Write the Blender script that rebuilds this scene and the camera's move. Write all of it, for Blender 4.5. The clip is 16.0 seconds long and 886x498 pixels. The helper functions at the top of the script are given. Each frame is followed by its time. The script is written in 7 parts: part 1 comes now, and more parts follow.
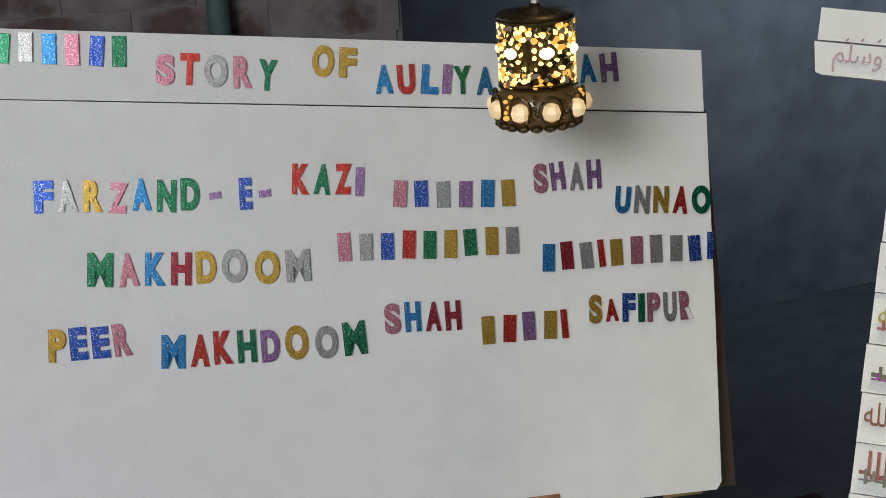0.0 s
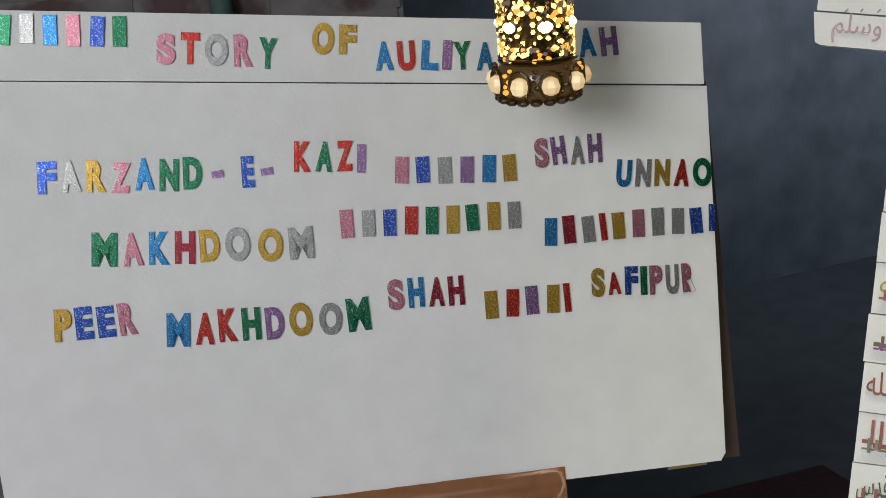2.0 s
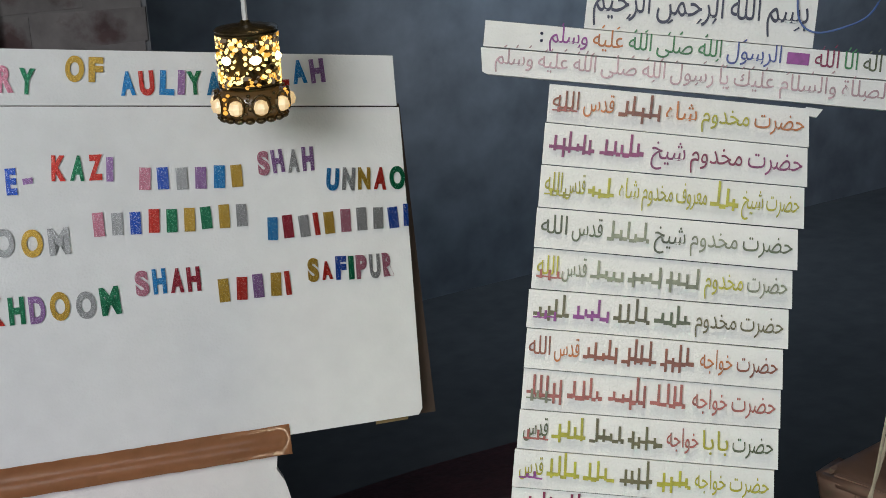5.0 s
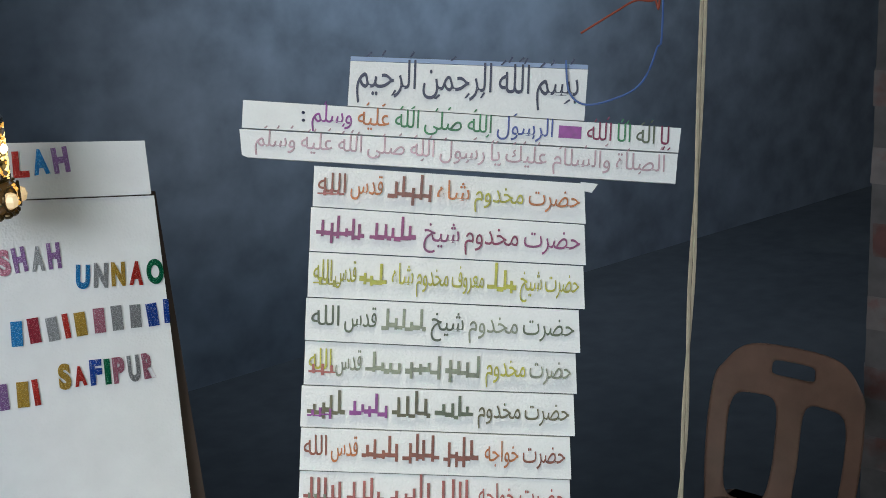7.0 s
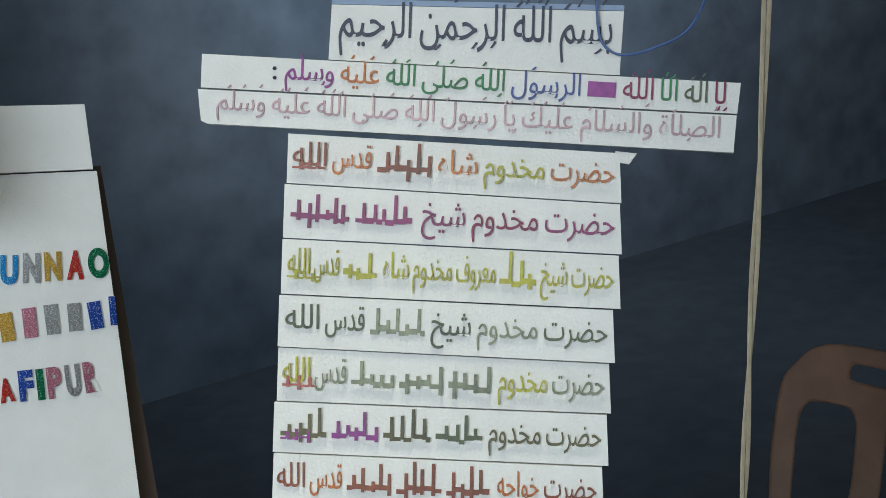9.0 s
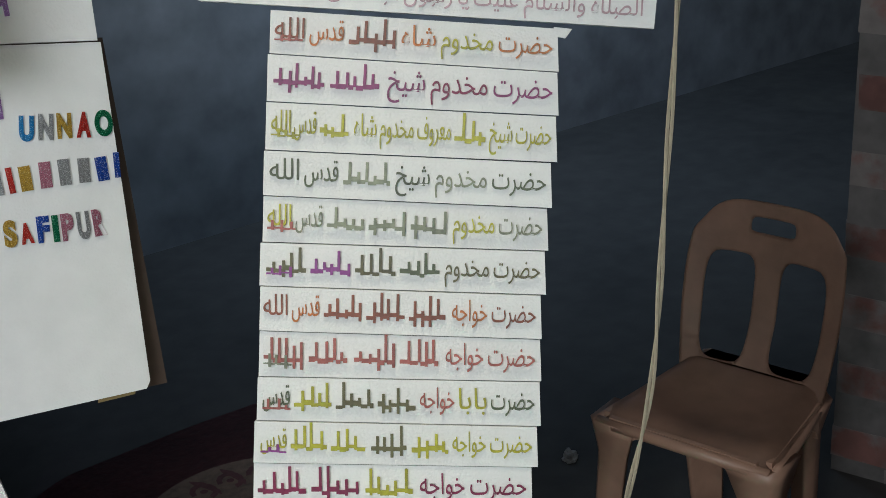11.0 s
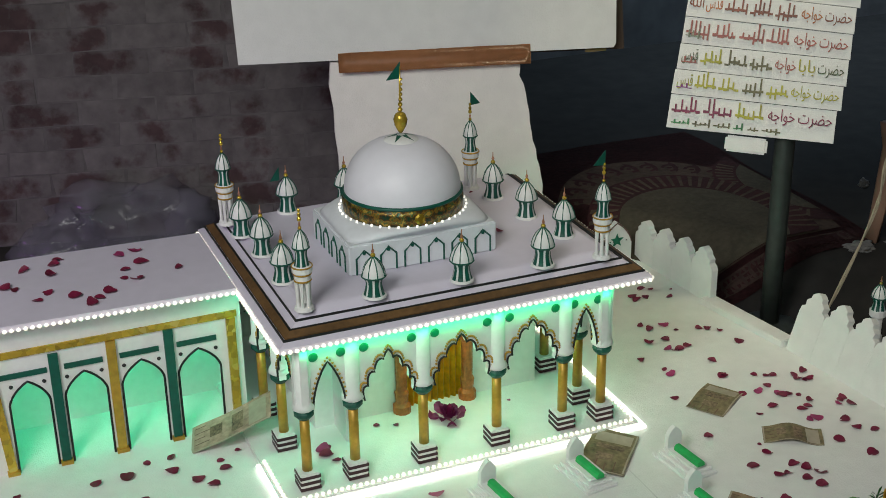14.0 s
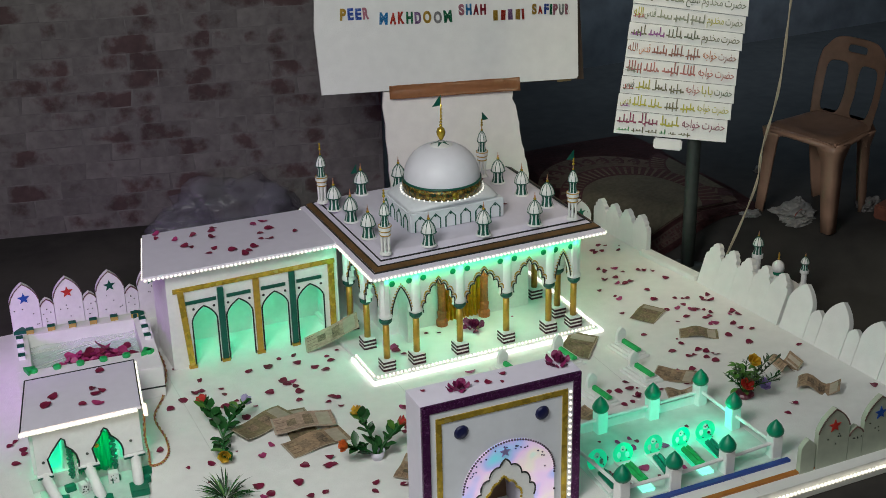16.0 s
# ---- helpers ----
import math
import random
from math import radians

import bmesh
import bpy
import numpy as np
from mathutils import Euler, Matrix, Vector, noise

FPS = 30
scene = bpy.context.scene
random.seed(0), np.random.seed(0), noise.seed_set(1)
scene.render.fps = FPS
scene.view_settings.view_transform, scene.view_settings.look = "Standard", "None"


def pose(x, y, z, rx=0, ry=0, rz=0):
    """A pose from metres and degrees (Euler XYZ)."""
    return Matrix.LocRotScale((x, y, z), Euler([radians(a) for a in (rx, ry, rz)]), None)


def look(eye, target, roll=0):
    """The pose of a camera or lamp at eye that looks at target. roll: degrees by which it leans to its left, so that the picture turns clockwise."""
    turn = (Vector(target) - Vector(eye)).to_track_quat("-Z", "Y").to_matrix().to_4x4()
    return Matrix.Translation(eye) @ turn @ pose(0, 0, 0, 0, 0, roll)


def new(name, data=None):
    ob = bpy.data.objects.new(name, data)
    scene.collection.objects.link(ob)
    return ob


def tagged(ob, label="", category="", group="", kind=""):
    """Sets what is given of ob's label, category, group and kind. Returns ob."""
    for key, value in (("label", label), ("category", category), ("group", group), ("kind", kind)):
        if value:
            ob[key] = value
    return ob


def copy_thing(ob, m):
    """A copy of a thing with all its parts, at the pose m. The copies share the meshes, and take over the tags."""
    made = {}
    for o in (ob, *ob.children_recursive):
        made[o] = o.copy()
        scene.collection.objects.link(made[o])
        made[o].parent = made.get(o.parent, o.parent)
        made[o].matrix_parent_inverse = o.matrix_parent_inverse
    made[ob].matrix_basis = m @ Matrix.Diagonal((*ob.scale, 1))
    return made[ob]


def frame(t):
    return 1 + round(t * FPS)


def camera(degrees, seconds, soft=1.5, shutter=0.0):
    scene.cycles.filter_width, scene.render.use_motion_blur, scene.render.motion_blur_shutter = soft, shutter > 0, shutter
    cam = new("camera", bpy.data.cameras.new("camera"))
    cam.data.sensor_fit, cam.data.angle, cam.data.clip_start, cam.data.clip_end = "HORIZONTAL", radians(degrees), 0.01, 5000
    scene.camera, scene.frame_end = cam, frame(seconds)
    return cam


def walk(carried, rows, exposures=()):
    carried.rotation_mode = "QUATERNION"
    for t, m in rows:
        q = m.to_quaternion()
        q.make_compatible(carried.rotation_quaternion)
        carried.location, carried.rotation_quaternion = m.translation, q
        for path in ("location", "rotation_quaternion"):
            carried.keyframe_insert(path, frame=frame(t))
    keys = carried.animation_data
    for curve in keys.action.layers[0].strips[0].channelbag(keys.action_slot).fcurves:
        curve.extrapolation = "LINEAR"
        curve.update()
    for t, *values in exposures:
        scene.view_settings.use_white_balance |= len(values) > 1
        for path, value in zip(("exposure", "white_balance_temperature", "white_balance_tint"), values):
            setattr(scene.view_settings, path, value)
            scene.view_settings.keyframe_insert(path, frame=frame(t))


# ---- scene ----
cam = camera(35.489, 16.0, soft=0.8)
# seconds, place in metres, turn in degrees
PATH = [
    (0.0, 0.1625, -0.8243, 1.5854, 71.756, 3.562, -21.064),
    (0.5, 0.1497, -0.8200, 1.5751, 70.989, 4.049, -20.572),
    (1.0, 0.1440, -0.8189, 1.5782, 70.728, 4.181, -20.763),
    (1.5, 0.1510, -0.8265, 1.5766, 71.092, 4.312, -20.752),
    (2.0, 0.1659, -0.8354, 1.5805, 70.965, 4.359, -20.987),
    (2.5, 0.1589, -0.8307, 1.5847, 71.009, 4.368, -20.969),
    (3.0, 0.1527, -0.8300, 1.5837, 70.432, 4.035, -21.093),
    (3.5, 0.1696, -0.8398, 1.5825, 70.777, 4.430, -20.819),
    (4.0, 0.1508, -0.8974, 1.5989, 70.957, 3.716, -22.144),
    (4.5, 0.1018, -1.0392, 1.6504, 70.829, 2.645, -25.490),
    (5.0, 0.0954, -1.2354, 1.6573, 71.416, 2.677, -29.813),
    (7.5, 0.3449, -1.0987, 1.6649, 73.452, 3.012, -37.083),
    (8.0, 0.4355, -0.9954, 1.6026, 73.755, 3.040, -36.332),
    (8.5, 0.5355, -0.9155, 1.5727, 74.163, 3.385, -34.973),
    (9.0, 0.5509, -0.8976, 1.5543, 72.495, 3.886, -34.725),
    (9.5, 0.5340, -0.9033, 1.5213, 70.819, 3.780, -35.734),
    (12.0, 0.0254, -1.3832, 1.6651, 67.042, 1.859, -38.435),
    (12.5, -0.1895, -1.5631, 1.6389, 67.604, 0.981, -37.590),
    (13.0, -0.3820, -1.7731, 1.5723, 66.516, 0.746, -35.676),
    (13.5, -0.5764, -2.0326, 1.5285, 67.556, 0.852, -30.480),
    (14.0, -0.6774, -2.4172, 1.6079, 66.480, 0.889, -22.761),
    (14.5, -0.8339, -2.8358, 1.7364, 64.380, 0.777, -18.329),
    (15.0, -1.2268, -3.2433, 1.9984, 64.289, 0.325, -21.129),
    (15.5, -1.4741, -3.3671, 2.0496, 65.052, -0.325, -25.181),
    (16.0, -1.4784, -3.7473, 2.1665, 66.372, 1.172, -24.768),
]
EXPOSURES = [(0.0, -0.1, 6250, 10), (4.0, -0.12, 6250, 10), (5.0, 0.02, 6150, 9), (7.5, 0.1, 5700, 7), (8.0, -0.04, 5700, 7), (8.5, -0.12, 5700, 6), (9.0, 0.05, 5700, 4), (9.5, -0.12, 5800, 5), (12.0, 0.08, 6150, 8), (12.5, 0.05, 6300, 9), (13.0, 0.17, 6380, 8), (13.5, -0.04, 6500, 6), (14.0, -0.34, 6500, 5), (14.5, -0.5, 6450, 6), (16.0, -0.34, 6400, 6)]
walk(cam, [(t, pose(x, y, z, rx, ry, rz)) for t, x, y, z, rx, ry, rz in PATH], EXPOSURES)

# ---- light ----
world = bpy.data.worlds.new("night_room")
scene.world = world
world.use_nodes = True
world.node_tree.nodes["Background"].inputs[0].default_value = (0.5, 0.55, 0.65, 1)
world.node_tree.nodes["Background"].inputs[1].default_value = 0.02
K = 0.66     # metres to one unit of the plan


def area(name, place, target, size, power, colour, spread=180):
    data = bpy.data.lights.new(name, "AREA")
    data.size, data.energy, data.color = size, power, colour
    data.spread = math.radians(spread)
    ob = new(name, data)
    ob.matrix_world = look(Vector(place) * K, Vector(target) * K)
    return ob


def bulb(name, place, power, colour, radius=0.02):
    data = bpy.data.lights.new(name, "POINT")
    data.energy, data.color, data.shadow_soft_size = power, colour, radius
    ob = new(name, data)
    ob.location = Vector(place) * K
    return ob


# two unseen lights stand for the room light from above and front left
area("ceiling_tube_light", (-2.6, -2.8, 3.9), (0.9, 0.9, 0.6), 1.1, 90, (1.0, 0.985, 0.955))
area("ceiling_tube_light", (-0.9, -4.2, 4.1), (1.2, 0.6, 0.4), 2.2, 38, (0.985, 0.99, 0.975))
# added narrow warm fill that brightens the right side of the court
area("ceiling_tube_light", (1.75, 0.3, 4.25), (1.75, 0.55, 0), 0.5, 1.4, (1.0, 0.88, 0.62), 40)
area("purple_flood_light", (-2.9, -0.1, 0.75), (-1.5, 1.1, 0.1), 0.15, 1.65, (0.66, 0.22, 1.0), 75)
# added blue fill for the glow on the far wall; no opening known there
area("ventilator_light", (4.1, 3.0, 3.9), (4.7, 3.78, 2.1), 0.4, 31, (0.6, 0.79, 1.0), 130)
GREEN_LIGHT = (0.0, 1.0, 0.42)


def led_strip(name, place, long, wide, power, turn=0.0, tip=0.0, colour=GREEN_LIGHT):
    data = bpy.data.lights.new(name, "AREA")
    data.shape, data.size, data.size_y, data.energy, data.color = "RECTANGLE", long * K, wide * K, power, colour
    ob = new(name, data)
    ob.matrix_basis = pose(place[0] * K, place[1] * K, place[2] * K, tip, 0, turn)


led_strip("green_led_strip", (0.55, -0.039, 0.46), 1.12, 0.02, 0.24, 0, 72, (0.0, 1.0, 0.27))
led_strip("green_led_strip", (-0.032, 0.26, 0.47), 0.5, 0.012, 0.2, -90, 62)
led_strip("green_led_strip", (1.085, 0.45, 0.47), 0.85, 0.012, 0.3, 90, 62)
led_strip("green_led_strip", (0.55, 0.16, 0.472), 0.9, 0.05, 0.7, colour=(0.16, 1.0, 0.55))
# added warm fill that brightens the gold door curtain and pillars; no known bulb
bulb("warm_porch_bulb", (0.57, 0.2, 0.44), 0.5, (1.0, 0.68, 0.36))
for x in (-0.78, -0.59, -0.4, -0.2):
    bulb("green_led", (x, 0.6, 0.39), 0.25, GREEN_LIGHT)
bulb("green_led", (0.09, 0.12, 0.43), 0.26, (0.06, 1.0, 0.46))
bulb("green_led", (-0.05, 0.36, 0.42), 0.07, (0.12, 1.0, 0.5))
for x in (-1.68, -1.42):
    bulb("green_led", (x, -0.13, 0.1), 0.3, GREEN_LIGHT)
for x in (0.66, 0.92, 1.12):
    bulb("green_led", (x, -1.2, 0.05), 0.26, (0.04, 1.0, 0.62))

# ---- materials ----


def nodes_of(m):
    return m.node_tree.nodes, m.node_tree.links, m.node_tree.nodes["Principled BSDF"]


def mat(name, colour, rough=0.6, metal=0.0, emit=0.0, emit_colour=None, var=0.12, scale=40.0, bump=0.15, coat=0.0, stain=0.0):
    """A painted or moulded surface: two scales of variation in colour, gloss and relief."""
    m = bpy.data.materials.new(name)
    m.use_nodes = True
    n, l, b = nodes_of(m)
    b.inputs["Roughness"].default_value = rough
    b.inputs["Metallic"].default_value = metal
    b.inputs["Coat Weight"].default_value = coat
    tc = n.new("ShaderNodeTexCoord")
    fine = n.new("ShaderNodeTexNoise")
    fine.inputs["Scale"].default_value = scale
    fine.inputs["Detail"].default_value = 5
    coarse = n.new("ShaderNodeTexNoise")
    coarse.inputs["Scale"].default_value = scale / 9
    coarse.inputs["Detail"].default_value = 3
    info = n.new("ShaderNodeObjectInfo")
    shift = n.new("ShaderNodeVectorMath")
    shift.operation = "ADD"
    l.new(tc.outputs["Object"], shift.inputs[0])
    l.new(info.outputs["Random"], shift.inputs[1])
    for t in (fine, coarse):
        l.new(shift.outputs[0], t.inputs["Vector"])
    mixn = n.new("ShaderNodeMath")
    mixn.operation = "ADD"
    l.new(fine.outputs["Fac"], mixn.inputs[0])
    l.new(coarse.outputs["Fac"], mixn.inputs[1])
    ramp = n.new("ShaderNodeMapRange")
    ramp.inputs["From Min"].default_value, ramp.inputs["From Max"].default_value = 0.7, 1.3
    ramp.inputs["To Min"].default_value, ramp.inputs["To Max"].default_value = 1 - var, 1 + var * 0.5
    l.new(mixn.outputs[0], ramp.inputs["Value"])
    col = n.new("ShaderNodeMix")
    col.data_type, col.blend_type = "RGBA", "MULTIPLY"
    col.inputs["Factor"].default_value = 1
    col.inputs["A"].default_value = (*colour, 1)
    l.new(ramp.outputs[0], col.inputs["B"])
    out = col.outputs["Result"]
    if stain:
        st = n.new("ShaderNodeTexNoise")
        st.inputs["Scale"].default_value, st.inputs["Detail"].default_value = scale / 22, 6
        l.new(shift.outputs[0], st.inputs["Vector"])
        sr = n.new("ShaderNodeMapRange")
        sr.inputs["From Min"].default_value, sr.inputs["From Max"].default_value = 0.55, 0.8
        sr.inputs["To Max"].default_value = stain
        l.new(st.outputs["Fac"], sr.inputs["Value"])
        dirt = n.new("ShaderNodeMix")
        dirt.data_type = "RGBA"
        dirt.inputs["B"].default_value = (0.3, 0.28, 0.22, 1)
        l.new(sr.outputs[0], dirt.inputs["Factor"])
        l.new(out, dirt.inputs["A"])
        out = dirt.outputs["Result"]
    l.new(out, b.inputs["Base Color"])
    if bump:
        bp = n.new("ShaderNodeBump")
        bp.inputs["Strength"].default_value, bp.inputs["Distance"].default_value = bump, 0.004
        l.new(mixn.outputs[0], bp.inputs["Height"])
        l.new(bp.outputs[0], b.inputs["Normal"])
    if emit:
        b.inputs["Emission Color"].default_value = (*(emit_colour or colour), 1)
        b.inputs["Emission Strength"].default_value = emit
    return m


def foam(name, colour=(0.8, 0.8, 0.78), grime=0.06):
    """Expanded polystyrene: pressed beads in relief, faint grey handling marks."""
    m = mat(name, colour, 0.75, var=0.06, scale=25, bump=0.0, stain=grime)
    n, l, b = nodes_of(m)
    tc = n.new("ShaderNodeTexCoord")
    v = n.new("ShaderNodeTexVoronoi")
    v.inputs["Scale"].default_value = 260
    l.new(tc.outputs["Object"], v.inputs["Vector"])
    w = n.new("ShaderNodeTexNoise")
    w.inputs["Scale"].default_value = 30
    l.new(tc.outputs["Object"], w.inputs["Vector"])
    a = n.new("ShaderNodeMath")
    a.operation = "MULTIPLY_ADD"
    a.inputs[1].default_value = 0.35
    l.new(v.outputs["Distance"], a.inputs[0])
    l.new(w.outputs["Fac"], a.inputs[2])
    bp = n.new("ShaderNodeBump")
    bp.inputs["Strength"].default_value, bp.inputs["Distance"].default_value = 0.5, 0.0025
    l.new(a.outputs[0], bp.inputs["Height"])
    l.new(bp.outputs[0], b.inputs["Normal"])
    return m


def foil(name, colour, sparkle=(1, 1, 1), scale=900.0, rough=0.28):
    """Glitter or crinkled metal foil: small facets, each with its own tilt and tone."""
    m = bpy.data.materials.new(name)
    m.use_nodes = True
    n, l, b = nodes_of(m)
    tc = n.new("ShaderNodeTexCoord")
    v = n.new("ShaderNodeTexVoronoi")
    v.inputs["Scale"].default_value = scale
    l.new(tc.outputs["Object"], v.inputs["Vector"])
    hsv = n.new("ShaderNodeSeparateColor")
    l.new(v.outputs["Color"], hsv.inputs[0])
    r = n.new("ShaderNodeMapRange")
    r.inputs["From Min"].default_value, r.inputs["From Max"].default_value = 0.84, 0.97
    r.inputs["To Max"].default_value = 0.38
    l.new(hsv.outputs[0], r.inputs["Value"])
    dark = n.new("ShaderNodeMix")
    dark.data_type = "RGBA"
    dark.inputs["A"].default_value = (*[c * 0.5 for c in colour], 1)
    dark.inputs["B"].default_value = (*colour, 1)
    l.new(hsv.outputs[1], dark.inputs["Factor"])
    mx = n.new("ShaderNodeMix")
    mx.data_type = "RGBA"
    mx.inputs["B"].default_value = (*sparkle, 1)
    l.new(dark.outputs["Result"], mx.inputs["A"])
    l.new(r.outputs[0], mx.inputs["Factor"])
    l.new(mx.outputs["Result"], b.inputs["Base Color"])
    b.inputs["Roughness"].default_value, b.inputs["Metallic"].default_value = rough, 0.55
    bp = n.new("ShaderNodeBump")
    bp.inputs["Strength"].default_value, bp.inputs["Distance"].default_value = 0.9, 0.002
    l.new(hsv.outputs[2], bp.inputs["Height"])
    l.new(bp.outputs[0], b.inputs["Normal"])
    return m


FOAM = foam("polystyrene_white")
BOARD_FOAM = foam("polystyrene_board", (0.74, 0.74, 0.73), 0.1)
SHEET_FOAM = foam("polystyrene_sheet_old", (0.9, 0.87, 0.83), 0.4)
STRIP_FOAM = foam("polystyrene_strip", (0.82, 0.82, 0.8), 0.03)
LILAC = mat("lilac_card_paper", (0.69, 0.65, 0.76), 0.42, var=0.05, scale=30, bump=0.06)
WHITE = mat("white_poster_paint", (0.8, 0.8, 0.79), 0.5, var=0.07, scale=60, bump=0.1)
BLUE_WHITE = mat("cool_white_card", (0.76, 0.79, 0.83), 0.5, var=0.07, scale=50, bump=0.12)
DOME_WHITE = mat("white_gloss_plastic", (0.82, 0.81, 0.88), 0.46, var=0.05, scale=30, bump=0.05, coat=0.06)
GREEN = mat("green_paint", (0.0, 0.17, 0.09), 0.45, var=0.3, scale=60)
DARK_GREEN = mat("dark_green_paint", (0.0, 0.09, 0.06), 0.45, var=0.3, scale=60)
BRIGHT_GREEN = mat("bright_green_paint", (0.02, 0.42, 0.1), 0.5, var=0.3, scale=50)
GOLD_PAINT = mat("gold_paint", (0.5, 0.3, 0.04), 0.4, 0.35, var=0.3, scale=70)
GOLD_FOIL = foil("gold_foil", (0.72, 0.5, 0.06), (0.98, 0.82, 0.3), 70, 0.22)
PURPLE_FOIL = foil("purple_foil", (0.1, 0.014, 0.1), (0.45, 0.18, 0.45), 300, 0.22)
BLACK = mat("black_marker", (0.012, 0.014, 0.014), 0.6, var=0.2)
BROWN_BAND = mat("brown_paper_band", (0.14, 0.075, 0.025), 0.6, var=0.4, scale=60)
GREY_PANEL = mat("grey_satin_card", (0.72, 0.74, 0.79), 0.4, var=0.06, scale=30, bump=0.05)
NAVY = mat("navy_button", (0.01, 0.012, 0.06), 0.35, var=0.3, scale=90)
RED = mat("red_paint", (0.5, 0.03, 0.02), 0.5, var=0.25)
BLUE = mat("blue_paint", (0.01, 0.07, 0.35), 0.5, var=0.25)
LED = mat("led_white", (1, 0.97, 0.9), emit=1.35, emit_colour=(1, 0.9, 0.72), bump=0)
LED_BRIGHT = mat("led_strip_white", (1, 0.97, 0.9), emit=2.6, emit_colour=(1, 0.97, 0.88), bump=0)
LED_STRIP = mat("led_strip_warm", (1, 0.93, 0.8), emit=1.9, emit_colour=(1, 0.8, 0.5), bump=0)
LED_WARM = mat("lamp_warm_glass", (1, 0.85, 0.6), emit=3.0, emit_colour=(1, 0.8, 0.42), bump=0)
GEM = mat("lamp_clear_gem", (0.8, 0.7, 0.5), 0.15, emit=0.5, emit_colour=(1, 0.62, 0.24), var=0.5, scale=60, bump=0.5, coat=0.5)
# acrylic whose emission stands in for green light shining through it
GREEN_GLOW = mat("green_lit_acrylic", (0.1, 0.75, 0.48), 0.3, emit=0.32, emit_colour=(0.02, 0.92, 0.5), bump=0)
# post paper with the green light on it put into colour and emission
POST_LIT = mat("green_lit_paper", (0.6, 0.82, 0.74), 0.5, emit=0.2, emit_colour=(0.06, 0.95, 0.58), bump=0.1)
CAP_GREEN = mat("green_clay", (0.0, 0.22, 0.11), 0.4, var=0.35, scale=50, bump=0.3)
LAMP_METAL = mat("lamp_bronze_filigree", (0.1, 0.07, 0.03), 0.35, 0.8, var=0.5, scale=90, bump=0.4)
TAPE = mat("brown_packing_tape", (0.5, 0.23, 0.105), 0.24, var=0.2, scale=30, bump=0.12, coat=0.3)
HARDBOARD = mat("brown_hardboard", (0.045, 0.026, 0.016), 0.7, var=0.3, scale=30)
CHAIR = mat("terracotta_plastic", (0.3, 0.178, 0.125), 0.46, var=0.3, scale=18, bump=0.08, stain=0.45)
POLE = mat("dull_painted_iron", (0.05, 0.06, 0.055), 0.5, 0.3, var=0.3, scale=40)
FLOOR_MAT = mat("trodden_earth_floor", (0.024, 0.0215, 0.02), 0.9, var=0.45, scale=14, bump=0.6, stain=0.2)


def limewashed(name, brick, wash, bias):
    """Old brick under worn sooty wash: the wash is thick in patches and differs from brick to brick."""
    m = mat(name, (1, 1, 1), 0.9, var=0.35, scale=24, bump=0.8)
    n, l, b = nodes_of(m)
    geo = n.new("ShaderNodeNewGeometry")
    big = n.new("ShaderNodeTexNoise")
    big.inputs["Scale"].default_value, big.inputs["Detail"].default_value = 7.5, 9
    big.inputs["Roughness"].default_value = 0.6
    l.new(geo.outputs["Position"], big.inputs["Vector"])
    tc = n.new("ShaderNodeTexCoord")
    mid = n.new("ShaderNodeVectorMath")
    mid.operation = "SUBTRACT"
    mid.inputs[1].default_value = (0.5, 0.5, 0.5)
    l.new(tc.outputs["Generated"], mid.inputs[0])
    sep = n.new("ShaderNodeSeparateXYZ")
    l.new(mid.outputs[0], sep.inputs[0])
    rim = []
    for ax in ("X", "Z"):
        p = n.new("ShaderNodeMath")
        p.operation = "POWER"
        p.inputs[1].default_value = 4
        l.new(sep.outputs[ax], p.inputs[0])
        rim.append(p)
    rims = n.new("ShaderNodeMath")
    rims.operation = "ADD"
    l.new(rim[0].outputs[0], rims.inputs[0])
    l.new(rim[1].outputs[0], rims.inputs[1])
    fill = n.new("ShaderNodeMath")
    fill.operation = "MULTIPLY_ADD"
    fill.inputs[1].default_value = -1.8
    l.new(rims.outputs[0], fill.inputs[0])
    l.new(big.outputs["Fac"], fill.inputs[2])
    info = n.new("ShaderNodeObjectInfo")
    add = n.new("ShaderNodeMath")
    add.operation = "MULTIPLY_ADD"
    add.inputs[1].default_value = 0.16
    l.new(info.outputs["Random"], add.inputs[0])
    l.new(fill.outputs[0], add.inputs[2])
    r = n.new("ShaderNodeMapRange")
    r.inputs["From Min"].default_value, r.inputs["From Max"].default_value = bias - 0.06, bias + 0.07
    l.new(add.outputs[0], r.inputs["Value"])
    mx = n.new("ShaderNodeMix")
    mx.data_type = "RGBA"
    mx.inputs["A"].default_value, mx.inputs["B"].default_value = (*wash, 1), (*brick, 1)
    l.new(r.outputs[0], mx.inputs["Factor"])
    mul = [x for x in n if x.bl_idname == "ShaderNodeMix" and x.blend_type == "MULTIPLY"][0]
    l.new(mx.outputs["Result"], mul.inputs["A"])
    return m


MORTAR = mat("sooty_mortar", (0.138, 0.128, 0.126), 0.9, var=0.35, scale=24, bump=0.8)
BRICK = limewashed("worn_brick", (0.074, 0.045, 0.045), (0.147, 0.135, 0.132), 0.6)
BRICK_RED = limewashed("pier_brick", (0.13, 0.058, 0.05), (0.135, 0.118, 0.113), 0.53)
DARK_MORTAR = mat("dark_mortar", (0.085, 0.078, 0.076), 0.9, var=0.4, scale=22, bump=0.8)
PLASTER = mat("dark_plaster", (0.165, 0.17, 0.18), 0.9, var=0.4, scale=9, bump=0.4)
PETAL = mat("rose_petal", (0.18, 0.008, 0.042), 0.5, var=0.45, scale=60)
PETAL_PINK = mat("pink_petal", (0.36, 0.035, 0.14), 0.5, var=0.35, scale=60)
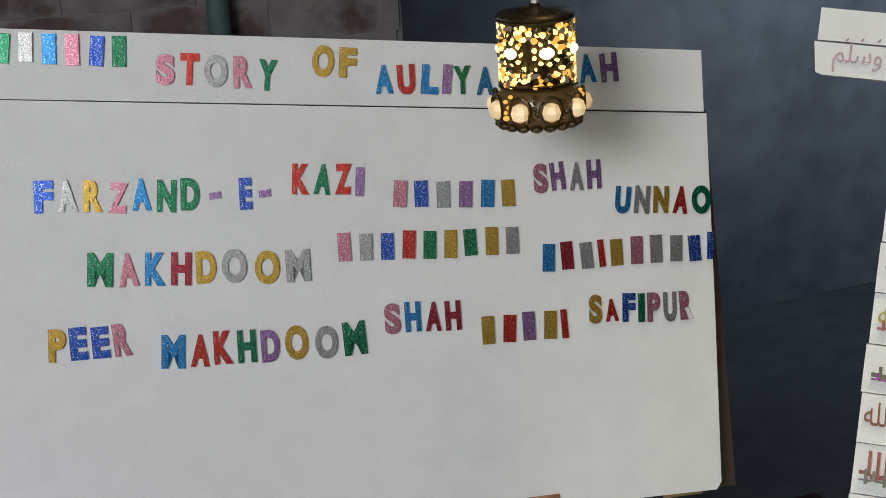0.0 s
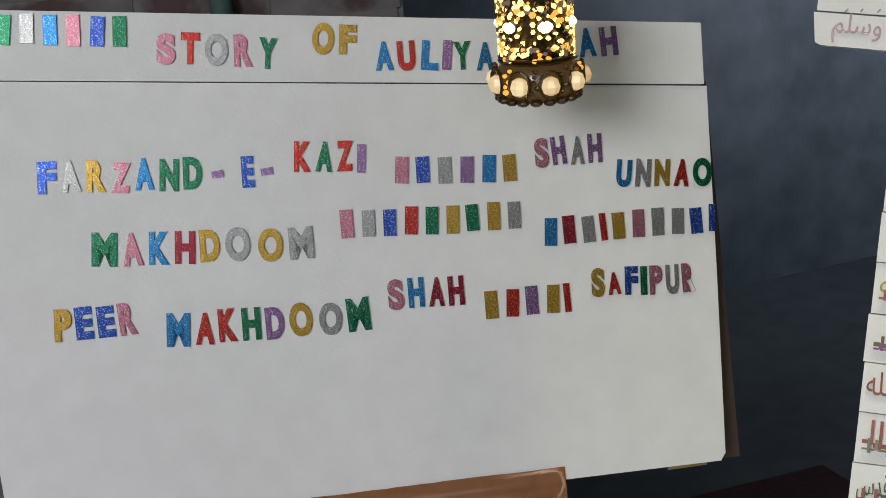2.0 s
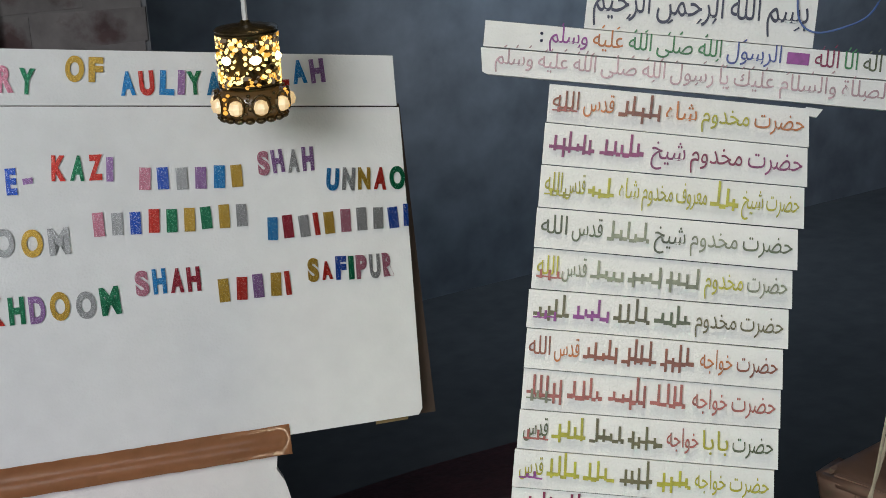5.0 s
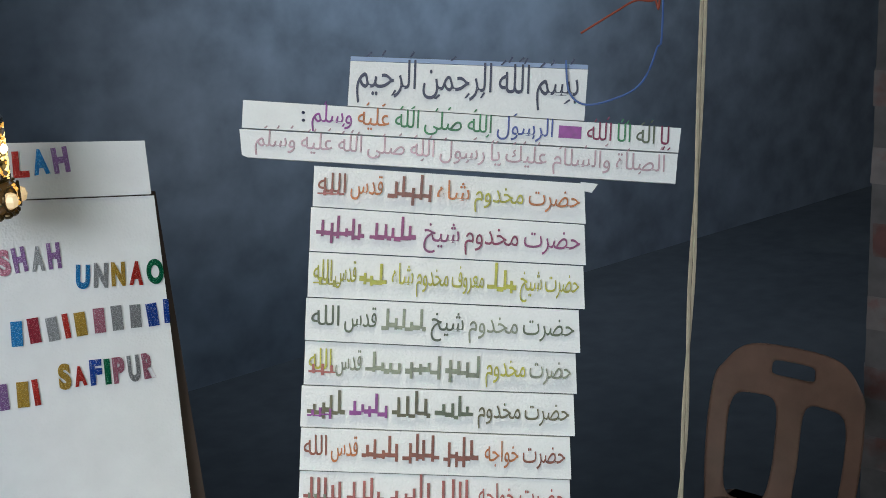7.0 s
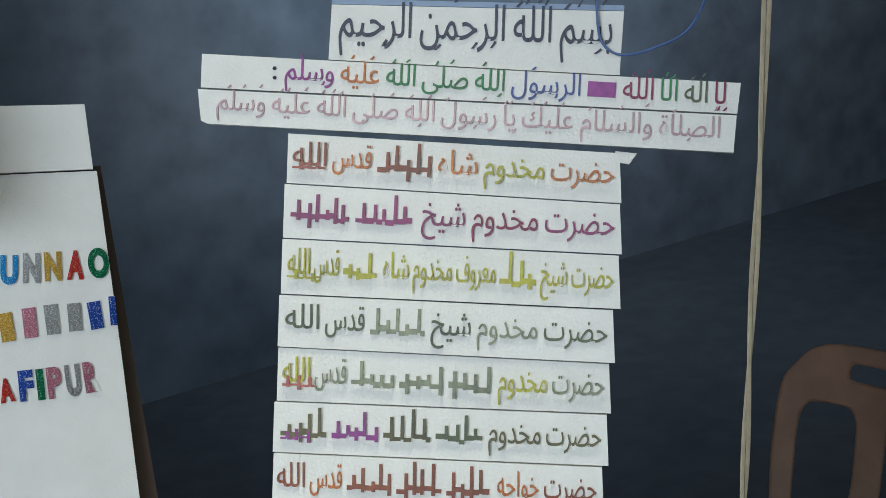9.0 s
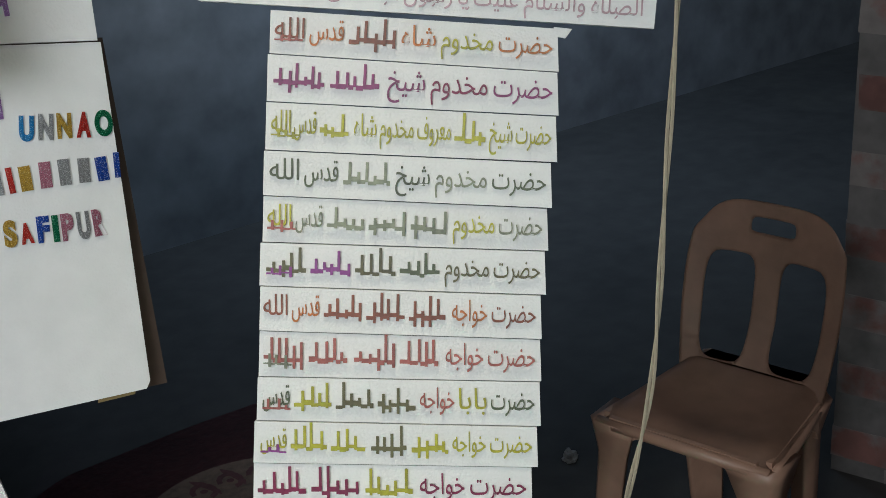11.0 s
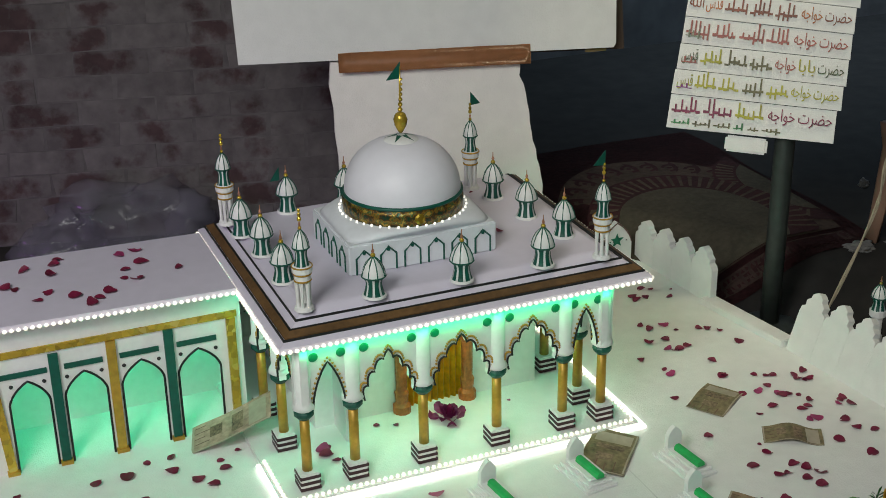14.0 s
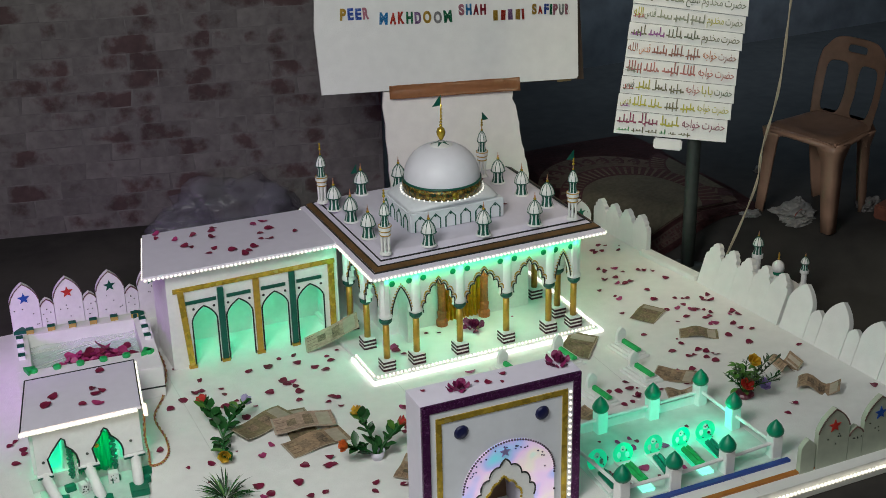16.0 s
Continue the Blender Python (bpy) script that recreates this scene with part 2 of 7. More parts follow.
LEAF = mat("plastic_leaf", (0.022, 0.105, 0.025), 0.27, var=0.5, scale=40)
LEAF_LIGHT = mat("light_leaf", (0.1, 0.25, 0.04), 0.4, var=0.4, scale=40)
YELLOW = mat("yellow_petal", (0.65, 0.38, 0.02), 0.5, var=0.3, scale=60)
NOTE = mat("banknote_paper", (0.34, 0.235, 0.145), 0.7, var=0.6, scale=90, bump=0.2)
NOTE_OLIVE = mat("banknote_olive", (0.23, 0.185, 0.1), 0.7, var=0.6, scale=90, bump=0.2)
NOTE_PINK = mat("banknote_pink", (0.45, 0.31, 0.235), 0.7, var=0.5, scale=90, bump=0.2)
NOTE_PRINT = mat("banknote_print", (0.16, 0.09, 0.06), 0.7, var=0.3, scale=90, bump=0)
NOTE_MID = mat("banknote_engraving", (0.24, 0.17, 0.11), 0.7, var=0.8, scale=160, bump=0)
NOTE_PALE = mat("banknote_pale", (0.42, 0.36, 0.28), 0.7, var=0.2, scale=60, bump=0)
RUG_BEIGE = mat("rug_beige_pile", (0.085, 0.073, 0.05), 0.95, var=0.35, scale=60, bump=0.8)
RUG_RED = mat("rug_maroon_pile", (0.05, 0.013, 0.015), 0.95, var=0.4, scale=60, bump=0.8)
PAPER = mat("crumpled_newspaper", (0.22, 0.215, 0.21), 0.8, var=0.3, scale=30)
PLASTIC_BAG = mat("clear_plastic_film", (0.3, 0.3, 0.35), 0.18, var=0.6, scale=10, bump=1.6)
PLASTIC_BAG.node_tree.nodes["Principled BSDF"].inputs["Alpha"].default_value = 0.24
ROPE = mat("cream_cord", (0.42, 0.36, 0.26), 0.8, var=0.25, scale=60)
WIRE_RED = mat("red_wire", (0.3, 0.06, 0.03), 0.45, var=0.3)
WIRE_GOLD = mat("yellow_wire", (0.45, 0.3, 0.08), 0.45, var=0.3)
WIRE_BLUE = mat("blue_wire", (0.08, 0.14, 0.35), 0.45, var=0.2)
SKIRTING = mat("blue_tape", (0.02, 0.06, 0.3), 0.4, var=0.2)
ORANGE = mat("orange_tape", (0.45, 0.16, 0.02), 0.4, var=0.2)
CURTAIN_GREEN = mat("green_satin", (0.03, 0.55, 0.27), 0.35, var=0.3, scale=20)
n_, l_, b_ = nodes_of(CURTAIN_GREEN)
thin_, blend_ = n_.new("ShaderNodeBsdfTranslucent"), n_.new("ShaderNodeMixShader")
thin_.inputs[0].default_value = (0.1, 0.8, 0.4, 1)
blend_.inputs[0].default_value = 0.5
l_.new(b_.outputs[0], blend_.inputs[1])
l_.new(thin_.outputs[0], blend_.inputs[2])
l_.new(blend_.outputs[0], n_["Material Output"].inputs[0])
IRIS = bpy.data.materials.new("iridescent_film")
IRIS.use_nodes = True
n_, l_, b_ = nodes_of(IRIS)
tc_ = n_.new("ShaderNodeTexCoord")
ns_ = n_.new("ShaderNodeTexNoise")
ns_.inputs["Scale"].default_value = 7
l_.new(tc_.outputs["Object"], ns_.inputs["Vector"])
rp_ = n_.new("ShaderNodeValToRGB")
rp_.color_ramp.elements[0].position, rp_.color_ramp.elements[0].color = 0.32, (0.2, 0.75, 0.85, 1)
rp_.color_ramp.elements[1].position, rp_.color_ramp.elements[1].color = 0.68, (0.3, 0.9, 0.75, 1)
for p_, c_ in ((0.42, (0.5, 0.55, 0.98, 1)), (0.5, (0.9, 0.65, 0.95, 1)), (0.58, (0.95, 0.8, 0.75, 1))):
    e_ = rp_.color_ramp.elements.new(p_)
    e_.color = c_
l_.new(ns_.outputs["Fac"], rp_.inputs[0])
l_.new(rp_.outputs[0], b_.inputs["Base Color"])
# emission puts the light that the film throws back into its own colours
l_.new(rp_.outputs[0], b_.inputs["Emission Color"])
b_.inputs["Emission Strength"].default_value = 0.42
b_.inputs["Metallic"].default_value, b_.inputs["Roughness"].default_value = 0.2, 0.2
GLITTER = {
    "b": foil("blue_glitter", (0.008, 0.07, 0.42)), "s": foil("silver_glitter", (0.34, 0.34, 0.34)), "g": foil("gold_glitter", (0.5, 0.3, 0.03), (1, 0.85, 0.4)),
    "p": foil("pink_glitter", (0.5, 0.17, 0.24)), "n": foil("green_glitter", (0.0, 0.15, 0.06), (0.4, 0.9, 0.6)), "r": foil("red_glitter", (0.5, 0.02, 0.01), (1, 0.5, 0.4)),
    "v": foil("violet_glitter", (0.27, 0.13, 0.33)), "c": foil("sky_blue_glitter", (0.01, 0.2, 0.5), (0.6, 0.9, 1)), "m": foil("maroon_glitter", (0.3, 0.01, 0.03), (0.9, 0.4, 0.4)),
}

# ---- building blocks ----


def thing(name, place, label, category, group="", kind="", turn=0.0):
    ob = new(name)
    ob.empty_display_size = 0.05
    ob.matrix_basis = pose(place[0] * K, place[1] * K, place[2] * K, 0, 0, turn)
    return tagged(ob, label, category, group, kind)


def mesh_of(name, bm, material):
    bmesh.ops.scale(bm, vec=(K, K, K), verts=bm.verts)
    bmesh.ops.recalc_face_normals(bm, faces=bm.faces)
    me = bpy.data.meshes.new(name)
    bm.to_mesh(me)
    bm.free()
    me.materials.append(material)
    return me


def part(name, bm, material, parent=None, label="", smooth=False):
    me = mesh_of(name, bm, material)
    if smooth:
        for p in me.polygons:
            p.use_smooth = True
    ob = new(name, me)
    if parent:
        ob.parent = parent
    return tagged(ob, label)


def put(ob, x, y, z, rx=0, ry=0, rz=0, s=1.0):
    ob.matrix_basis = pose(x * K, y * K, z * K, rx, ry, rz) @ Matrix.Scale(s, 4)
    return ob


def again(ob, parent, x, y, z, rx=0, ry=0, rz=0, s=1.0):
    """Another piece of the same mesh under a parent."""
    o = new(ob.name.split(".")[0], ob.data)
    o.parent = parent
    return put(o, x, y, z, rx, ry, rz, s)


def box(bm, x0, x1, y0, y1, z0, z1, bevel=0.0):
    v = [bm.verts.new(p) for p in ((x0, y0, z0), (x1, y0, z0), (x1, y1, z0), (x0, y1, z0), (x0, y0, z1), (x1, y0, z1), (x1, y1, z1), (x0, y1, z1))]
    fs = [bm.faces.new([v[i] for i in f]) for f in ((3, 2, 1, 0), (4, 5, 6, 7), (0, 1, 5, 4), (1, 2, 6, 5), (2, 3, 7, 6), (3, 0, 4, 7))]
    if bevel:
        es = {e for f in fs for e in f.edges}
        bmesh.ops.bevel(bm, geom=list(es), offset=bevel, segments=2, affect="EDGES")
    return bm


def boxed(x0, x1, y0, y1, z0, z1, bevel=0.0):
    return box(bmesh.new(), x0, x1, y0, y1, z0, z1, bevel)


def prism(bm, outline, y0, y1):
    """A plate: an outline in x and z, thick from y0 to y1."""
    a = [bm.verts.new((x, y0, z)) for x, z in outline]
    b = [bm.verts.new((x, y1, z)) for x, z in outline]
    bm.faces.new(a)
    bm.faces.new(b[::-1])
    for i in range(len(a)):
        j = (i + 1) % len(a)
        bm.faces.new((a[j], a[i], b[i], b[j]))
    return bm


def slab(bm, outline, z0, z1):
    a = [bm.verts.new((x, y, z0)) for x, y in outline]
    b = [bm.verts.new((x, y, z1)) for x, y in outline]
    bm.faces.new(a[::-1])
    bm.faces.new(b)
    for i in range(len(a)):
        j = (i + 1) % len(a)
        bm.faces.new((a[i], a[j], b[j], b[i]))
    return bm


def lathe(bm, profile, n=16, x=0.0, y=0.0, z=0.0, a0=0.0, a1=6.2832):
    full = a1 - a0 > 6.28
    rings = []
    m = n if full else n + 1
    for r, h in profile:
        rings.append([bm.verts.new((x + r * math.cos(a0 + (a1 - a0) * i / n), y + r * math.sin(a0 + (a1 - a0) * i / n), z + h)) for i in range(m)])
    for p, q in zip(rings, rings[1:]):
        for i in range(n):
            j = (i + 1) % m
            bm.faces.new((p[i], p[j], q[j], q[i]))
    if full:
        bm.faces.new(rings[0][::-1])
        bm.faces.new(rings[-1])
    return bm


def tube(bm, pts, r, n=6):
    pts = [Vector(p) for p in pts]
    rings = []
    for i, p in enumerate(pts):
        d = (pts[min(i + 1, len(pts) - 1)] - pts[max(i - 1, 0)]).normalized()
        u = d.cross(Vector((0.3, 0.2, 1) if abs(d.z) < 0.9 else (1, 0.1, 0))).normalized()
        w = d.cross(u)
        rings.append([bm.verts.new(p + r * (math.cos(6.2832 * k / n) * u + math.sin(6.2832 * k / n) * w)) for k in range(n)])
    for p, q in zip(rings, rings[1:]):
        for k in range(n):
            bm.faces.new((p[k], p[(k + 1) % n], q[(k + 1) % n], q[k]))
    bm.faces.new(rings[0][::-1])
    bm.faces.new(rings[-1])
    return bm


def curve(pts, n=8):
    """Smooth points through the given ones."""
    pts = [Vector(p) for p in pts]
    out = []
    for i in range(len(pts) - 1):
        a, b, c, d = pts[max(i - 1, 0)], pts[i], pts[i + 1], pts[min(i + 2, len(pts) - 1)]
        for k in range(n):
            t = k / n
            out.append(0.5 * ((2 * b) + (c - a) * t + (2 * a - 5 * b + 4 * c - d) * t * t + (3 * b - a - 3 * c + d) * t ** 3))
    return out + [pts[-1]]


def dot(bm, x, y, z, r, flat=1.0, n=8):
    return lathe(bm, [(r * 0.5, -r * 0.8 * flat), (r * 0.9, -r * 0.35 * flat), (r, 0), (r * 0.9, r * 0.35 * flat), (r * 0.5, r * 0.8 * flat)], n, x, y, z)


def beads(a, b, step, r):
    """A row of small bulbs from a to b."""
    bm = bmesh.new()
    a, b = Vector(a), Vector(b)
    k = max(2, int((b - a).length / step))
    for i in range(k):
        p = a.lerp(b, (i + 0.5) / k)
        dot(bm, p.x, p.y, p.z, r, n=6)
    return bm


def star(bm, x, z, r, y0, y1):
    pts = []
    for i in range(10):
        a, q = math.pi / 2 + i * math.pi / 5, r if i % 2 == 0 else r * 0.42
        pts.append((x + q * math.cos(a), z + q * math.sin(a)))
    return prism(bm, pts, y0, y1)


def pointed(x0, x1, z0, zs, za, n=6):
    """The outline of a pointed arch, from the foot at x0 over the apex to x1."""
    c, w = (x0 + x1) / 2, (x1 - x0) / 2
    left = [(c - w * (0.72 * math.cos(t) + 0.28 * (1 - t / 1.5708)), zs + (za - zs) * (0.7 * math.sin(t) + 0.3 * (t / 1.5708) ** 2.2)) for t in [1.5708 * i / n for i in range(n)]]
    return [(x0, z0)] + left + [(c, za)] + [(2 * c - x, z) for x, z in left[::-1]] + [(x1, z0)]


def cusped(x0, x1, zs, za, lobes=7, depth=0.016):
    """A scalloped pointed arch from spring to spring."""
    base = pointed(x0, x1, zs, zs, za, 28)[1:-1]
    pts = []
    for i, (x, z) in enumerate(base):
        t = i / (len(base) - 1)
        s = abs(math.sin(math.pi * lobes * t)) ** 0.7
        c = (x0 + x1) / 2
        k = depth * (1 - s)
        pts.append((x + (c - x) * k * 6, z - k * 1.1))
    pts[len(pts) // 2] = ((x0 + x1) / 2, za)
    return pts

# ---- the room ----
F, G = -0.13, -0.05      # floor of the room, top of the model's base


def rise(x, y):
    """How far the trodden floor climbs towards the corner behind the stand."""
    t = max(0.0, min(1.0, (x - 2.35 + 0.8 * (y - 0.3)) / 0.55)) if x > 1.4 else 0.0
    t *= max(0.0, min(1.0, (x - 1.4) / 0.5))
    return 0.18 * t * t * (3 - 2 * t)


bm = bmesh.new()
xs_, ys_ = [-8 + 0.125 * i for i in range(137)], [-9 + 0.125 * i for i in range(137)]
top_ = [[bm.verts.new((x, y, F + rise(x, y))) for x in xs_] for y in ys_]
for j in range(136):
    for i in range(136):
        bm.faces.new((top_[j][i], top_[j][i + 1], top_[j + 1][i + 1], top_[j + 1][i]))
low_ = [bm.verts.new((x, y, F - 0.1)) for x, y in ((-8, -9), (9, -9), (9, 8), (-8, 8))]
bm.faces.new(low_[::-1])
rims = [top_[0], [r[-1] for r in top_], top_[-1][::-1], [r[0] for r in top_[::-1]]]
for k in range(4):
    bm.faces.new([low_[k], low_[(k + 1) % 4]] + rims[k][::-1])
part("floor", bm, FLOOR_MAT, smooth=True)
part("ceiling", boxed(-8, 9, -9, 8, 4.4, 4.5), PLASTER)
part("wall_west", boxed(-8.2, -8, -9, 8, F, 4.4), PLASTER)
part("wall_south", boxed(-8, 9, -9.2, -9, F, 4.4), PLASTER)
part("wall_east", boxed(9, 9.2, -9, 8, F, 4.4), PLASTER)
part("wall_far", boxed(-8, 9, 3.9, 4.1, F, 4.4), PLASTER)
for ob in [o for o in scene.collection.objects if o.type == "MESH"]:
    tagged(ob, kind="structure")


def brick_wall(name, place, turn, x0, x1, depth, rows, bx0, bx1, brick_mat, mortar):
    """A wall whose face is local y = 0, with single bricks proud of the mortar from bx0 to bx1."""
    wall = part(name, boxed(x0, x1, 0.007, depth, F, 4.4), mortar)
    tagged(wall, kind="structure")
    wall.matrix_basis = pose(place[0] * K, place[1] * K, 0, 0, 0, turn)
    shapes = []
    for i in range(4):
        bm = boxed(-0.165, 0.165, 0.0045, 0.02, -0.0535, 0.0535)
        for v in bm.verts:
            v.co += Vector((random.uniform(-0.01, 0.01), random.uniform(-0.0006, 0.0006), random.uniform(-0.006, 0.006)))
        shapes.append(mesh_of("brick", bm, brick_mat))
    for r in range(rows):
        x = bx0 + (0.17 if r % 2 else 0.0)
        while x < bx1:
            ob = new("brick", random.choice(shapes))
            ob.parent = wall
            put(ob, x + random.uniform(-0.008, 0.008), random.uniform(-0.0012, 0.0012), F + 0.06 + 0.114 * r, 0, 0, 0)
            x += 0.34
    return wall


brick_wall("wall_north", (-1.08, 2.78), -13.4, -6, 2.55, 0.4, 20, -2.2, 2.4, BRICK, MORTAR)
brick_wall("wall_pier", (3.74, 0.66), -73, 0, 3.5, 0.5, 17, 0.17, 1.5, BRICK_RED, DARK_MORTAR)
ret = part("wall_recess", boxed(0, 2.2, 0, 0.2, F, 4.4), PLASTER)
tagged(ret, kind="structure")
ret.matrix_basis = pose(1.42 * K, 2.2 * K, 0, 0, 0, 75)

# ---- the model's base ----
base = thing("display_base", (0, 0, F), "white polystyrene base slab under the shrine model", "base")
bm = slab(bmesh.new(), [(-1.98, -1.72), (-1.79, -1.72), (-1.79, -0.2), (-1.245, -0.2), (-1.335, -0.58), (-1.36, -1.72), (2.2, -1.72), (2.15, -1.2), (2.09, -0.6), (2.02, 0.2), (1.93, 0.7), (1.9, 1.3), (-1.9, 1.3), (-1.95, 0)], 0, G - F)
part("slab", bm, FOAM, base)
part("lower_slab", slab(bmesh.new(), [(-1.788, -1.72), (-1.362, -1.72), (-1.337, -0.58), (-1.247, -0.202), (-1.788, -0.202)], 0, 0.012), FOAM, base)
for x in (-1.0, 0.0, 1.0):
    part("seam", boxed(x - 0.002, x + 0.002, -1.7, 1.2, G - F, G - F + 0.0012), mat("seam_shadow_grey", (0.7, 0.7, 0.68), 0.8), base)
part("light_strip", beads((-1.2, -1.735, G - F - 0.03), (2.1, -1.735, G - F - 0.03), 0.02, 0.009), LED, base, "string of white lights")
part("edge_tape", boxed(0.5, 1.27, -1.56, -1.535, G - F, G - F + 0.012), SKIRTING, base, "blue tape strip")
part("edge_tape", boxed(0.55, 1.33, -1.655, -1.63, G - F, G - F + 0.01), ORANGE, base, "orange tape strip")
bm = boxed(-0.035, 0.035, 0, 0.47, 0, 0.03, 0.004)
put(part("kerb", bm, FOAM, base), 1.99, 0.2, G - F, 0, 0, 9)

# ---- the shrine ----
shrine = thing("shrine_model", (0, 0, 0), "white domed shrine model with green and gold columns", "model building")
part("plinth", boxed(-0.105, 1.17, -0.085, 1.0, G, -0.028, 0.004), FOAM, shrine)
part("plinth_light", tube(bmesh.new(), [(-0.112, 0.2, G + 0.008), (-0.112, -0.098, G + 0.008), (1.182, -0.098, G + 0.008), (1.182, 0.96, G + 0.008)], 0.008), LED_BRIGHT, shrine, "bright white strip light round the plinth")
bm = beads((-0.09, -0.072, -0.022), (1.155, -0.072, -0.022), 0.021, 0.007)
part("plinth_light_string", bm, LED, shrine, "row of small white bulbs")
part("plinth_light_string", beads((-0.092, -0.06, -0.022), (-0.092, 0.2, -0.022), 0.021, 0.007), LED, shrine)
part("plinth_light_string", beads((1.155, -0.06, -0.022), (1.155, 0.95, -0.022), 0.021, 0.007), LED, shrine)

shaft = lathe(bmesh.new(), [(0.017, 0.03), (0.0165, 0.12), (0.016, 0.235)], 12)
col_me = mesh_of("column", shaft, GOLD_PAINT)
for p in col_me.polygons:
    p.use_smooth = True
base_me = mesh_of("striped_base", boxed(-0.032, 0.032, -0.032, 0.032, -0.028, 0.034, 0.003), WHITE)
bm = bmesh.new()
for z in (-0.02, 0.0, 0.02):
    box(bm, -0.0342, 0.0342, -0.0342, 0.0342, z - 0.005, z + 0.005)
stripe_me = mesh_of("base_stripes", bm, mat("maroon_black_paint", (0.04, 0.008, 0.015), 0.5))
cap_me = mesh_of("capital", lathe(bmesh.new(), [(0.02, 0.222), (0.032, 0.236), (0.033, 0.247), (0.027, 0.256)], 12), DARK_GREEN)
post_me = mesh_of("upper_post", lathe(bmesh.new(), [(0.026, 0.252), (0.038, 0.262), (0.034, 0.275), (0.027, 0.285), (0.027, 0.47)], 14), WHITE)
for p in post_me.polygons:
    p.use_smooth = True
FRONT = (0.0, 0.162, 0.402, 0.665, 0.912, 1.06)
COLUMNS = [(x, 0.0) for x in FRONT] + [(0.0, 0.26), (0.0, 0.5), (1.04, 0.134), (1.04, 0.394), (1.04, 0.65), (1.04, 0.9)]
for x, y in COLUMNS:
    c = new("column", col_me)
    c.parent = shrine
    put(c, x, y, 0)
    for me in (base_me, stripe_me, cap_me, post_me):
        o = new(me.name, me)
        o.parent = c


def arcade(xs, z_top, z_spring, z_apex, half=0.028, plain=0.2):
    """A comb-shaped fascia over columns at xs: its lower edge follows the arches."""
    pts = [(xs[0] - 0.03, z_top), (xs[-1] + 0.03, z_top), (xs[-1] + 0.03, z_spring)]
    for a, b in list(zip(xs, xs[1:]))[::-1]:
        arch = pointed(a + half, b - half, z_spring, z_spring, z_apex, 10)[1:-1] if b - a < plain else cusped(a + half, b - half, z_spring, z_apex)
        pts += arch[::-1]
    return pts + [(xs[0] - 0.03, z_spring)]


def arch_lines(xs, z_spring, z_apex, parent, y, half=0.028, plain=0.2, turn=0, x0=0.0, y0=0.0):
    for a, b in zip(xs, xs[1:]):
        arch = pointed(a + half, b - half, z_spring, z_spring, z_apex, 10)[1:-1] if b - a < plain else cusped(a + half, b - half, z_spring, z_apex)
        put(part("arch_outline", tube(bmesh.new(), [(px, y, pz + 0.002) for px, pz in arch], 0.0035, 5), BLACK, parent), x0, y0, 0, 0, 0, turn)
        c = (a + b) / 2
        bm = bmesh.new()
        for px, pz in arch[::1]:
            dot(bm, px + (px - c) * 0.1, y, pz + 0.016, 0.0042, n=5)
        put(part("arch_beading", bm, GOLD_PAINT, parent, "gold beaded arch trim"), x0, y0, 0, 0, 0, turn)


Z_TOP, Z_SPR, Z_APX = 0.478, 0.262, 0.41
part("front_arcade", prism(bmesh.new(), arcade(FRONT, Z_TOP, Z_SPR, Z_APX), -0.012, 0.012), WHITE, shrine, "scalloped white arcade")
arch_lines(FRONT, Z_SPR, Z_APX, shrine, -0.016)
for i, (a, b) in enumerate(zip(FRONT, FRONT[1:])):
    for x in ((a + 0.04, b - 0.04) if b - a > 0.2 else ((a + b) / 2 - 0.045, (a + b) / 2 + 0.045)):
        bm = lathe(bmesh.new(), [(0.013, 0), (0.016, 0.003), (0.012, 0.006)], 12)
        put(part("roundel", bm, GREEN, shrine), x, -0.012, 0.435, 90)
LEFT = (0.0, 0.26, 0.5)
put(part("side_arcade", prism(bmesh.new(), arcade(LEFT, Z_TOP, Z_SPR, Z_APX), -0.012, 0.012), WHITE, shrine), 0, 0, 0, 0, 0, 90)
arch_lines(LEFT, Z_SPR, Z_APX, shrine, 0.016, turn=90)
RIGHT = (0.0, 0.134, 0.394, 0.65, 0.9)
put(part("side_arcade", prism(bmesh.new(), arcade(RIGHT, Z_TOP, Z_SPR, Z_APX), -0.012, 0.012), WHITE, shrine), 1.05, 0, 0, 0, 0, 90)
arch_lines(RIGHT, Z_SPR, Z_APX, shrine, 0.016, turn=90, x0=1.05)
# the inner chamber with its door
part("chamber_wall", prism(bmesh.new(), [(0.13, -0.028), (0.13, 0.475), (0.97, 0.475), (0.97, -0.028), (0.71, -0.028), (0.71, 0.31), (0.43, 0.31), (0.43, -0.028)], 0.33, 0.35), WHITE, shrine)
part("chamber_wall", boxed(0.13, 0.15, 0.35, 0.93, -0.028, 0.475), WHITE, shrine)
part("chamber_wall", boxed(0.95, 0.97, 0.35, 0.93, -0.028, 0.475), WHITE, shrine)
part("chamber_wall", boxed(0.13, 0.97, 0.93, 0.95, -0.028, 0.475), WHITE, shrine)
bm = bmesh.new()
cols = [(0.43 + 0.28 * i / 84, 0.342 + 0.007 * math.sin(i * 0.9)) for i in range(85)]
lo, hi = [bm.verts.new((x, y, -0.028)) for x, y in cols], [bm.verts.new((x, y, 0.31)) for x, y in cols]
for i in range(84):
    bm.faces.new((lo[i], lo[i + 1], hi[i + 1], hi[i]))
bmesh.ops.solidify(bm, geom=bm.faces[:], thickness=0.004)
part("door_curtain", bm, mat("gold_cloth", (0.95, 0.5, 0.02), 0.4, 0.0, var=0.35, scale=60, bump=0.3), shrine, "pleated gold door curtain")
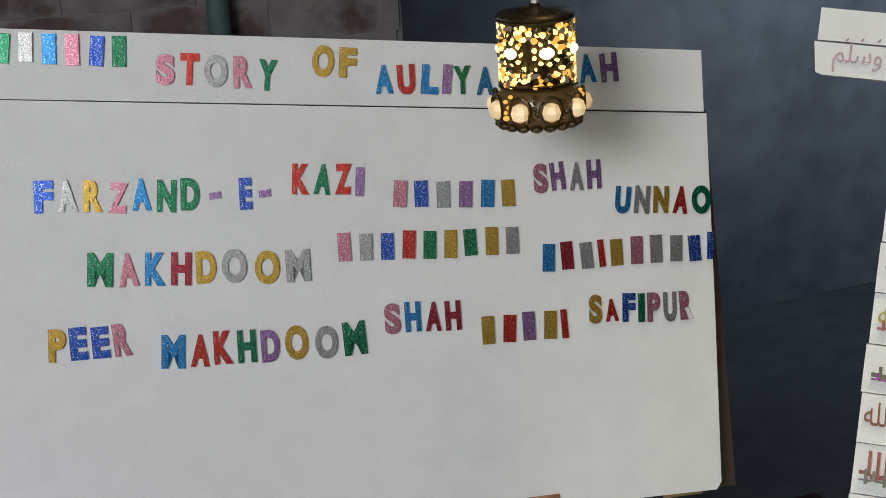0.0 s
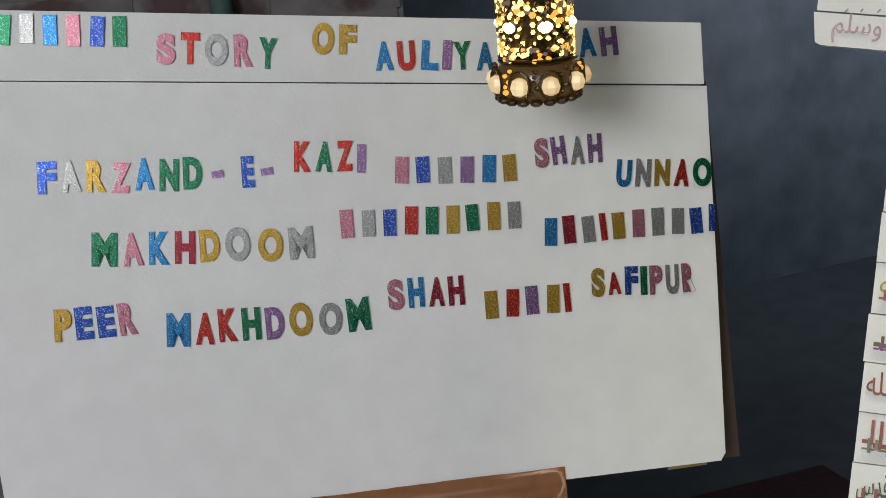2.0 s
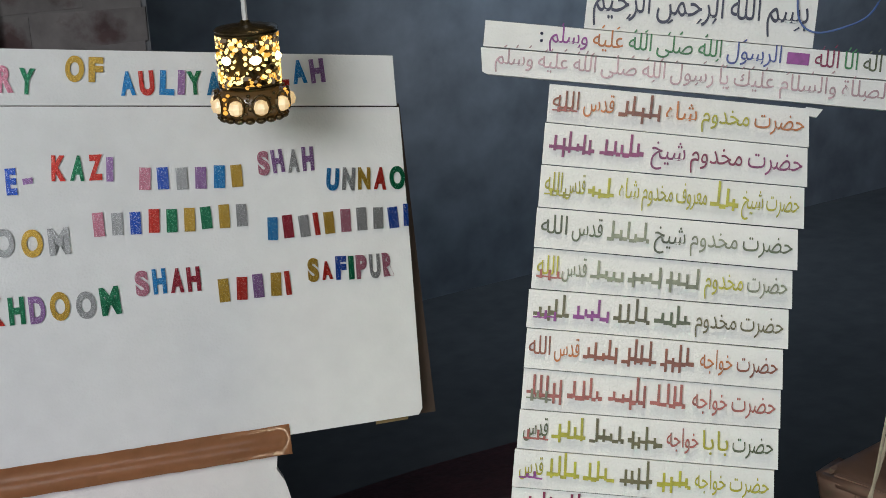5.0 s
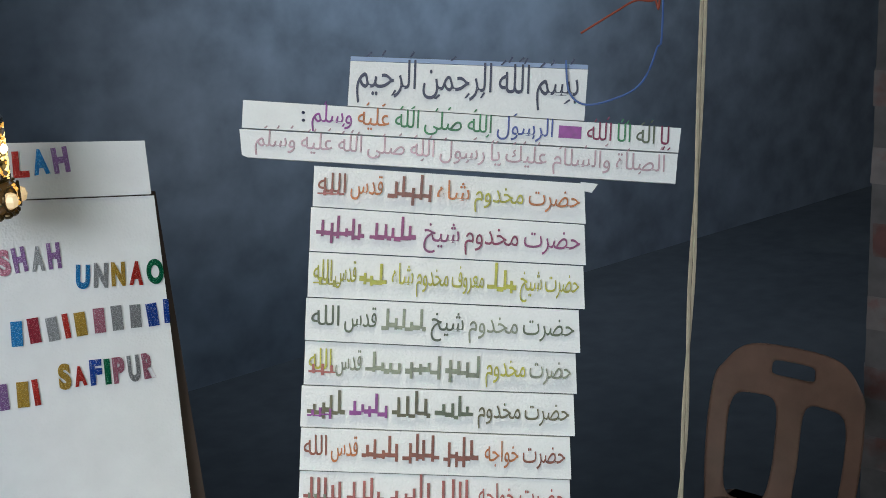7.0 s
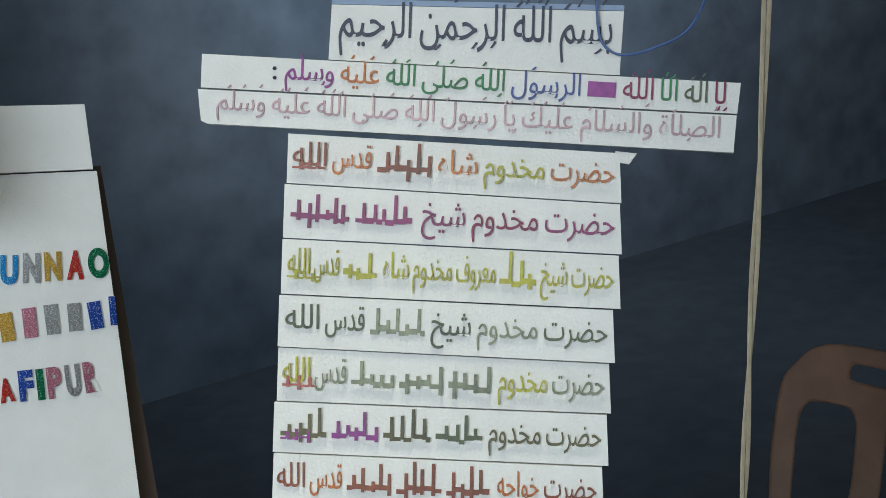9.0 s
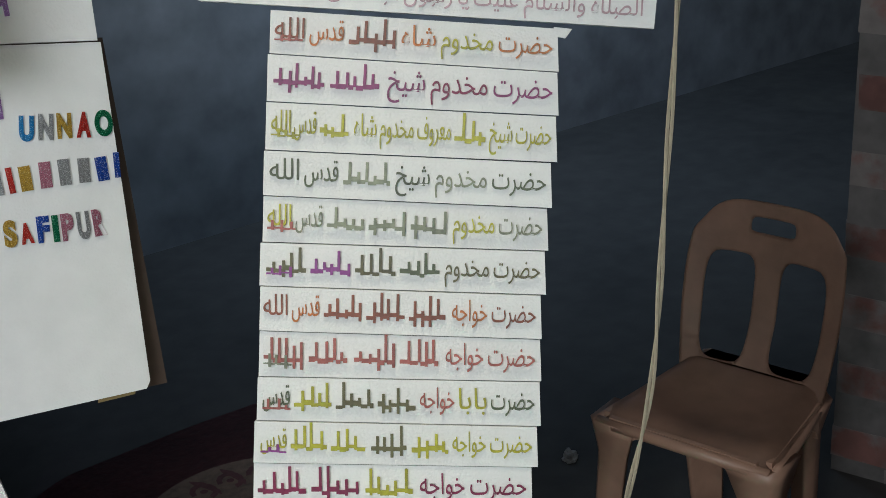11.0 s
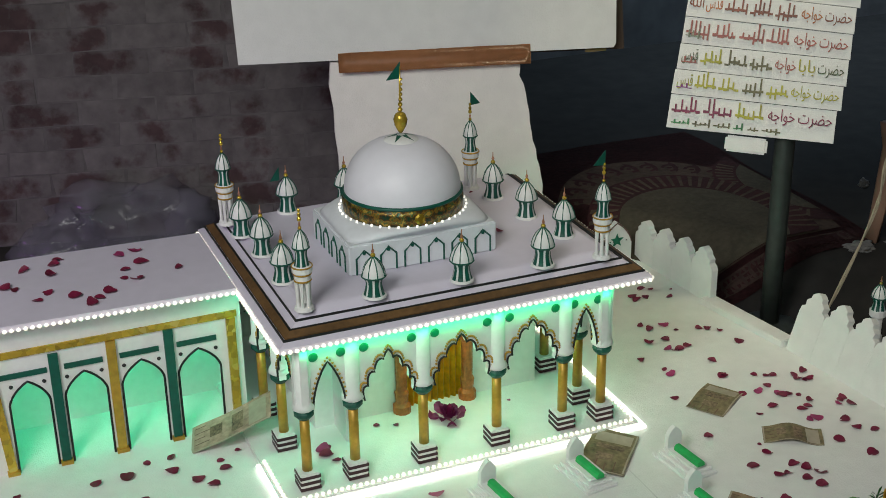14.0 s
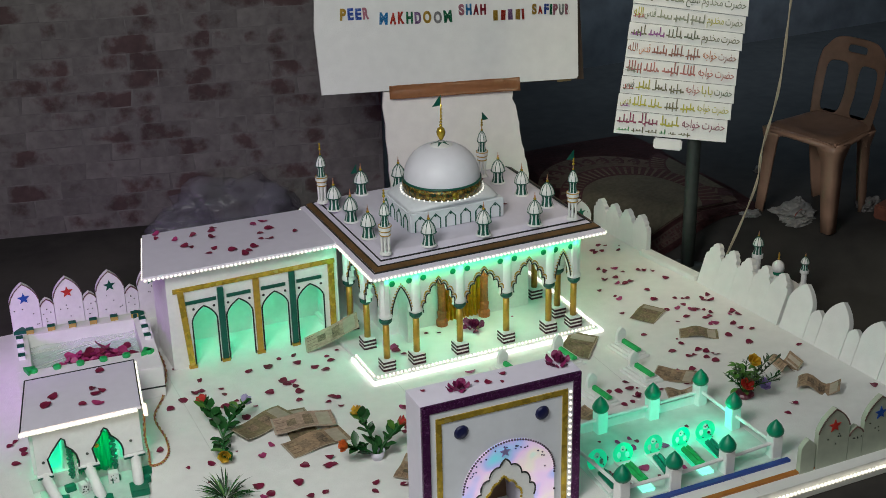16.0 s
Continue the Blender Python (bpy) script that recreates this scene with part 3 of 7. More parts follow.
for x in (0.445, 0.695):
    prof = [(0.032, -0.028), (0.032, 0.0), (0.022, 0.012), (0.026, 0.05), (0.02, 0.06), (0.021, 0.2), (0.026, 0.21), (0.02, 0.225), (0.021, 0.285), (0.034, 0.3), (0.034, 0.325)]
    part("door_pillar", lathe(bmesh.new(), prof, 12, x, 0.315), mat("carved_red_brown", (0.5, 0.14, 0.03), 0.4, 0.0, var=0.5, scale=90, bump=0.6), shrine, "carved red-brown door pillar")
part("side_slab", boxed(0.2, 0.225, 0.2, 0.33, -0.028, 0.26), WHITE, shrine)

# the roof: eaves that slope up to a flat
RX0, RX1, RY0, RY1 = -0.075, 1.22, -0.042, 1.0


def ring(bm, steps, cap=True):
    loops = []
    for inset, z in steps:
        loops.append([bm.verts.new(p) for p in ((RX0 + inset, RY0 + inset, z), (RX1 - inset, RY0 + inset, z), (RX1 - inset, RY1 - inset, z), (RX0 + inset, RY1 - inset, z))])
    for a, b in zip(loops, loops[1:]):
        for i in range(4):
            bm.faces.new((a[i], a[(i + 1) % 4], b[(i + 1) % 4], b[i]))
    if cap:
        bm.faces.new(loops[0][::-1])
        bm.faces.new(loops[-1])
    else:
        for i in range(4):
            bm.faces.new((loops[-1][i], loops[-1][(i + 1) % 4], loops[0][(i + 1) % 4], loops[0][i]))
    return bm


def slope(i):
    return 0.498 + (i / 0.115) * 0.067


part("roof", ring(bmesh.new(), [(0.004, 0.476), (0, 0.48), (0, 0.497), (0.115, 0.565), (0.125, 0.568)]), LILAC, shrine, "flat white card roof")
part("roof_band", ring(bmesh.new(), [(0.026, slope(0.026)), (0.026, slope(0.026) + 0.005), (0.048, slope(0.048) + 0.005), (0.048, slope(0.048))], False), BROWN_BAND, shrine, "brown border band")
for i in (0.019, 0.05, 0.076):
    z = slope(min(i, 0.115)) if i < 0.12 else 0.568
    part("roof_line", ring(bmesh.new(), [(i, z), (i, z + 0.006), (i + 0.004, z + 0.007), (i + 0.005, z)], False), BLACK, shrine)
for a, b in (((RX0, RY0 - 0.006), (RX1, RY0 - 0.006)), ((RX0 - 0.006, RY0), (RX0 - 0.006, RY1)), ((RX1 + 0.006, RY0), (RX1 + 0.006, RY1))):
    part("eave_light_string", beads((*a, 0.486), (*b, 0.486), 0.021, 0.0072), LED, shrine, "row of small white bulbs along the eaves")
# drum and dome
CX, CY, A, AY, R = 0.508, 0.415, 0.262, 0.19, 0.197
drum = part("drum", boxed(CX - A, CX + A, CY - AY, CY + AY, 0.566, 0.672, 0.006), BLUE_WHITE, shrine)
bm = bmesh.new()
loops = []
for a_, b_y, z_, pw in ((A - 0.006, AY - 0.006, 0.671, 0.25), (A - 0.016, AY + 0.004, 0.684, 0.4), (R + 0.04, R + 0.02, 0.7, 0.75), (R + 0.024, R + 0.02, 0.708, 1.0)):
    ring_ = []
    for i in range(40):
        t = 6.2832 * i / 40
        c_, s_ = math.cos(t), math.sin(t)
        ring_.append(bm.verts.new((CX + a_ * math.copysign(abs(c_) ** pw, c_), CY + b_y * math.copysign(abs(s_) ** pw, s_), z_)))
    loops.append(ring_)
for a_, b_ring in zip(loops, loops[1:]):
    for i in range(40):
        bm.faces.new((a_[i], a_[(i + 1) % 40], b_ring[(i + 1) % 40], b_ring[i]))
bm.faces.new(loops[-1])
bm.faces.new(loops[0][::-1])
part("drum_shoulder", bm, BLUE_WHITE, shrine, "soft white shoulder under the dome", True)
for side, (dx, dy) in enumerate(((0, -1), (-1, 0), (0, 1), (1, 0))):
    many = 6 if dx == 0 else 4
    for i in range(many):
        u = 0.084 * (i - (many - 1) / 2)
        line = [(u + px, 0, 0.57 + pz) for px, pz in ((-0.027, 0), (-0.027, 0.055), (0, 0.082), (0.027, 0.055), (0.027, 0))]
        bm = tube(bmesh.new(), line, 0.0035, 5)
        dot(bm, u, 0, 0.57 + 0.071, 0.006, n=6)
        put(part("niche_outline", bm, DARK_GREEN, drum), CX + dx * (A + 0.001), CY + dy * (AY + 0.001), 0, 0, 0, (0, -90, 180, 90)[side])
BROCADE = bpy.data.materials.new("gold_green_brocade")
BROCADE.use_nodes = True
n_, l_, b_ = nodes_of(BROCADE)
tc_, vo_, rp_, bp_ = n_.new("ShaderNodeTexCoord"), n_.new("ShaderNodeTexNoise"), n_.new("ShaderNodeValToRGB"), n_.new("ShaderNodeBump")
vo_.inputs["Scale"].default_value, vo_.inputs["Detail"].default_value = 75, 4
l_.new(tc_.outputs["Object"], vo_.inputs["Vector"])
l_.new(vo_.outputs["Fac"], rp_.inputs[0])
for pos_, col_ in ((0.36, (0.01, 0.06, 0.03, 1)), (0.45, (0.09, 0.045, 0.012, 1)), (0.52, (0.3, 0.17, 0.02, 1)), (0.58, (0.02, 0.11, 0.04, 1)), (0.66, (0.55, 0.36, 0.06, 1))):
    e_ = rp_.color_ramp.elements.new(pos_)
    e_.color = col_
rp_.color_ramp.elements.remove(rp_.color_ramp.elements[0])
rp_.color_ramp.elements.remove(rp_.color_ramp.elements[-1])
l_.new(rp_.outputs[0], b_.inputs["Base Color"])
l_.new(vo_.outputs["Fac"], bp_.inputs["Height"])
bp_.inputs["Strength"].default_value, bp_.inputs["Distance"].default_value = 0.8, 0.004
l_.new(bp_.outputs[0], b_.inputs["Normal"])
b_.inputs["Metallic"].default_value, b_.inputs["Roughness"].default_value = 0.45, 0.36
part("dome_band", lathe(bmesh.new(), [(R + 0.006, 0.708), (R + 0.009, 0.738), (R + 0.007, 0.763)], 48, CX, CY), BROCADE, shrine, "gold and green brocade band", True)
part("band_edge", lathe(bmesh.new(), [(R + 0.0075, 0.7632), (R + 0.0075, 0.77), (R + 0.001, 0.7725)], 48, CX, CY), DARK_GREEN, shrine, "dark green edge of the band", True)
put(part("gold_patch", dot(bmesh.new(), 0, 0, 0, 0.019, 0.25, 7), GOLD_FOIL, shrine, "bright gold foil flower"), CX - 0.02, CY - R - 0.01, 0.735, 80)
prof = [(R, 0.74), (R, 0.77)] + [(R * math.cos(t) ** 0.86, 0.77 + 0.176 * math.sin(t)) for t in [0.12 * i for i in range(1, 13)]] + [(0.012, 0.946)]
part("dome", lathe(bmesh.new(), prof, 48, CX, CY), DOME_WHITE, shrine, "glossy white plastic dome", True)
bm = bmesh.new()
for i in range(44):
    t = 6.2832 * i / 44
    dot(bm, CX + (R + 0.018) * math.cos(t), CY + (R + 0.014) * math.sin(t), 0.712, 0.0048, n=6)
part("dome_light_ring", bm, mat("led_dim_white", (1, 0.97, 0.9), emit=1.1, emit_colour=(1, 0.95, 0.85), bump=0), shrine, "ring of small white bulbs")
part("dome_cap", lathe(bmesh.new(), [(0.066, 0.929), (0.064, 0.938), (0.04, 0.95), (0.012, 0.956)], 24, CX, CY), WHITE, shrine, "", True)
bm = tube(bmesh.new(), [(CX + 0.066 * math.cos(6.2832 * i / 24), CY + 0.066 * math.sin(6.2832 * i / 24), 0.932) for i in range(25)], 0.0042, 5)
for i in range(5):
    t = 6.2832 * i / 5 + 0.2
    a, b, c = [(CX + r * math.cos(t + d), CY + r * math.sin(t + d), z) for r, d, z in ((0.056, 0, 0.946), (0.016, 0.63, 0.958), (0.016, -0.63, 0.958))]
    f = [bm.verts.new(p) for p in (a, b, c)]
    bm.faces.new(f)
part("cap_star", bm, DARK_GREEN, shrine, "dark green star and ring on the cap")
bm = lathe(bmesh.new(), [(0.006, 0.965), (0.012, 0.975), (0.02, 0.99), (0.024, 1.01), (0.018, 1.028), (0.008, 1.035)], 12, CX, CY)
for i in range(7):
    dot(bm, CX + 0.001 * i, CY, 1.044 + 0.017 * i, 0.0088 - 0.0006 * i, n=8)
tube(bm, [(CX, CY, 1.03), (CX + 0.002, CY, 1.19)], 0.003)
part("finial", bm, GOLD_FOIL, shrine, "gold beaded finial", True)
part("flag", prism(bmesh.new(), [(CX + 0.003, 1.15), (CX + 0.003, 1.205), (CX - 0.045, 1.148)], CY - 0.002, CY + 0.002), DARK_GREEN, shrine, "small dark green flag")


def kiosk(parent, z0, s=1.0, ball=True):
    """A waisted green-striped drum with a ribbed white cap and a gold tip, as sub-parts."""
    pr = [(0.036, 0), (0.031, 0.012), (0.026, 0.035), (0.027, 0.05), (0.034, 0.066)]
    objs = [part("kiosk_drum", lathe(bmesh.new(), [(r * s, z0 + h * s) for r, h in pr], 16), WHITE, parent, "", True)]
    panel_ = part("green_panel", lathe(bmesh.new(), [(r * s + 0.0012, z0 + h * s) for r, h in pr], 3, 0, 0, 0, -0.26, 0.26), DARK_GREEN, parent)
    objs.append(panel_)
    for i in range(1, 8):
        objs.append(again(panel_, parent, 0, 0, 0, 0, 0, 45 * i))
    cap = [(0.04, 0.066), (0.04, 0.072), (0.036, 0.09), (0.026, 0.112), (0.012, 0.128), (0.004, 0.136)]
    objs.append(part("kiosk_cap", lathe(bmesh.new(), [(r * s, z0 + h * s) for r, h in cap], 16), WHITE, parent, "", True))
    bm = tube(bmesh.new(), [(0.041 * s * math.cos(6.2832 * i / 16), 0.041 * s * math.sin(6.2832 * i / 16), z0 + 0.068 * s) for i in range(17)], 0.0026, 4)
    for i in range(8):
        t = 6.2832 * i / 8
        tube(bm, [(r * s * math.cos(t) * 1.02, r * s * math.sin(t) * 1.02, z0 + h * s) for r, h in cap[1:]], 0.0022, 4)
    objs.append(part("cap_ribs", bm, DARK_GREEN, parent))
    bm = dot(bmesh.new(), 0, 0, z0 + 0.142 * s, 0.009 * s)
    objs.append(part("gold_ball", bm, GOLD_FOIL, parent, "", True))
    bm = lathe(bmesh.new(), [(0.003 * s, 0.148 * s + z0), (0.006 * s, 0.156 * s + z0), (0.002 * s, 0.166 * s + z0), (0.0015 * s, 0.182 * s + z0)], 6)
    objs.append(part("tip", bm, mat("pinkish_gold", (0.5, 0.25, 0.15), 0.35, 0.5), parent))
    return objs


def repeat_part(src, x, y, z, rz=0.0):
    """A copy of a part of the shrine with its own pieces."""
    o = copy_thing(src, pose(x * K, y * K, z * K, 0, 0, rz))
    return o


cup = part("cupola", lathe(bmesh.new(), [(0.04, 0), (0.038, 0.006), (0.036, 0.008)], 16), WHITE, shrine)
kiosk(cup, 0.006, 0.94)
put(cup, 0.27, 0.06, 0.568)
for x, y in ((0.567, 0.052), (0.855, 0.05), (1.03, 0.24), (0.99, 0.45), (0.96, 0.67), (0.02, 0.715), (0.04, 0.525), (0.04, 0.285), (0.23, 0.86), (0.45, 0.86)):
    repeat_part(cup, x, y, 0.568, random.uniform(0, 45))
mi_bm = bmesh.new()
lathe(mi_bm, [(0.042, 0), (0.038, 0.01), (0.03, 0.014)], 12)
mi = part("minaret", mi_bm, WHITE, shrine)
post_ = part("colonnette", lathe(bmesh.new(), [(0.0085, 0.01), (0.007, 0.05), (0.0095, 0.095)], 8, 0.026, 0), WHITE, mi)
for i in range(1, 6):
    again(post_, mi, 0, 0, 0, 0, 0, 60 * i)
part("ring_beam", lathe(bmesh.new(), [(0.03, 0.094), (0.034, 0.1), (0.034, 0.116), (0.03, 0.12)], 14), WHITE, mi)
part("balcony", lathe(bmesh.new(), [(0.03, 0.118), (0.042, 0.128), (0.042, 0.146), (0.034, 0.15)], 16), WHITE, mi)
bm = bmesh.new()
for z, r in ((0.122, 0.037), (0.147, 0.043), (0.1, 0.035)):
    part("gold_line", tube(bmesh.new(), [(r * math.cos(6.2832 * i / 16), r * math.sin(6.2832 * i / 16), z) for i in range(17)], 0.0028, 4), GOLD_PAINT, mi)
kiosk(mi, 0.15, 0.85)
bm = bmesh.new()
for i in range(3):
    dot(bm, 0, 0, 0.3 + 0.014 * i, 0.009 - 0.001 * i, n=8)
part("gold_beads", bm, GOLD_FOIL, mi)
for me in {o.data for o in (mi, *mi.children_recursive)}:
    for v in me.vertices:
        v.co.x, v.co.y = v.co.x * 0.76, v.co.y * 0.76
put(mi, 0.04, 0.06, 0.568)
repeat_part(mi, 0.0, 0.84, 0.568)
flagged = [repeat_part(mi, 1.06, 0.025, 0.568), repeat_part(mi, 0.925, 0.795, 0.568)]
for o, d in zip(flagged, (-1, 1)):
    part("flag", prism(bmesh.new(), [(0.002, 0.325), (0.002, 0.375), (d * 0.04, 0.328)], -0.002, 0.002), DARK_GREEN, o, "small green flag")
put(part("flag", prism(bmesh.new(), [(0, 0.0), (0.0, 0.05), (-0.035, 0.0)], -0.002, 0.002), DARK_GREEN, shrine), 0.2, 0.84, 0.7)

# ---- the wing with four arches ----
wing = thing("wing_model", (0, 0, 0), "white side wing model with four pointed arches", "model building")
WY = 0.5
BAYS = ((-0.84, -0.711), (-0.662, -0.526), (-0.476, -0.336), (-0.286, -0.142))
pts = [(-0.955, 0.485), (-0.06, 0.485), (-0.06, G)]
for a, b in BAYS[::-1]:
    pts += pointed(a, b, G, 0.2, 0.278, 8)[::-1]
pts += [(-0.955, G)]
part("front_wall", prism(bmesh.new(), pts, WY, WY + 0.022), WHITE, wing)
part("back_wall", boxed(-0.93, -0.06, 0.78, 0.8, G, 0.485), WHITE, wing)
part("side_wall", boxed(-0.955, -0.933, WY + 0.022, 0.8, G, 0.485), WHITE, wing)
part("side_wall", boxed(-0.082, -0.06, WY + 0.022, 0.78, G, 0.485), WHITE, wing)
bm = slab(bmesh.new(), [(-1.07, 0.455), (-0.085, 0.425), (-0.085, 0.94), (-0.945, 0.985)], 0.488, 0.508)
part("roof", bm, LILAC, wing, "flat white card roof")
part("eave_light_string", beads((-1.07, 0.45, 0.492), (-0.085, 0.42, 0.492), 0.021, 0.0072), LED, wing, "row of small white bulbs along the eaves")
part("eave_light_string", beads((-1.074, 0.46, 0.494), (-0.95, 0.98, 0.494), 0.024, 0.0045), LED, wing)
part("gold_frame", boxed(-0.925, -0.075, WY - 0.008, WY - 0.001, 0.372, 0.395), GOLD_FOIL, wing, "crinkled gold foil band")
for a, b, c in ((-0.68, -0.895, 0), (-0.5, -0.655, 0), (-0.315, -0.475, 0), (-0.12, -0.285, 0)):
    part("green_bar", boxed(b, a - 0.03, WY - 0.006, WY - 0.001, 0.298, 0.316), DARK_GREEN, wing)
for x, m_, top in ((-0.89, GOLD_FOIL, 0.385), (-0.687, DARK_GREEN, 0.362), (-0.501, GOLD_PAINT, 0.37), (-0.311, DARK_GREEN, 0.372), (-0.098, GOLD_FOIL, 0.372)):
    lean = 0.03 if x < -0.8 else 0.0
    bm = prism(bmesh.new(), [(x - 0.0155, top), (x + 0.0155, top), (x + 0.0145 + lean, G), (x - 0.0145 + lean, G)], WY - 0.014, WY - 0.002)
    part("pilaster", bm, m_, wing)
    part("pilaster_foot", boxed(x - 0.02 + lean, x + 0.02 + lean, WY - 0.02, WY + 0.024, G, G + 0.014), GOLD_PAINT, wing)
for a, b in BAYS:
    part("arch_outline", tube(bmesh.new(), [(x, WY - 0.002, z) for x, z in pointed(a, b, G, 0.2, 0.278, 10)], 0.004, 5), BLACK, wing)
    bm = bmesh.new()
    for x in (a + 0.012, b - 0.012):
        dot(bm, x, WY - 0.002, 0.268, 0.007, n=8)
    part("spandrel_dots", bm, BLACK, wing)

# ---- walls with lobes round the court ----


BROWN_DOTS = mat("brown_dots", (0.12, 0.06, 0.05), 0.6)


def lobe(c, w, z0, zt, top):
    """One panel of the wall: straight sides, a pointed lobe on top."""
    return pointed(c - w / 2, c + w / 2, z0, zt, top, 6)


def trefoil(c, w, z0, zt, top):
    h = top - zt
    left = [(c - w / 2, z0), (c - w / 2, zt), (c - w * 0.46, zt + 0.2 * h), (c - w * 0.34, zt + 0.3 * h), (c - w * 0.36, zt + 0.5 * h), (c - w * 0.27, zt + 0.62 * h), (c - w * 0.22, zt + 0.66 * h), (c - w * 0.2, zt + 0.82 * h), (c - w * 0.1, zt + 0.93 * h)]
    return left + [(c, top)] + [(2 * c - x, z) for x, z in left[::-1]]


GREY_CARD = mat("grey_green_card", (0.42, 0.46, 0.36), 0.6, var=0.15, scale=30, bump=0.1)


def star_wall(name, place, turn, n, first, step, big_top, small_top, stars, label, material=None, fall=0.0):
    wall_ = thing(name, place, label, "model wall", turn=turn)
    for i in range(n):
        c = first + step * i
        sink = fall * i
        for cc, w, zt, top in ((c, step * 0.68, big_top - 0.1 - sink, big_top - sink), (c + step / 2, step * 0.32, small_top - 0.035 - sink, small_top - sink)):
            if cc > first + step * (n - 0.7):
                continue
            out = lobe(cc, w - 0.003, 0, zt, top)
            p_ = part("wall_panel", prism(bmesh.new(), out, 0, 0.025), material or WHITE, wall_)
            bm = bmesh.new()
            for a, b in zip(out[1:-1], out[2:-1]):
                for k in range(3):
                    t = k / 3
                    dot(bm, a[0] + (b[0] - a[0]) * t, -0.002, a[1] + (b[1] - a[1]) * t - 0.004, 0.0038, n=5)
            part("lobe_trim", bm, BROWN_DOTS, p_)
            bm = bmesh.new()
            for k in range(5):
                dot(bm, cc + random.uniform(-0.4, 0.4) * w, -0.001, random.uniform(0.1, max(0.11, zt - 0.02)), 0.0035, n=6)
            part("painted_dots", bm, BLACK, p_)
            if w > 0.1:
                part("star", star(bmesh.new(), cc, top - 0.085, 0.033, -0.004, -0.0005), stars[i % len(stars)], p_)
    return wall_


star_wall("court_wall", (0, 1.15, G), 0, 16, -1.56, 0.222, 0.345, 0.235, [BLUE, RED, DARK_GREEN, GREEN], "white court wall with pointed lobes and painted stars", fall=0.0098)
star_wall("front_wall_model", (0, -1.66, G), 0, 4, 1.41, 0.25, 0.285, 0.165, [RED, BLUE, DARK_GREEN], "grey-green front wall with pointed lobes and painted stars", GREY_CARD)
part("wall_panel", prism(bmesh.new(), lobe(1.278, 0.075, 0, 0.12, 0.165), 0, 0.025), GREY_CARD, bpy.data.objects["front_wall_model"])
east = thing("court_wall", (1.885, 1.12, G), "plain white court wall with cut lobes, cut end showing", "model wall", turn=-86)
for i in range(4):
    part("wall_panel", prism(bmesh.new(), trefoil(0.006 + 0.137 * i, 0.135, 0, 0.112 + 0.012 * i, 0.196 + 0.012 * i), 0, 0.03), FOAM, east)
east2 = thing("court_wall", (1.97, 0.19, G), "plain white court wall with large cut lobes", "model wall")
east2.matrix_basis = pose(1.97 * K, 0.19 * K, G * K, -19, 0, -84.5)
for i in range(5):
    part("wall_panel", prism(bmesh.new(), trefoil(0.066 + 0.129 * i, 0.128, 0, 0.165 + 0.004 * i, 0.255 + 0.004 * i), 0, 0.032), FOAM, east2)
x = 0.752
for i in range(4):
    part("wall_panel", prism(bmesh.new(), lobe(x, 0.17, 0, 0.17, 0.275), 0, 0.032), FOAM, east2)
    part("wall_panel", prism(bmesh.new(), lobe(x + 0.128, 0.08, 0, 0.14, 0.18), 0, 0.032), FOAM, east2)
    x += 0.256

# ---- a second small model outside the wall ----
mini = thing("small_shrine_model", (2.31, -0.09, F), "small white shrine model with green bands outside the wall", "model building")
part("body", boxed(-0.15, 0.2, -0.16, 0.18, 0, 0.1, 0.004), WHITE, mini)
part("main_dome", lathe(bmesh.new(), [(0.12, 0.1), (0.12, 0.12), (0.11, 0.16), (0.07, 0.205), (0.03, 0.225), (0.01, 0.23)], 20), WHITE, mini, "", True)
part("dome_arch", tube(bmesh.new(), [(-0.13, 0.13 * math.cos(t), 0.1 + 0.12 * math.sin(t)) for t in [0.2 * i for i in range(16)]], 0.006), GOLD_PAINT, mini)
part("dome_neck", lathe(bmesh.new(), [(0.04, 0.222), (0.042, 0.232), (0.04, 0.246)], 16), GREEN, mini)
part("upper_dome", lathe(bmesh.new(), [(0.042, 0.246), (0.047, 0.27), (0.04, 0.3), (0.02, 0.32), (0.006, 0.33)], 16), WHITE, mini, "", True)
part("finial", lathe(bmesh.new(), [(0.006, 0.328), (0.01, 0.34), (0.004, 0.35), (0.008, 0.362), (0.002, 0.39)], 8), GOLD_PAINT, mini)
for ob in mini.children:
    put(ob, 0, 0, 0, 0, 0, 0, 0.78)
for x, y, tall in ((-0.05, 0.125, 0.93), (0.126, -0.07, 0.72)):
    m2 = part("minaret", lathe(bmesh.new(), [(0.034, 0.0), (0.03, 0.12), (0.028, 0.16)], 10), WHITE, mini)
    part("shaft", lathe(bmesh.new(), [(0.022, 0.15), (0.022, 0.24), (0.034, 0.25), (0.034, 0.275), (0.028, 0.28)], 12), WHITE, m2)
    kiosk(m2, 0.278, 0.8)
    put(m2, x, y, 0.0, s=tall)

# ---- the gate ----
gate = thing("gate_model", (-0.055, -1.37, G), "tall white gate model with purple and gold foil frame", "model gate", turn=-1.5)
GW, GH, GD = 0.355, 0.612, 0.15
hole = cusped(-0.085, 0.085, 0.1, 0.205, 5, 0.011)
body = [(-GW, 0), (-GW, GH), (GW, GH), (GW, 0), (0.085, 0)] + hole[::-1] + [(-0.085, 0)]
part("body", prism(bmesh.new(), body, 0, GD), LILAC, gate, "white card gate body")


def frame_plate(x0, x1, z0, z1, w, y0, y1):
    bm = bmesh.new()
    box(bm, x0, x0 + w, y0, y1, z0, z1)
    box(bm, x1 - w, x1, y0, y1, z0, z1)
    box(bm, x0 + w, x1 - w, y0, y1, z1 - w, z1)
    return bm


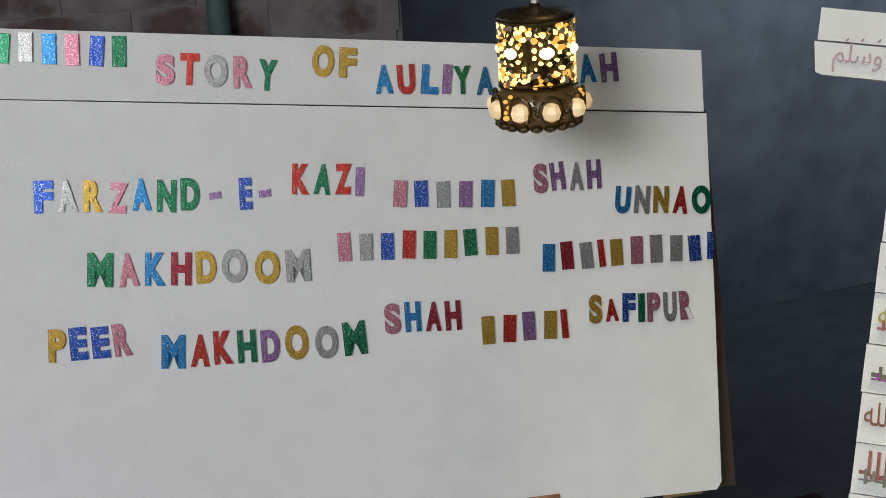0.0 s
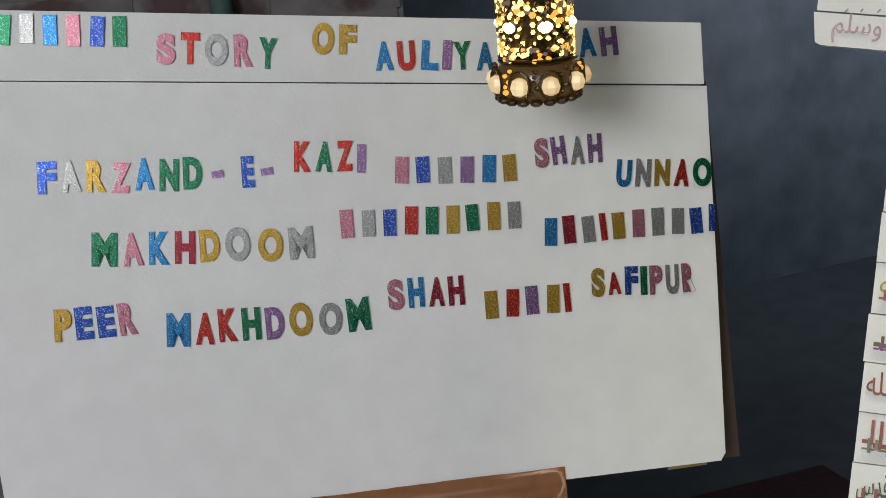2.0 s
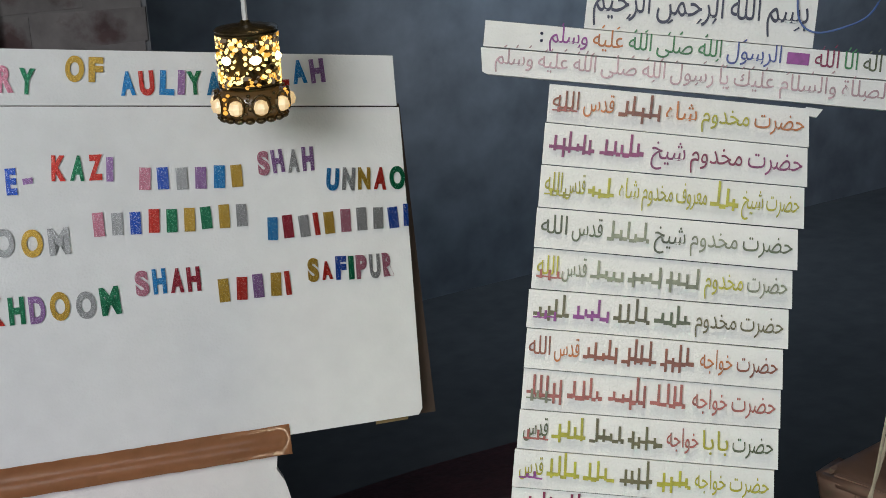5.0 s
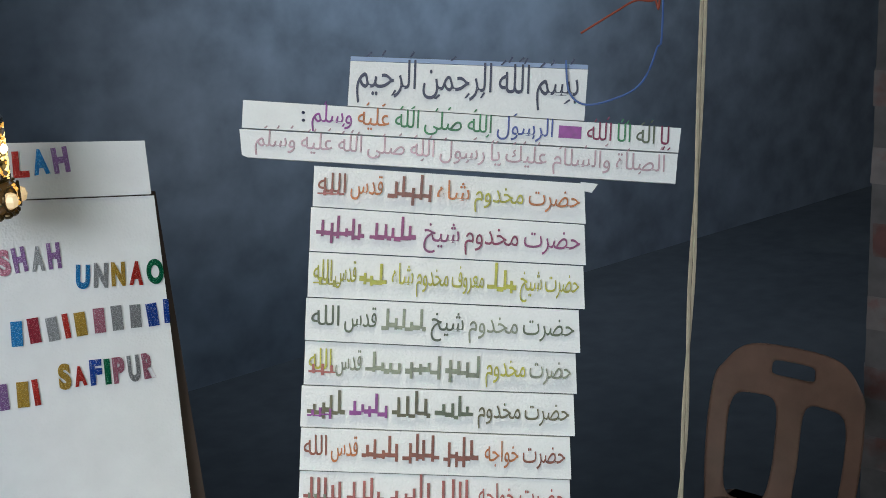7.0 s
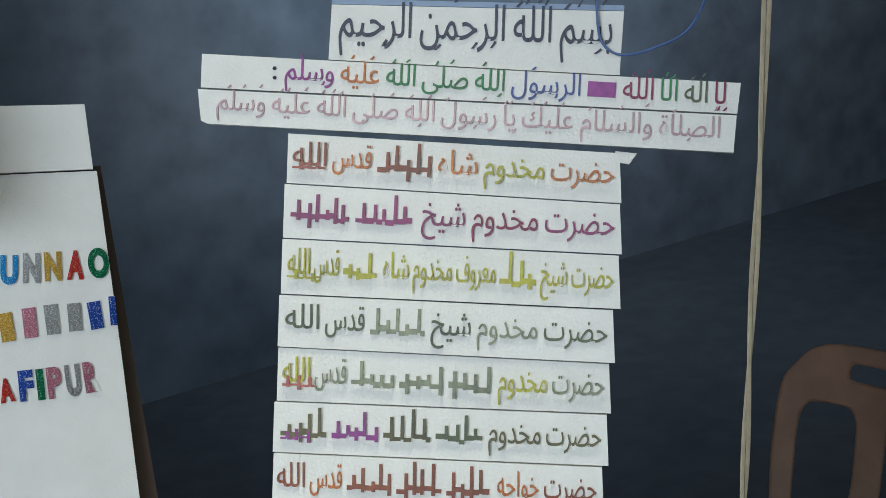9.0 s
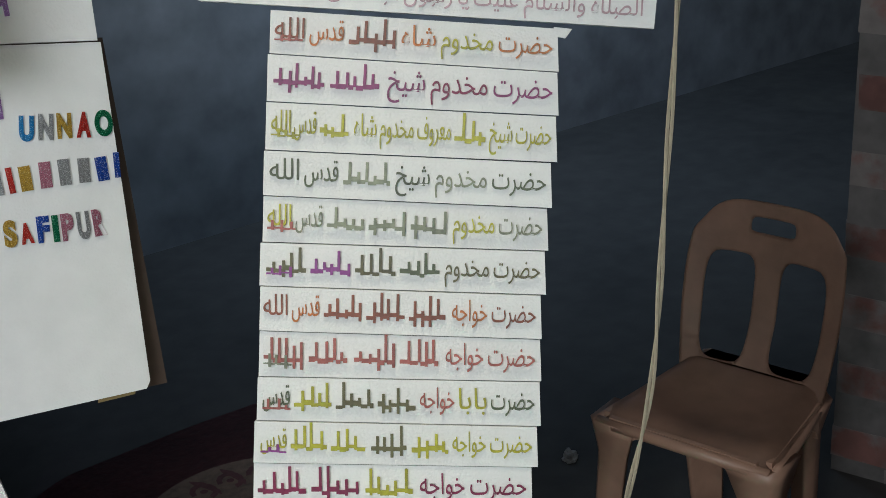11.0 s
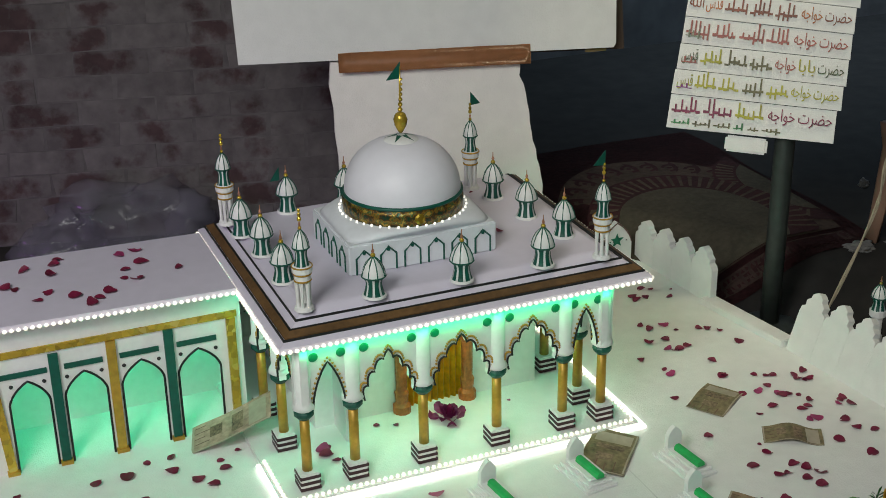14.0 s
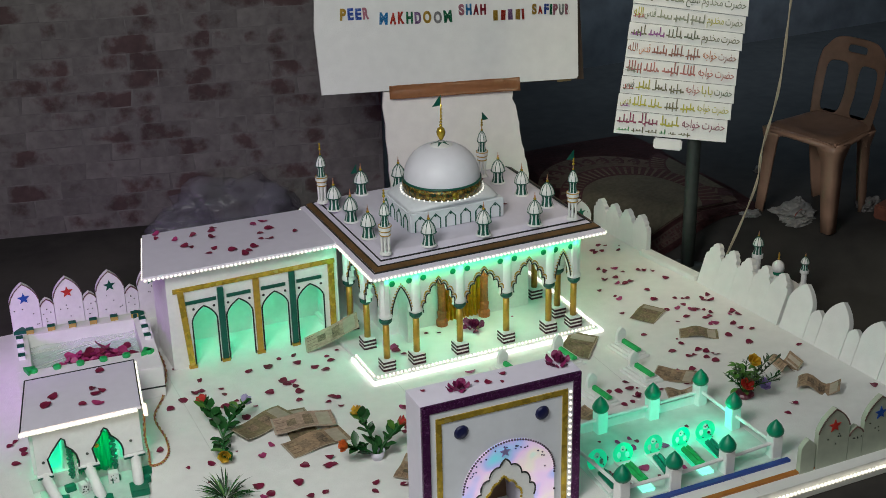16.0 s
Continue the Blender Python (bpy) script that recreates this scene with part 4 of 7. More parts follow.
part("outer_frame", frame_plate(-GW + 0.002, GW - 0.002, 0, GH - 0.002, 0.034, -0.012, 0), PURPLE_FOIL, gate, "purple foil frame")
panel = [(-GW + 0.037, 0), (-GW + 0.037, GH - 0.038), (GW - 0.037, GH - 0.038), (GW - 0.037, 0), (0.087, 0)] + [(x, z) for x, z in hole[::-1]] + [(-0.087, 0)]
part("panel", prism(bmesh.new(), panel, -0.006, -0.001), GREY_PANEL, gate, "grey satin panel")
part("inner_frame", frame_plate(-GW + 0.062, GW - 0.062, 0, GH - 0.068, 0.024, -0.011, -0.006), GOLD_FOIL, gate, "gold foil inner frame")
part("gate_light_string", beads((GW - 0.05, -0.012, 0.02), (GW - 0.05, -0.012, GH - 0.07), 0.027, 0.007), LED, gate, "upright row of white bulbs")
for x in (-0.185, 0.175):
    put(part("button", lathe(bmesh.new(), [(0.028, 0), (0.032, 0.006), (0.024, 0.013), (0.008, 0.016)], 18), NAVY, gate, "dark blue glitter button"), x, -0.006, 0.462, 90)
outer = [(0.025 + px_, pz_) for px_, pz_ in [(-0.207, 0.0)] + [(-0.207 * math.cos(t) * (1 - 0.03 * math.sin(2 * t)), 0.17 + 0.2 * math.sin(t)) for t in [math.pi * i / 26 for i in range(27)]] + [(0.207, 0.0)]]
middle = cusped(-0.135, 0.15, 0.1, 0.29, 7, 0.014)
ring_pts = outer + [(0.15, 0)] + middle[::-1] + [(-0.135, 0)]
# the film is no lamp; its glow is set in the material
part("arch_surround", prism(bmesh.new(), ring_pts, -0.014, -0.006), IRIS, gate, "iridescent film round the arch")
part("inner_surround", prism(bmesh.new(), [(-0.134, 0)] + [(x, z - 0.001) for x, z in middle] + [(0.149, 0), (0.086, 0)] + hole[::-1] + [(-0.086, 0)], -0.012, -0.006), WHITE, gate, "white scalloped inner border")
bm = bmesh.new()
for a, b in zip(outer, outer[1:]):
    for k in range(2):
        dot(bm, a[0] + (b[0] - a[0]) * k / 2, -0.014, a[1] + (b[1] - a[1]) * k / 2, 0.0052, n=6)
part("surround_beads", bm, mat("dark_beads", (0.05, 0.03, 0.05), 0.4), gate)
part("cusp_line", tube(bmesh.new(), [(x, -0.015, z) for x, z in middle], 0.0036, 5), BLACK, gate)
bm = bmesh.new()
for x, z in hole[::2]:
    dot(bm, x, -0.014, z + 0.002, 0.006, n=6)
part("cusp_beads", bm, GOLD_FOIL, gate)
part("star", star(bmesh.new(), 0.005, 0.325, 0.026, -0.02, -0.016), mat("lilac_star", (0.35, 0.3, 0.6), 0.3, 0.4), gate)
bm = bmesh.new()
for i in range(26):
    t = random.uniform(0.15, 2.99)
    r = random.uniform(0.165, 0.195)
    dot(bm, 0.025 + r * math.cos(t), -0.014, 0.165 + 0.95 * r * math.sin(t), 0.0042, n=6)
part("painted_dots", bm, NAVY, gate)
part("inner_back", boxed(-0.13, 0.13, GD - 0.012, GD - 0.004, 0, 0.28), mat("brown_card", (0.2, 0.11, 0.06), 0.7, var=0.3), gate)

# ---- the gatehouse ----
gh = thing("gatehouse_model", (-1.5035, -0.0725, G), "white gatehouse model on leaning pillars with green curtains", "model building")
HH = 0.285
ROOF = [(-0.3, -0.22), (0.2185, -0.2265), (0.2885, 0.2125), (-0.2065, 0.2345)]
HY = -0.205     # the face of the front wall
part("roof", slab(bmesh.new(), ROOF, HH, HH + 0.014), LILAC, gh, "flat lilac card roof")
for (a, b), (c, d) in ((ROOF[1], ROOF[2]), (ROOF[2], ROOF[3]), (ROOF[3], ROOF[0])):
    part("roof_edge", tube(bmesh.new(), [(a, b, HH + 0.0145), ((a + c) / 2, (b + d) / 2, HH + 0.0145), (c, d, HH + 0.0145)], 0.0032, 5), BLACK, gh, "dark painted roof edge")
(ax, ay), (bx, by) = ROOF[0], ROOF[1]
roof_line = [(ax - 0.008, ay - 0.01, HH + 0.002)]
for i in range(1, 30):
    roof_line.append((ax + (bx - 0.02 - ax) * i / 30, ay - 0.01 + (by - ay) * i / 30 + random.uniform(-0.0015, 0.0015), HH + 0.004 + 0.003 * (i % 2)))
part("roof_strip", tube(bmesh.new(), roof_line, 0.0075, 7), LED_STRIP, gh, "bright warm-white strip light on the roof edge")
part("roof_light_beads", beads(roof_line[0], (bx - 0.02, by - 0.014, HH + 0.006), 0.014, 0.0095), LED, gh, "row of small warm bulbs")
part("strip_end", tube(bmesh.new(), [(bx + 0.012, by - 0.03, HH - 0.02), (bx + 0.018, by + 0.02, HH + 0.006)], 0.01, 7), LED_STRIP, gh, "bright loose end of the light strip")
part("roof_light_string", beads((bx + 0.012, by + 0.03, HH + 0.004), (ROOF[2][0] + 0.006, ROOF[2][1], HH + 0.004), 0.02, 0.0065), LED, gh)


def house_arch(a, b, c, foot, top):
    """A low shouldered arch of the gatehouse: straight jambs, a curved shoulder and a point at c."""
    left = [(a + 0.006, foot), (a, foot + 0.035), (a - 0.006, foot + 0.07), (a + 0.016, foot + 0.102), (a + 0.038, foot + 0.13), (c - 0.012, top - 0.014)]
    right = [(b - 0.002, foot), (b, foot + 0.03), (b - 0.006, foot + 0.06), (b - 0.022, foot + 0.09), (b - 0.046, foot + 0.115), (c + 0.014, top - 0.012)]
    return left + [(c, top)] + right[::-1]


HOUSE_ARCHES = (house_arch(-0.005, 0.121, 0.05, 0.062, 0.222), house_arch(-0.198, -0.074, -0.136, 0.06, 0.219))
pts = [(-0.254, HH), (0.208, HH), (0.208, 0.064)]
for outline in HOUSE_ARCHES:
    pts += outline[::-1]
pts += [(-0.254, 0.06)]
part("front_wall", prism(bmesh.new(), pts, HY, HY + 0.012), WHITE, gh)
for outline in HOUSE_ARCHES:
    part("arch_outline", tube(bmesh.new(), [(x, HY - 0.002, z) for x, z in outline], 0.004, 5), BLACK, gh)
for a, b in ((-0.258, -0.19), (-0.082, 0.012), (0.118, 0.212)):
    part("pillar_head", boxed(a, b, HY - 0.016, HY + 0.03, 0.047, 0.06, 0.002), WHITE, gh)
    part("wall_foot_line", boxed(a, b, HY - 0.0185, HY - 0.0165, 0.047, 0.056), DARK_GREEN, gh)
STUD = mat("dark_studs", (0.08, 0.09, 0.08), 0.3, 0.5)
for x, z in ((-0.2235, 0.12), (-0.0345, 0.114), (0.1585, 0.127)):
    part("stud", dot(bmesh.new(), x, HY - 0.002, z, 0.0072), STUD, gh)
FOOT = F - G + 0.019
for (x, z), (u, v) in (((-0.225, 0.047), (-0.18, -0.37)), ((-0.036, 0.047), (-0.012, -0.37)), ((0.17, 0.047), (0.15, -0.335))):
    part("pillar", tube(bmesh.new(), [(x, HY + 0.008, z), ((x + u) / 2, (HY + v) / 2, (z + FOOT) / 2), (u, v, FOOT)], 0.024, 12), WHITE, gh, "leaning white paper pillar", True)
    foot = part("foot_block", boxed(-0.04, 0.04, -0.04, 0.04, 0, 0.032, 0.003), GREEN, gh)
    put(foot, u, v, FOOT, 0, 0, -6)
for (a, b), (c, d) in ((ROOF[0], ROOF[3]), (ROOF[1], ROOF[2])):
    s_ = 0.016 if a < 0 else -0.016
    a, b, c, d = a + 2 * s_, b + 0.032, c + 2 * s_, d - 0.01
    part("side_wall", slab(bmesh.new(), [(a, b), (a + s_, b), (c + s_, d), (c, d)], 0.06, HH), WHITE, gh)
part("back_wall", slab(bmesh.new(), [(-0.175, 0.21), (0.24, 0.19), (0.24, 0.205), (-0.175, 0.225)], 0, HH), WHITE, gh)
part("porch_floor", slab(bmesh.new(), [(-0.25, -0.47), (0.155, -0.47), (0.246, -0.135), (-0.25, -0.135)], F - G + 0.013, F - G + 0.018), mat("pale_green_floor_card", (0.55, 0.72, 0.64), 0.5, var=0.15, scale=30), gh)
part("inner_floor", slab(bmesh.new(), [(-0.25, -0.124), (0.225, -0.124), (0.26, 0.18), (-0.2, 0.2)], 0.001, 0.005), WHITE, gh)
for x, y, z, a in ((-0.124, -0.19, FOOT, 10), (-0.165, -0.27, FOOT, -15), (0.215, -0.2, FOOT, 0), (0.19, -0.27, FOOT, 8), (0.07, -0.2, FOOT, 20)):
    put(part("green_block", boxed(-0.022, 0.022, -0.015, 0.015, 0, 0.03, 0.002), GREEN, gh), x, y, z, 0, 0, a)
part("inner_pillar", lathe(bmesh.new(), [(0.02, 0.002), (0.018, 0.14), (0.02, HH)], 12, -0.115, -0.09), WHITE, gh)


def drape(x0, x1, y, z0, z1, n=22):
    """A hanging satin panel with soft folds and a ragged hem and top."""
    bm = bmesh.new()
    rows = []
    for j in range(8):
        f = j / 7
        rows.append([bm.verts.new((x0 + (x1 - x0) * (i / n) + 0.004 * math.sin(5 * f + i), y + 0.008 * math.sin(i * 1.35 + 1.5 * f) * (1.1 - 0.5 * f),
                                   z0 + (z1 - z0) * f + (random.uniform(-0.012, 0.012) if j in (0, 7) else 0))) for i in range(n + 1)])
    for p, q in zip(rows, rows[1:]):
        for i in range(n):
            bm.faces.new((p[i], p[i + 1], q[i + 1], q[i]))
    bmesh.ops.solidify(bm, geom=bm.faces[:], thickness=0.0015)
    return bm


for x0, x1, z0, z1 in ((-0.002, 0.085, -0.015, 0.175), (-0.105, -0.05, -0.01, 0.13)):
    part("curtain", drape(x0, x1, HY + 0.05, z0, z1), CURTAIN_GREEN, gh, "ragged bright green satin curtain", True)
    bm = bmesh.new()
    edge = x1 if x0 > -0.05 else x0
    for i in range(22):
        dot(bm, edge + 0.007 * math.sin(i * 2.3), HY + 0.04 + 0.003 * math.sin(i), z0 + (z1 - z0 + 0.015) * i / 21, 0.0095, n=6)
    part("ruffle", bm, GREEN, gh, "dark green ruffled edge")
    bm = bmesh.new()
    for i in range(20):
        ring = [(edge + 0.021 + 0.006 * math.cos(6.2832 * k / 8), HY + 0.042, z0 - 0.01 + (z1 - z0) * i / 22 + 0.006 * math.sin(6.2832 * k / 8)) for k in range(9)]
        tube(bm, ring, 0.0011, 4)
    part("lace", bm, WHITE, gh, "white lace edging")
for x, y, w, a in ((-0.03, -0.19, 0.05, 8), (0.065, -0.18, 0.045, -6), (-0.075, -0.21, 0.03, 14)):
    carton = put(part("printed_box", boxed(-w / 2, w / 2, -0.02, 0.02, 0, 0.05, 0.002), WHITE, gh, "small white box with dark marks"), x, y - 0.02, FOOT, 0, 0, a)
    bm = bmesh.new()
    for i in range(9):
        dot(bm, random.uniform(-0.4, 0.4) * w, -0.0205, random.uniform(0.008, 0.044), random.uniform(0.002, 0.0042), n=5)
    part("marks", bm, BLACK, carton)
part("gold_bead", dot(bmesh.new(), 0.012, HY + 0.02, 0.13, 0.011), YELLOW, gh)

# ---- the water tank ----
tank = thing("tank_model", (-1.355, 0.625, G), "white ablution tank model with petals and rim blocks", "model tank", turn=-6)
TW, TD, TH = 0.335, 0.325, 0.165
for x0, x1, y0, y1 in ((-TW, TW, -TD, -TD + 0.19), (-TW, TW, TD - 0.08, TD), (-TW, -TW + 0.07, -TD + 0.19, TD - 0.08), (TW - 0.07, TW, -TD + 0.19, TD - 0.08)):
    part("tank_wall", boxed(x0, x1, y0, y1, 0, TH, 0.003), FOAM, tank)
part("tank_floor", boxed(-TW + 0.07, TW - 0.07, -TD + 0.19, TD - 0.08, 0, 0.06), mat("pale_green_card", (0.5, 0.66, 0.6), 0.4, var=0.1, scale=20), tank)
bm = bmesh.new()
vs = [[bm.verts.new((-TW + 0.075 + 0.52 * i / 12, -TD + 0.195 + 0.375 * j / 10, 0.1 + random.uniform(-0.005, 0.005))) for i in range(13)] for j in range(11)]
for j in range(10):
    for i in range(12):
        bm.faces.new((vs[j][i], vs[j][i + 1], vs[j + 1][i + 1], vs[j + 1][i]))
film = bpy.data.materials.new("clear_film")
film.use_nodes = True
_, _, fb = nodes_of(film)
fb.inputs["Base Color"].default_value = (0.9, 0.95, 0.95, 1)
fb.inputs["Roughness"].default_value = 0.08
fb.inputs["Alpha"].default_value = 0.3
part("water_film", bm, film, tank, "clear plastic film as water")
# raised white streaks drawn in place of the highlights along the film
for x0, x1, y, h in ((-0.14, 0.06, 0.14, 0.012), (0.0, 0.2, 0.17, 0.01), (-0.22, -0.05, 0.04, 0.01)):
    part("film_crease", tube(bmesh.new(), curve([(x0, y - 0.03, 0.104), ((x0 + x1) / 2, y, 0.104 + h * 0.5), (x1, y + 0.035, 0.104)], 6), 0.0022, 5), WHITE, tank)
for i in range(6):
    b1 = part("rim_block", boxed(-0.018, 0.018, -0.012, 0.012, 0, 0.022), mat("ochre_card", (0.45, 0.33, 0.08), 0.6) if i == 0 else OCHRE, tank)
    if i == 0:
        OCHRE = b1.data.materials[0]
    put(b1, -0.25 + 0.105 * i, TD - 0.05, TH)
    part("block_top", boxed(-0.019, 0.019, -0.013, 0.013, 0.0222, 0.028), DARK_GREEN, b1)
    put(part("rim_block", lathe(bmesh.new(), [(0.019, 0), (0.019, 0.016), (0.012, 0.02)], 10), BRIGHT_GREEN, tank, "bright green rim block"), -0.26 + 0.11 * i, -TD + 0.165, TH)
for i in range(3):
    for s in (-1, 1):
        b1 = put(part("rim_block", boxed(-0.016, 0.016, -0.014, 0.014, 0, 0.02), WHITE, tank), s * (TW - 0.03), 0.0 + 0.1 * i, TH)
        part("block_top", boxed(-0.017, 0.017, -0.015, 0.015, 0.0202, 0.026), DARK_GREEN, b1)
for x, y, a in ((-TW + 0.04, TD - 0.03, 0), (TW - 0.05, TD - 0.04, 30), (-TW + 0.05, -TD + 0.17, 60), (TW - 0.06, -TD + 0.17, 20)):
    put(part("rim_corner", slab(bmesh.new(), [(-0.035, -0.02), (0.035, -0.02), (0.01, 0.03)], 0, 0.02), BRIGHT_GREEN if y < 0 else DARK_GREEN, tank), x, y, TH, 0, 0, a)
for x in (0.04, 0.17):
    low = put(part("low_block", lathe(bmesh.new(), [(0.024, 0), (0.024, 0.03)], 12), BRIGHT_GREEN, tank, "bright green round block"), x, -TD - 0.026, 0.0)
    part("block_top", lathe(bmesh.new(), [(0.0235, 0.0305), (0.0235, 0.036), (0.012, 0.038)], 12), OCHRE, low)
part("wall_line", boxed(-TW, TW + 0.002, -TD - 0.003, -TD, 0.055, 0.062), BLACK, tank)

# ---- the grave enclosure ----
enc = thing("grave_enclosure_model", (0, 0, G), "small fenced grave court with green-capped posts", "model fence")
part("court_floor", boxed(0.42, 1.25, -1.52, -0.94, 0, 0.006), mat("pale_green_court_card", (0.58, 0.68, 0.63), 0.55, var=0.15, scale=30), enc)
POSTS = [(0.65, -0.97), (0.93, -0.97), (1.2, -0.96), (1.21, -1.21), (1.23, -1.49), (0.97, -1.5), (0.69, -1.51), (0.44, -1.5), (0.42, -0.98)]
post_me = mesh_of("post", boxed(-0.026, 0.026, -0.026, 0.026, 0, 0.115, 0.003), WHITE)
pcap_me = mesh_of("post_cap", lathe(bmesh.new(), [(0.03, 0.114), (0.039, 0.128), (0.038, 0.14), (0.026, 0.163), (0.011, 0.18), (0.002, 0.19)], 12), CAP_GREEN)
for p in pcap_me.polygons:
    p.use_smooth = True
# same post again, for the three that carry the green glow in their material
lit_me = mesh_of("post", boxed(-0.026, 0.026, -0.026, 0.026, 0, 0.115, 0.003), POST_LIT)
for i, (x, y) in enumerate(POSTS):
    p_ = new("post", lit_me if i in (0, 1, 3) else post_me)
    p_.parent = enc
    put(p_, x, y, 0, 0, 0, random.uniform(-6, 6))
    o = new("post_cap", pcap_me)
    o.parent = p_
for a, b in ((0, 1), (1, 2), (2, 3), (3, 4), (4, 5), (5, 6), (6, 7), (8, 0), (7, 8)):
    a, b = POSTS[a], POSTS[b]
    part("rail", tube(bmesh.new(), [(a[0], a[1], 0.075), (b[0], b[1], 0.07)], 0.009, 8), WHITE, enc)
part("low_wall", boxed(0.42, 1.2, -0.955, -0.935, 0, 0.05), WHITE, enc)
COURT_LED = mat("cyan_lit_card", (0.6, 0.95, 0.85), 0.4, emit=1.1, emit_colour=(0.25, 1.0, 0.75), bump=0)


def disc_stone(r, thick):
    """An upright disc pierced by a heart and two leaf shapes, on its edge at the origin."""
    bm = bmesh.new()
    holes = ((0.0, 0.4, 0.26, 0.27), (-0.4, -0.15, 0.19, 0.3), (0.42, -0.18, 0.19, 0.28))
    n = 26
    grid = {}
    for i in range(n + 1):
        for j in range(n + 1):
            u, v = -1 + 2 * i / n, -1 + 2 * j / n
            d = max(abs(u), abs(v))
            q = math.hypot(u, v)
            k = d / q if q else 0
            grid[i, j] = (u * k, v * k)
    verts = {}

    def vert(key):
        if key not in verts:
            u, v = grid[key]
            verts[key] = bm.verts.new((r * u, 0, r * (1 + 1.08 * v)))
        return verts[key]

    for i in range(n):
        for j in range(n):
            u, v = grid[i, j][0] / 2 + grid[i + 1, j + 1][0] / 2, grid[i, j][1] / 2 + grid[i + 1, j + 1][1] / 2
            if any(((u - a) / w) ** 2 + ((v - b) / h) ** 2 < 1 for a, b, w, h in holes):
                continue
            bm.faces.new([vert(k) for k in ((i, j), (i + 1, j), (i + 1, j + 1), (i, j + 1))])
    bmesh.ops.solidify(bm, geom=bm.faces[:], thickness=thick)
    return bm


for i, x in enumerate((0.47, 0.6, 0.755, 0.9, 1.03)):
    g = thing("grave_model", (x, -1.26, G + 0.006), "green-lit pierced round headstone and green grave slab", "model grave", "graves in the fenced court", turn=-4)
    put(part("headstone", disc_stone(0.048, 0.011), GREEN_GLOW, g, "green pierced disc headstone, its green light set in the material"), 0, 0.008, 0.004, random.uniform(-10, 2), 0, random.uniform(-6, 6))
    bm = bmesh.new()
    for dx, dz in ((-0.02, 0.03), (0.02, 0.036), (0.006, 0.078), (-0.012, 0.084)):
        dot(bm, dx, -0.008, dz, 0.0032, n=5)
    part("headstone_marks", bm, BLACK, g)
    bm = prism(bmesh.new(), [(-0.02, 0.012), (-0.024, 0.026), (-0.009, 0.036), (0, 0.03), (0.009, 0.04), (0.025, 0.026), (0.02, 0.012)], -0.16, -0.035)
    put(part("grave_slab", bm, BRIGHT_GREEN if i % 2 else GREEN, g), 0, 0, 0, random.uniform(-4, 4), 0, random.uniform(-7, 7))
    # the last two bases get the green glow in their material as well
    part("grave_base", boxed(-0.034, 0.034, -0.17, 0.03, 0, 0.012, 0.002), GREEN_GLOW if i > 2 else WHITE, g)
    if i in (1, 3):
        part("lit_card", boxed(-0.03, 0.03, -0.23, -0.172, 0, 0.014, 0.002), COURT_LED, g, "small cyan-lit card")
for i, (x, y) in enumerate(((0.53, -0.27), (0.85, -0.26), (1.18, -0.33), (1.1, -0.58), (0.8, -0.68))):
    g = thing("grave_model", (x, y, G), "small white grave with pointed headstone and green bar", "model grave", "white graves in the court", turn=6)
    for k in range(3):
        part("grave_step", boxed(-0.06 + 0.013 * k, 0.06 - 0.013 * k, -0.125 + 0.014 * k, 0.075 - 0.014 * k, 0.013 * k, 0.013 * (k + 1), 0.003), WHITE, g)
    part("headstone", prism(bmesh.new(), pointed(-0.028, 0.028, 0.036, 0.08, 0.115, 6), 0.03, 0.048), WHITE, g)
    part("green_bar", prism(bmesh.new(), [(-0.014, 0.039), (-0.013, 0.052), (-0.006, 0.058), (0.006, 0.058), (0.013, 0.052), (0.014, 0.039)], -0.11, 0.015), BRIGHT_GREEN, g)

# ---- flowers ----


def leaf(bm, p, d, ln, w, droop=0.3):
    p, d = Vector(p), Vector(d).normalized()
    s = d.cross(Vector((0, 0, 1)))
    s = (s if s.length > 0.1 else Vector((1, 0, 0))).normalized() * w
    dip = Vector((0, 0, w * 0.35))
    rows = []
    for f, k in ((0.22, 0.72), (0.5, 1.0), (0.76, 0.62)):
        c = p + d * ln * f + Vector((0, 0, 0.004 - ln * droop * f * f))
        rows.append([bm.verts.new(q) for q in (c + s * k, c - dip * k, c - s * k)])
    root, tip = bm.verts.new(p), bm.verts.new(p + d * ln - Vector((0, 0, ln * droop)))
    for i in (0, 1):
        bm.faces.new((root, rows[0][i], rows[0][i + 1]))
        bm.faces.new((tip, rows[2][i + 1], rows[2][i]))
        for a, b in zip(rows, rows[1:]):
            bm.faces.new((a[i], b[i], b[i + 1], a[i + 1]))


def bud(bm, c, r, d):
    """A half-open rose: two whorls of cupped petals round the direction d."""
    c, d = Vector(c), Vector(d).normalized()
    u = d.cross(Vector((0.31, 0.2, 1))).normalized()
    w = d.cross(u)
    for ring, (open_, high) in enumerate(((0.45, 1.5), (0.75, 1.35), (1.05, 0.95))):
        k = 4 + ring
        for i in range(k):
            t = 6.2832 * i / k + 0.7 * ring + random.uniform(-0.2, 0.2)

            def at(a, out, up):
                return bm.verts.new(c + r * (out * (math.cos(a) * u + math.sin(a) * w) + up * d))
            h = high * random.uniform(0.85, 1.1)
            v0, v1, v2 = at(t, 0.12, -0.2), at(t - 0.62, 0.8 * open_, 0.35 * h), at(t + 0.62, 0.8 * open_, 0.35 * h)
            v3, v4, v5 = at(t - 0.5, open_, 0.85 * h), at(t + 0.5, open_, 0.85 * h), at(t, 1.12 * open_, h)
            bm.faces.new((v0, v1, v2))
            bm.faces.new((v1, v3, v4, v2))
            bm.faces.new((v3, v5, v4))


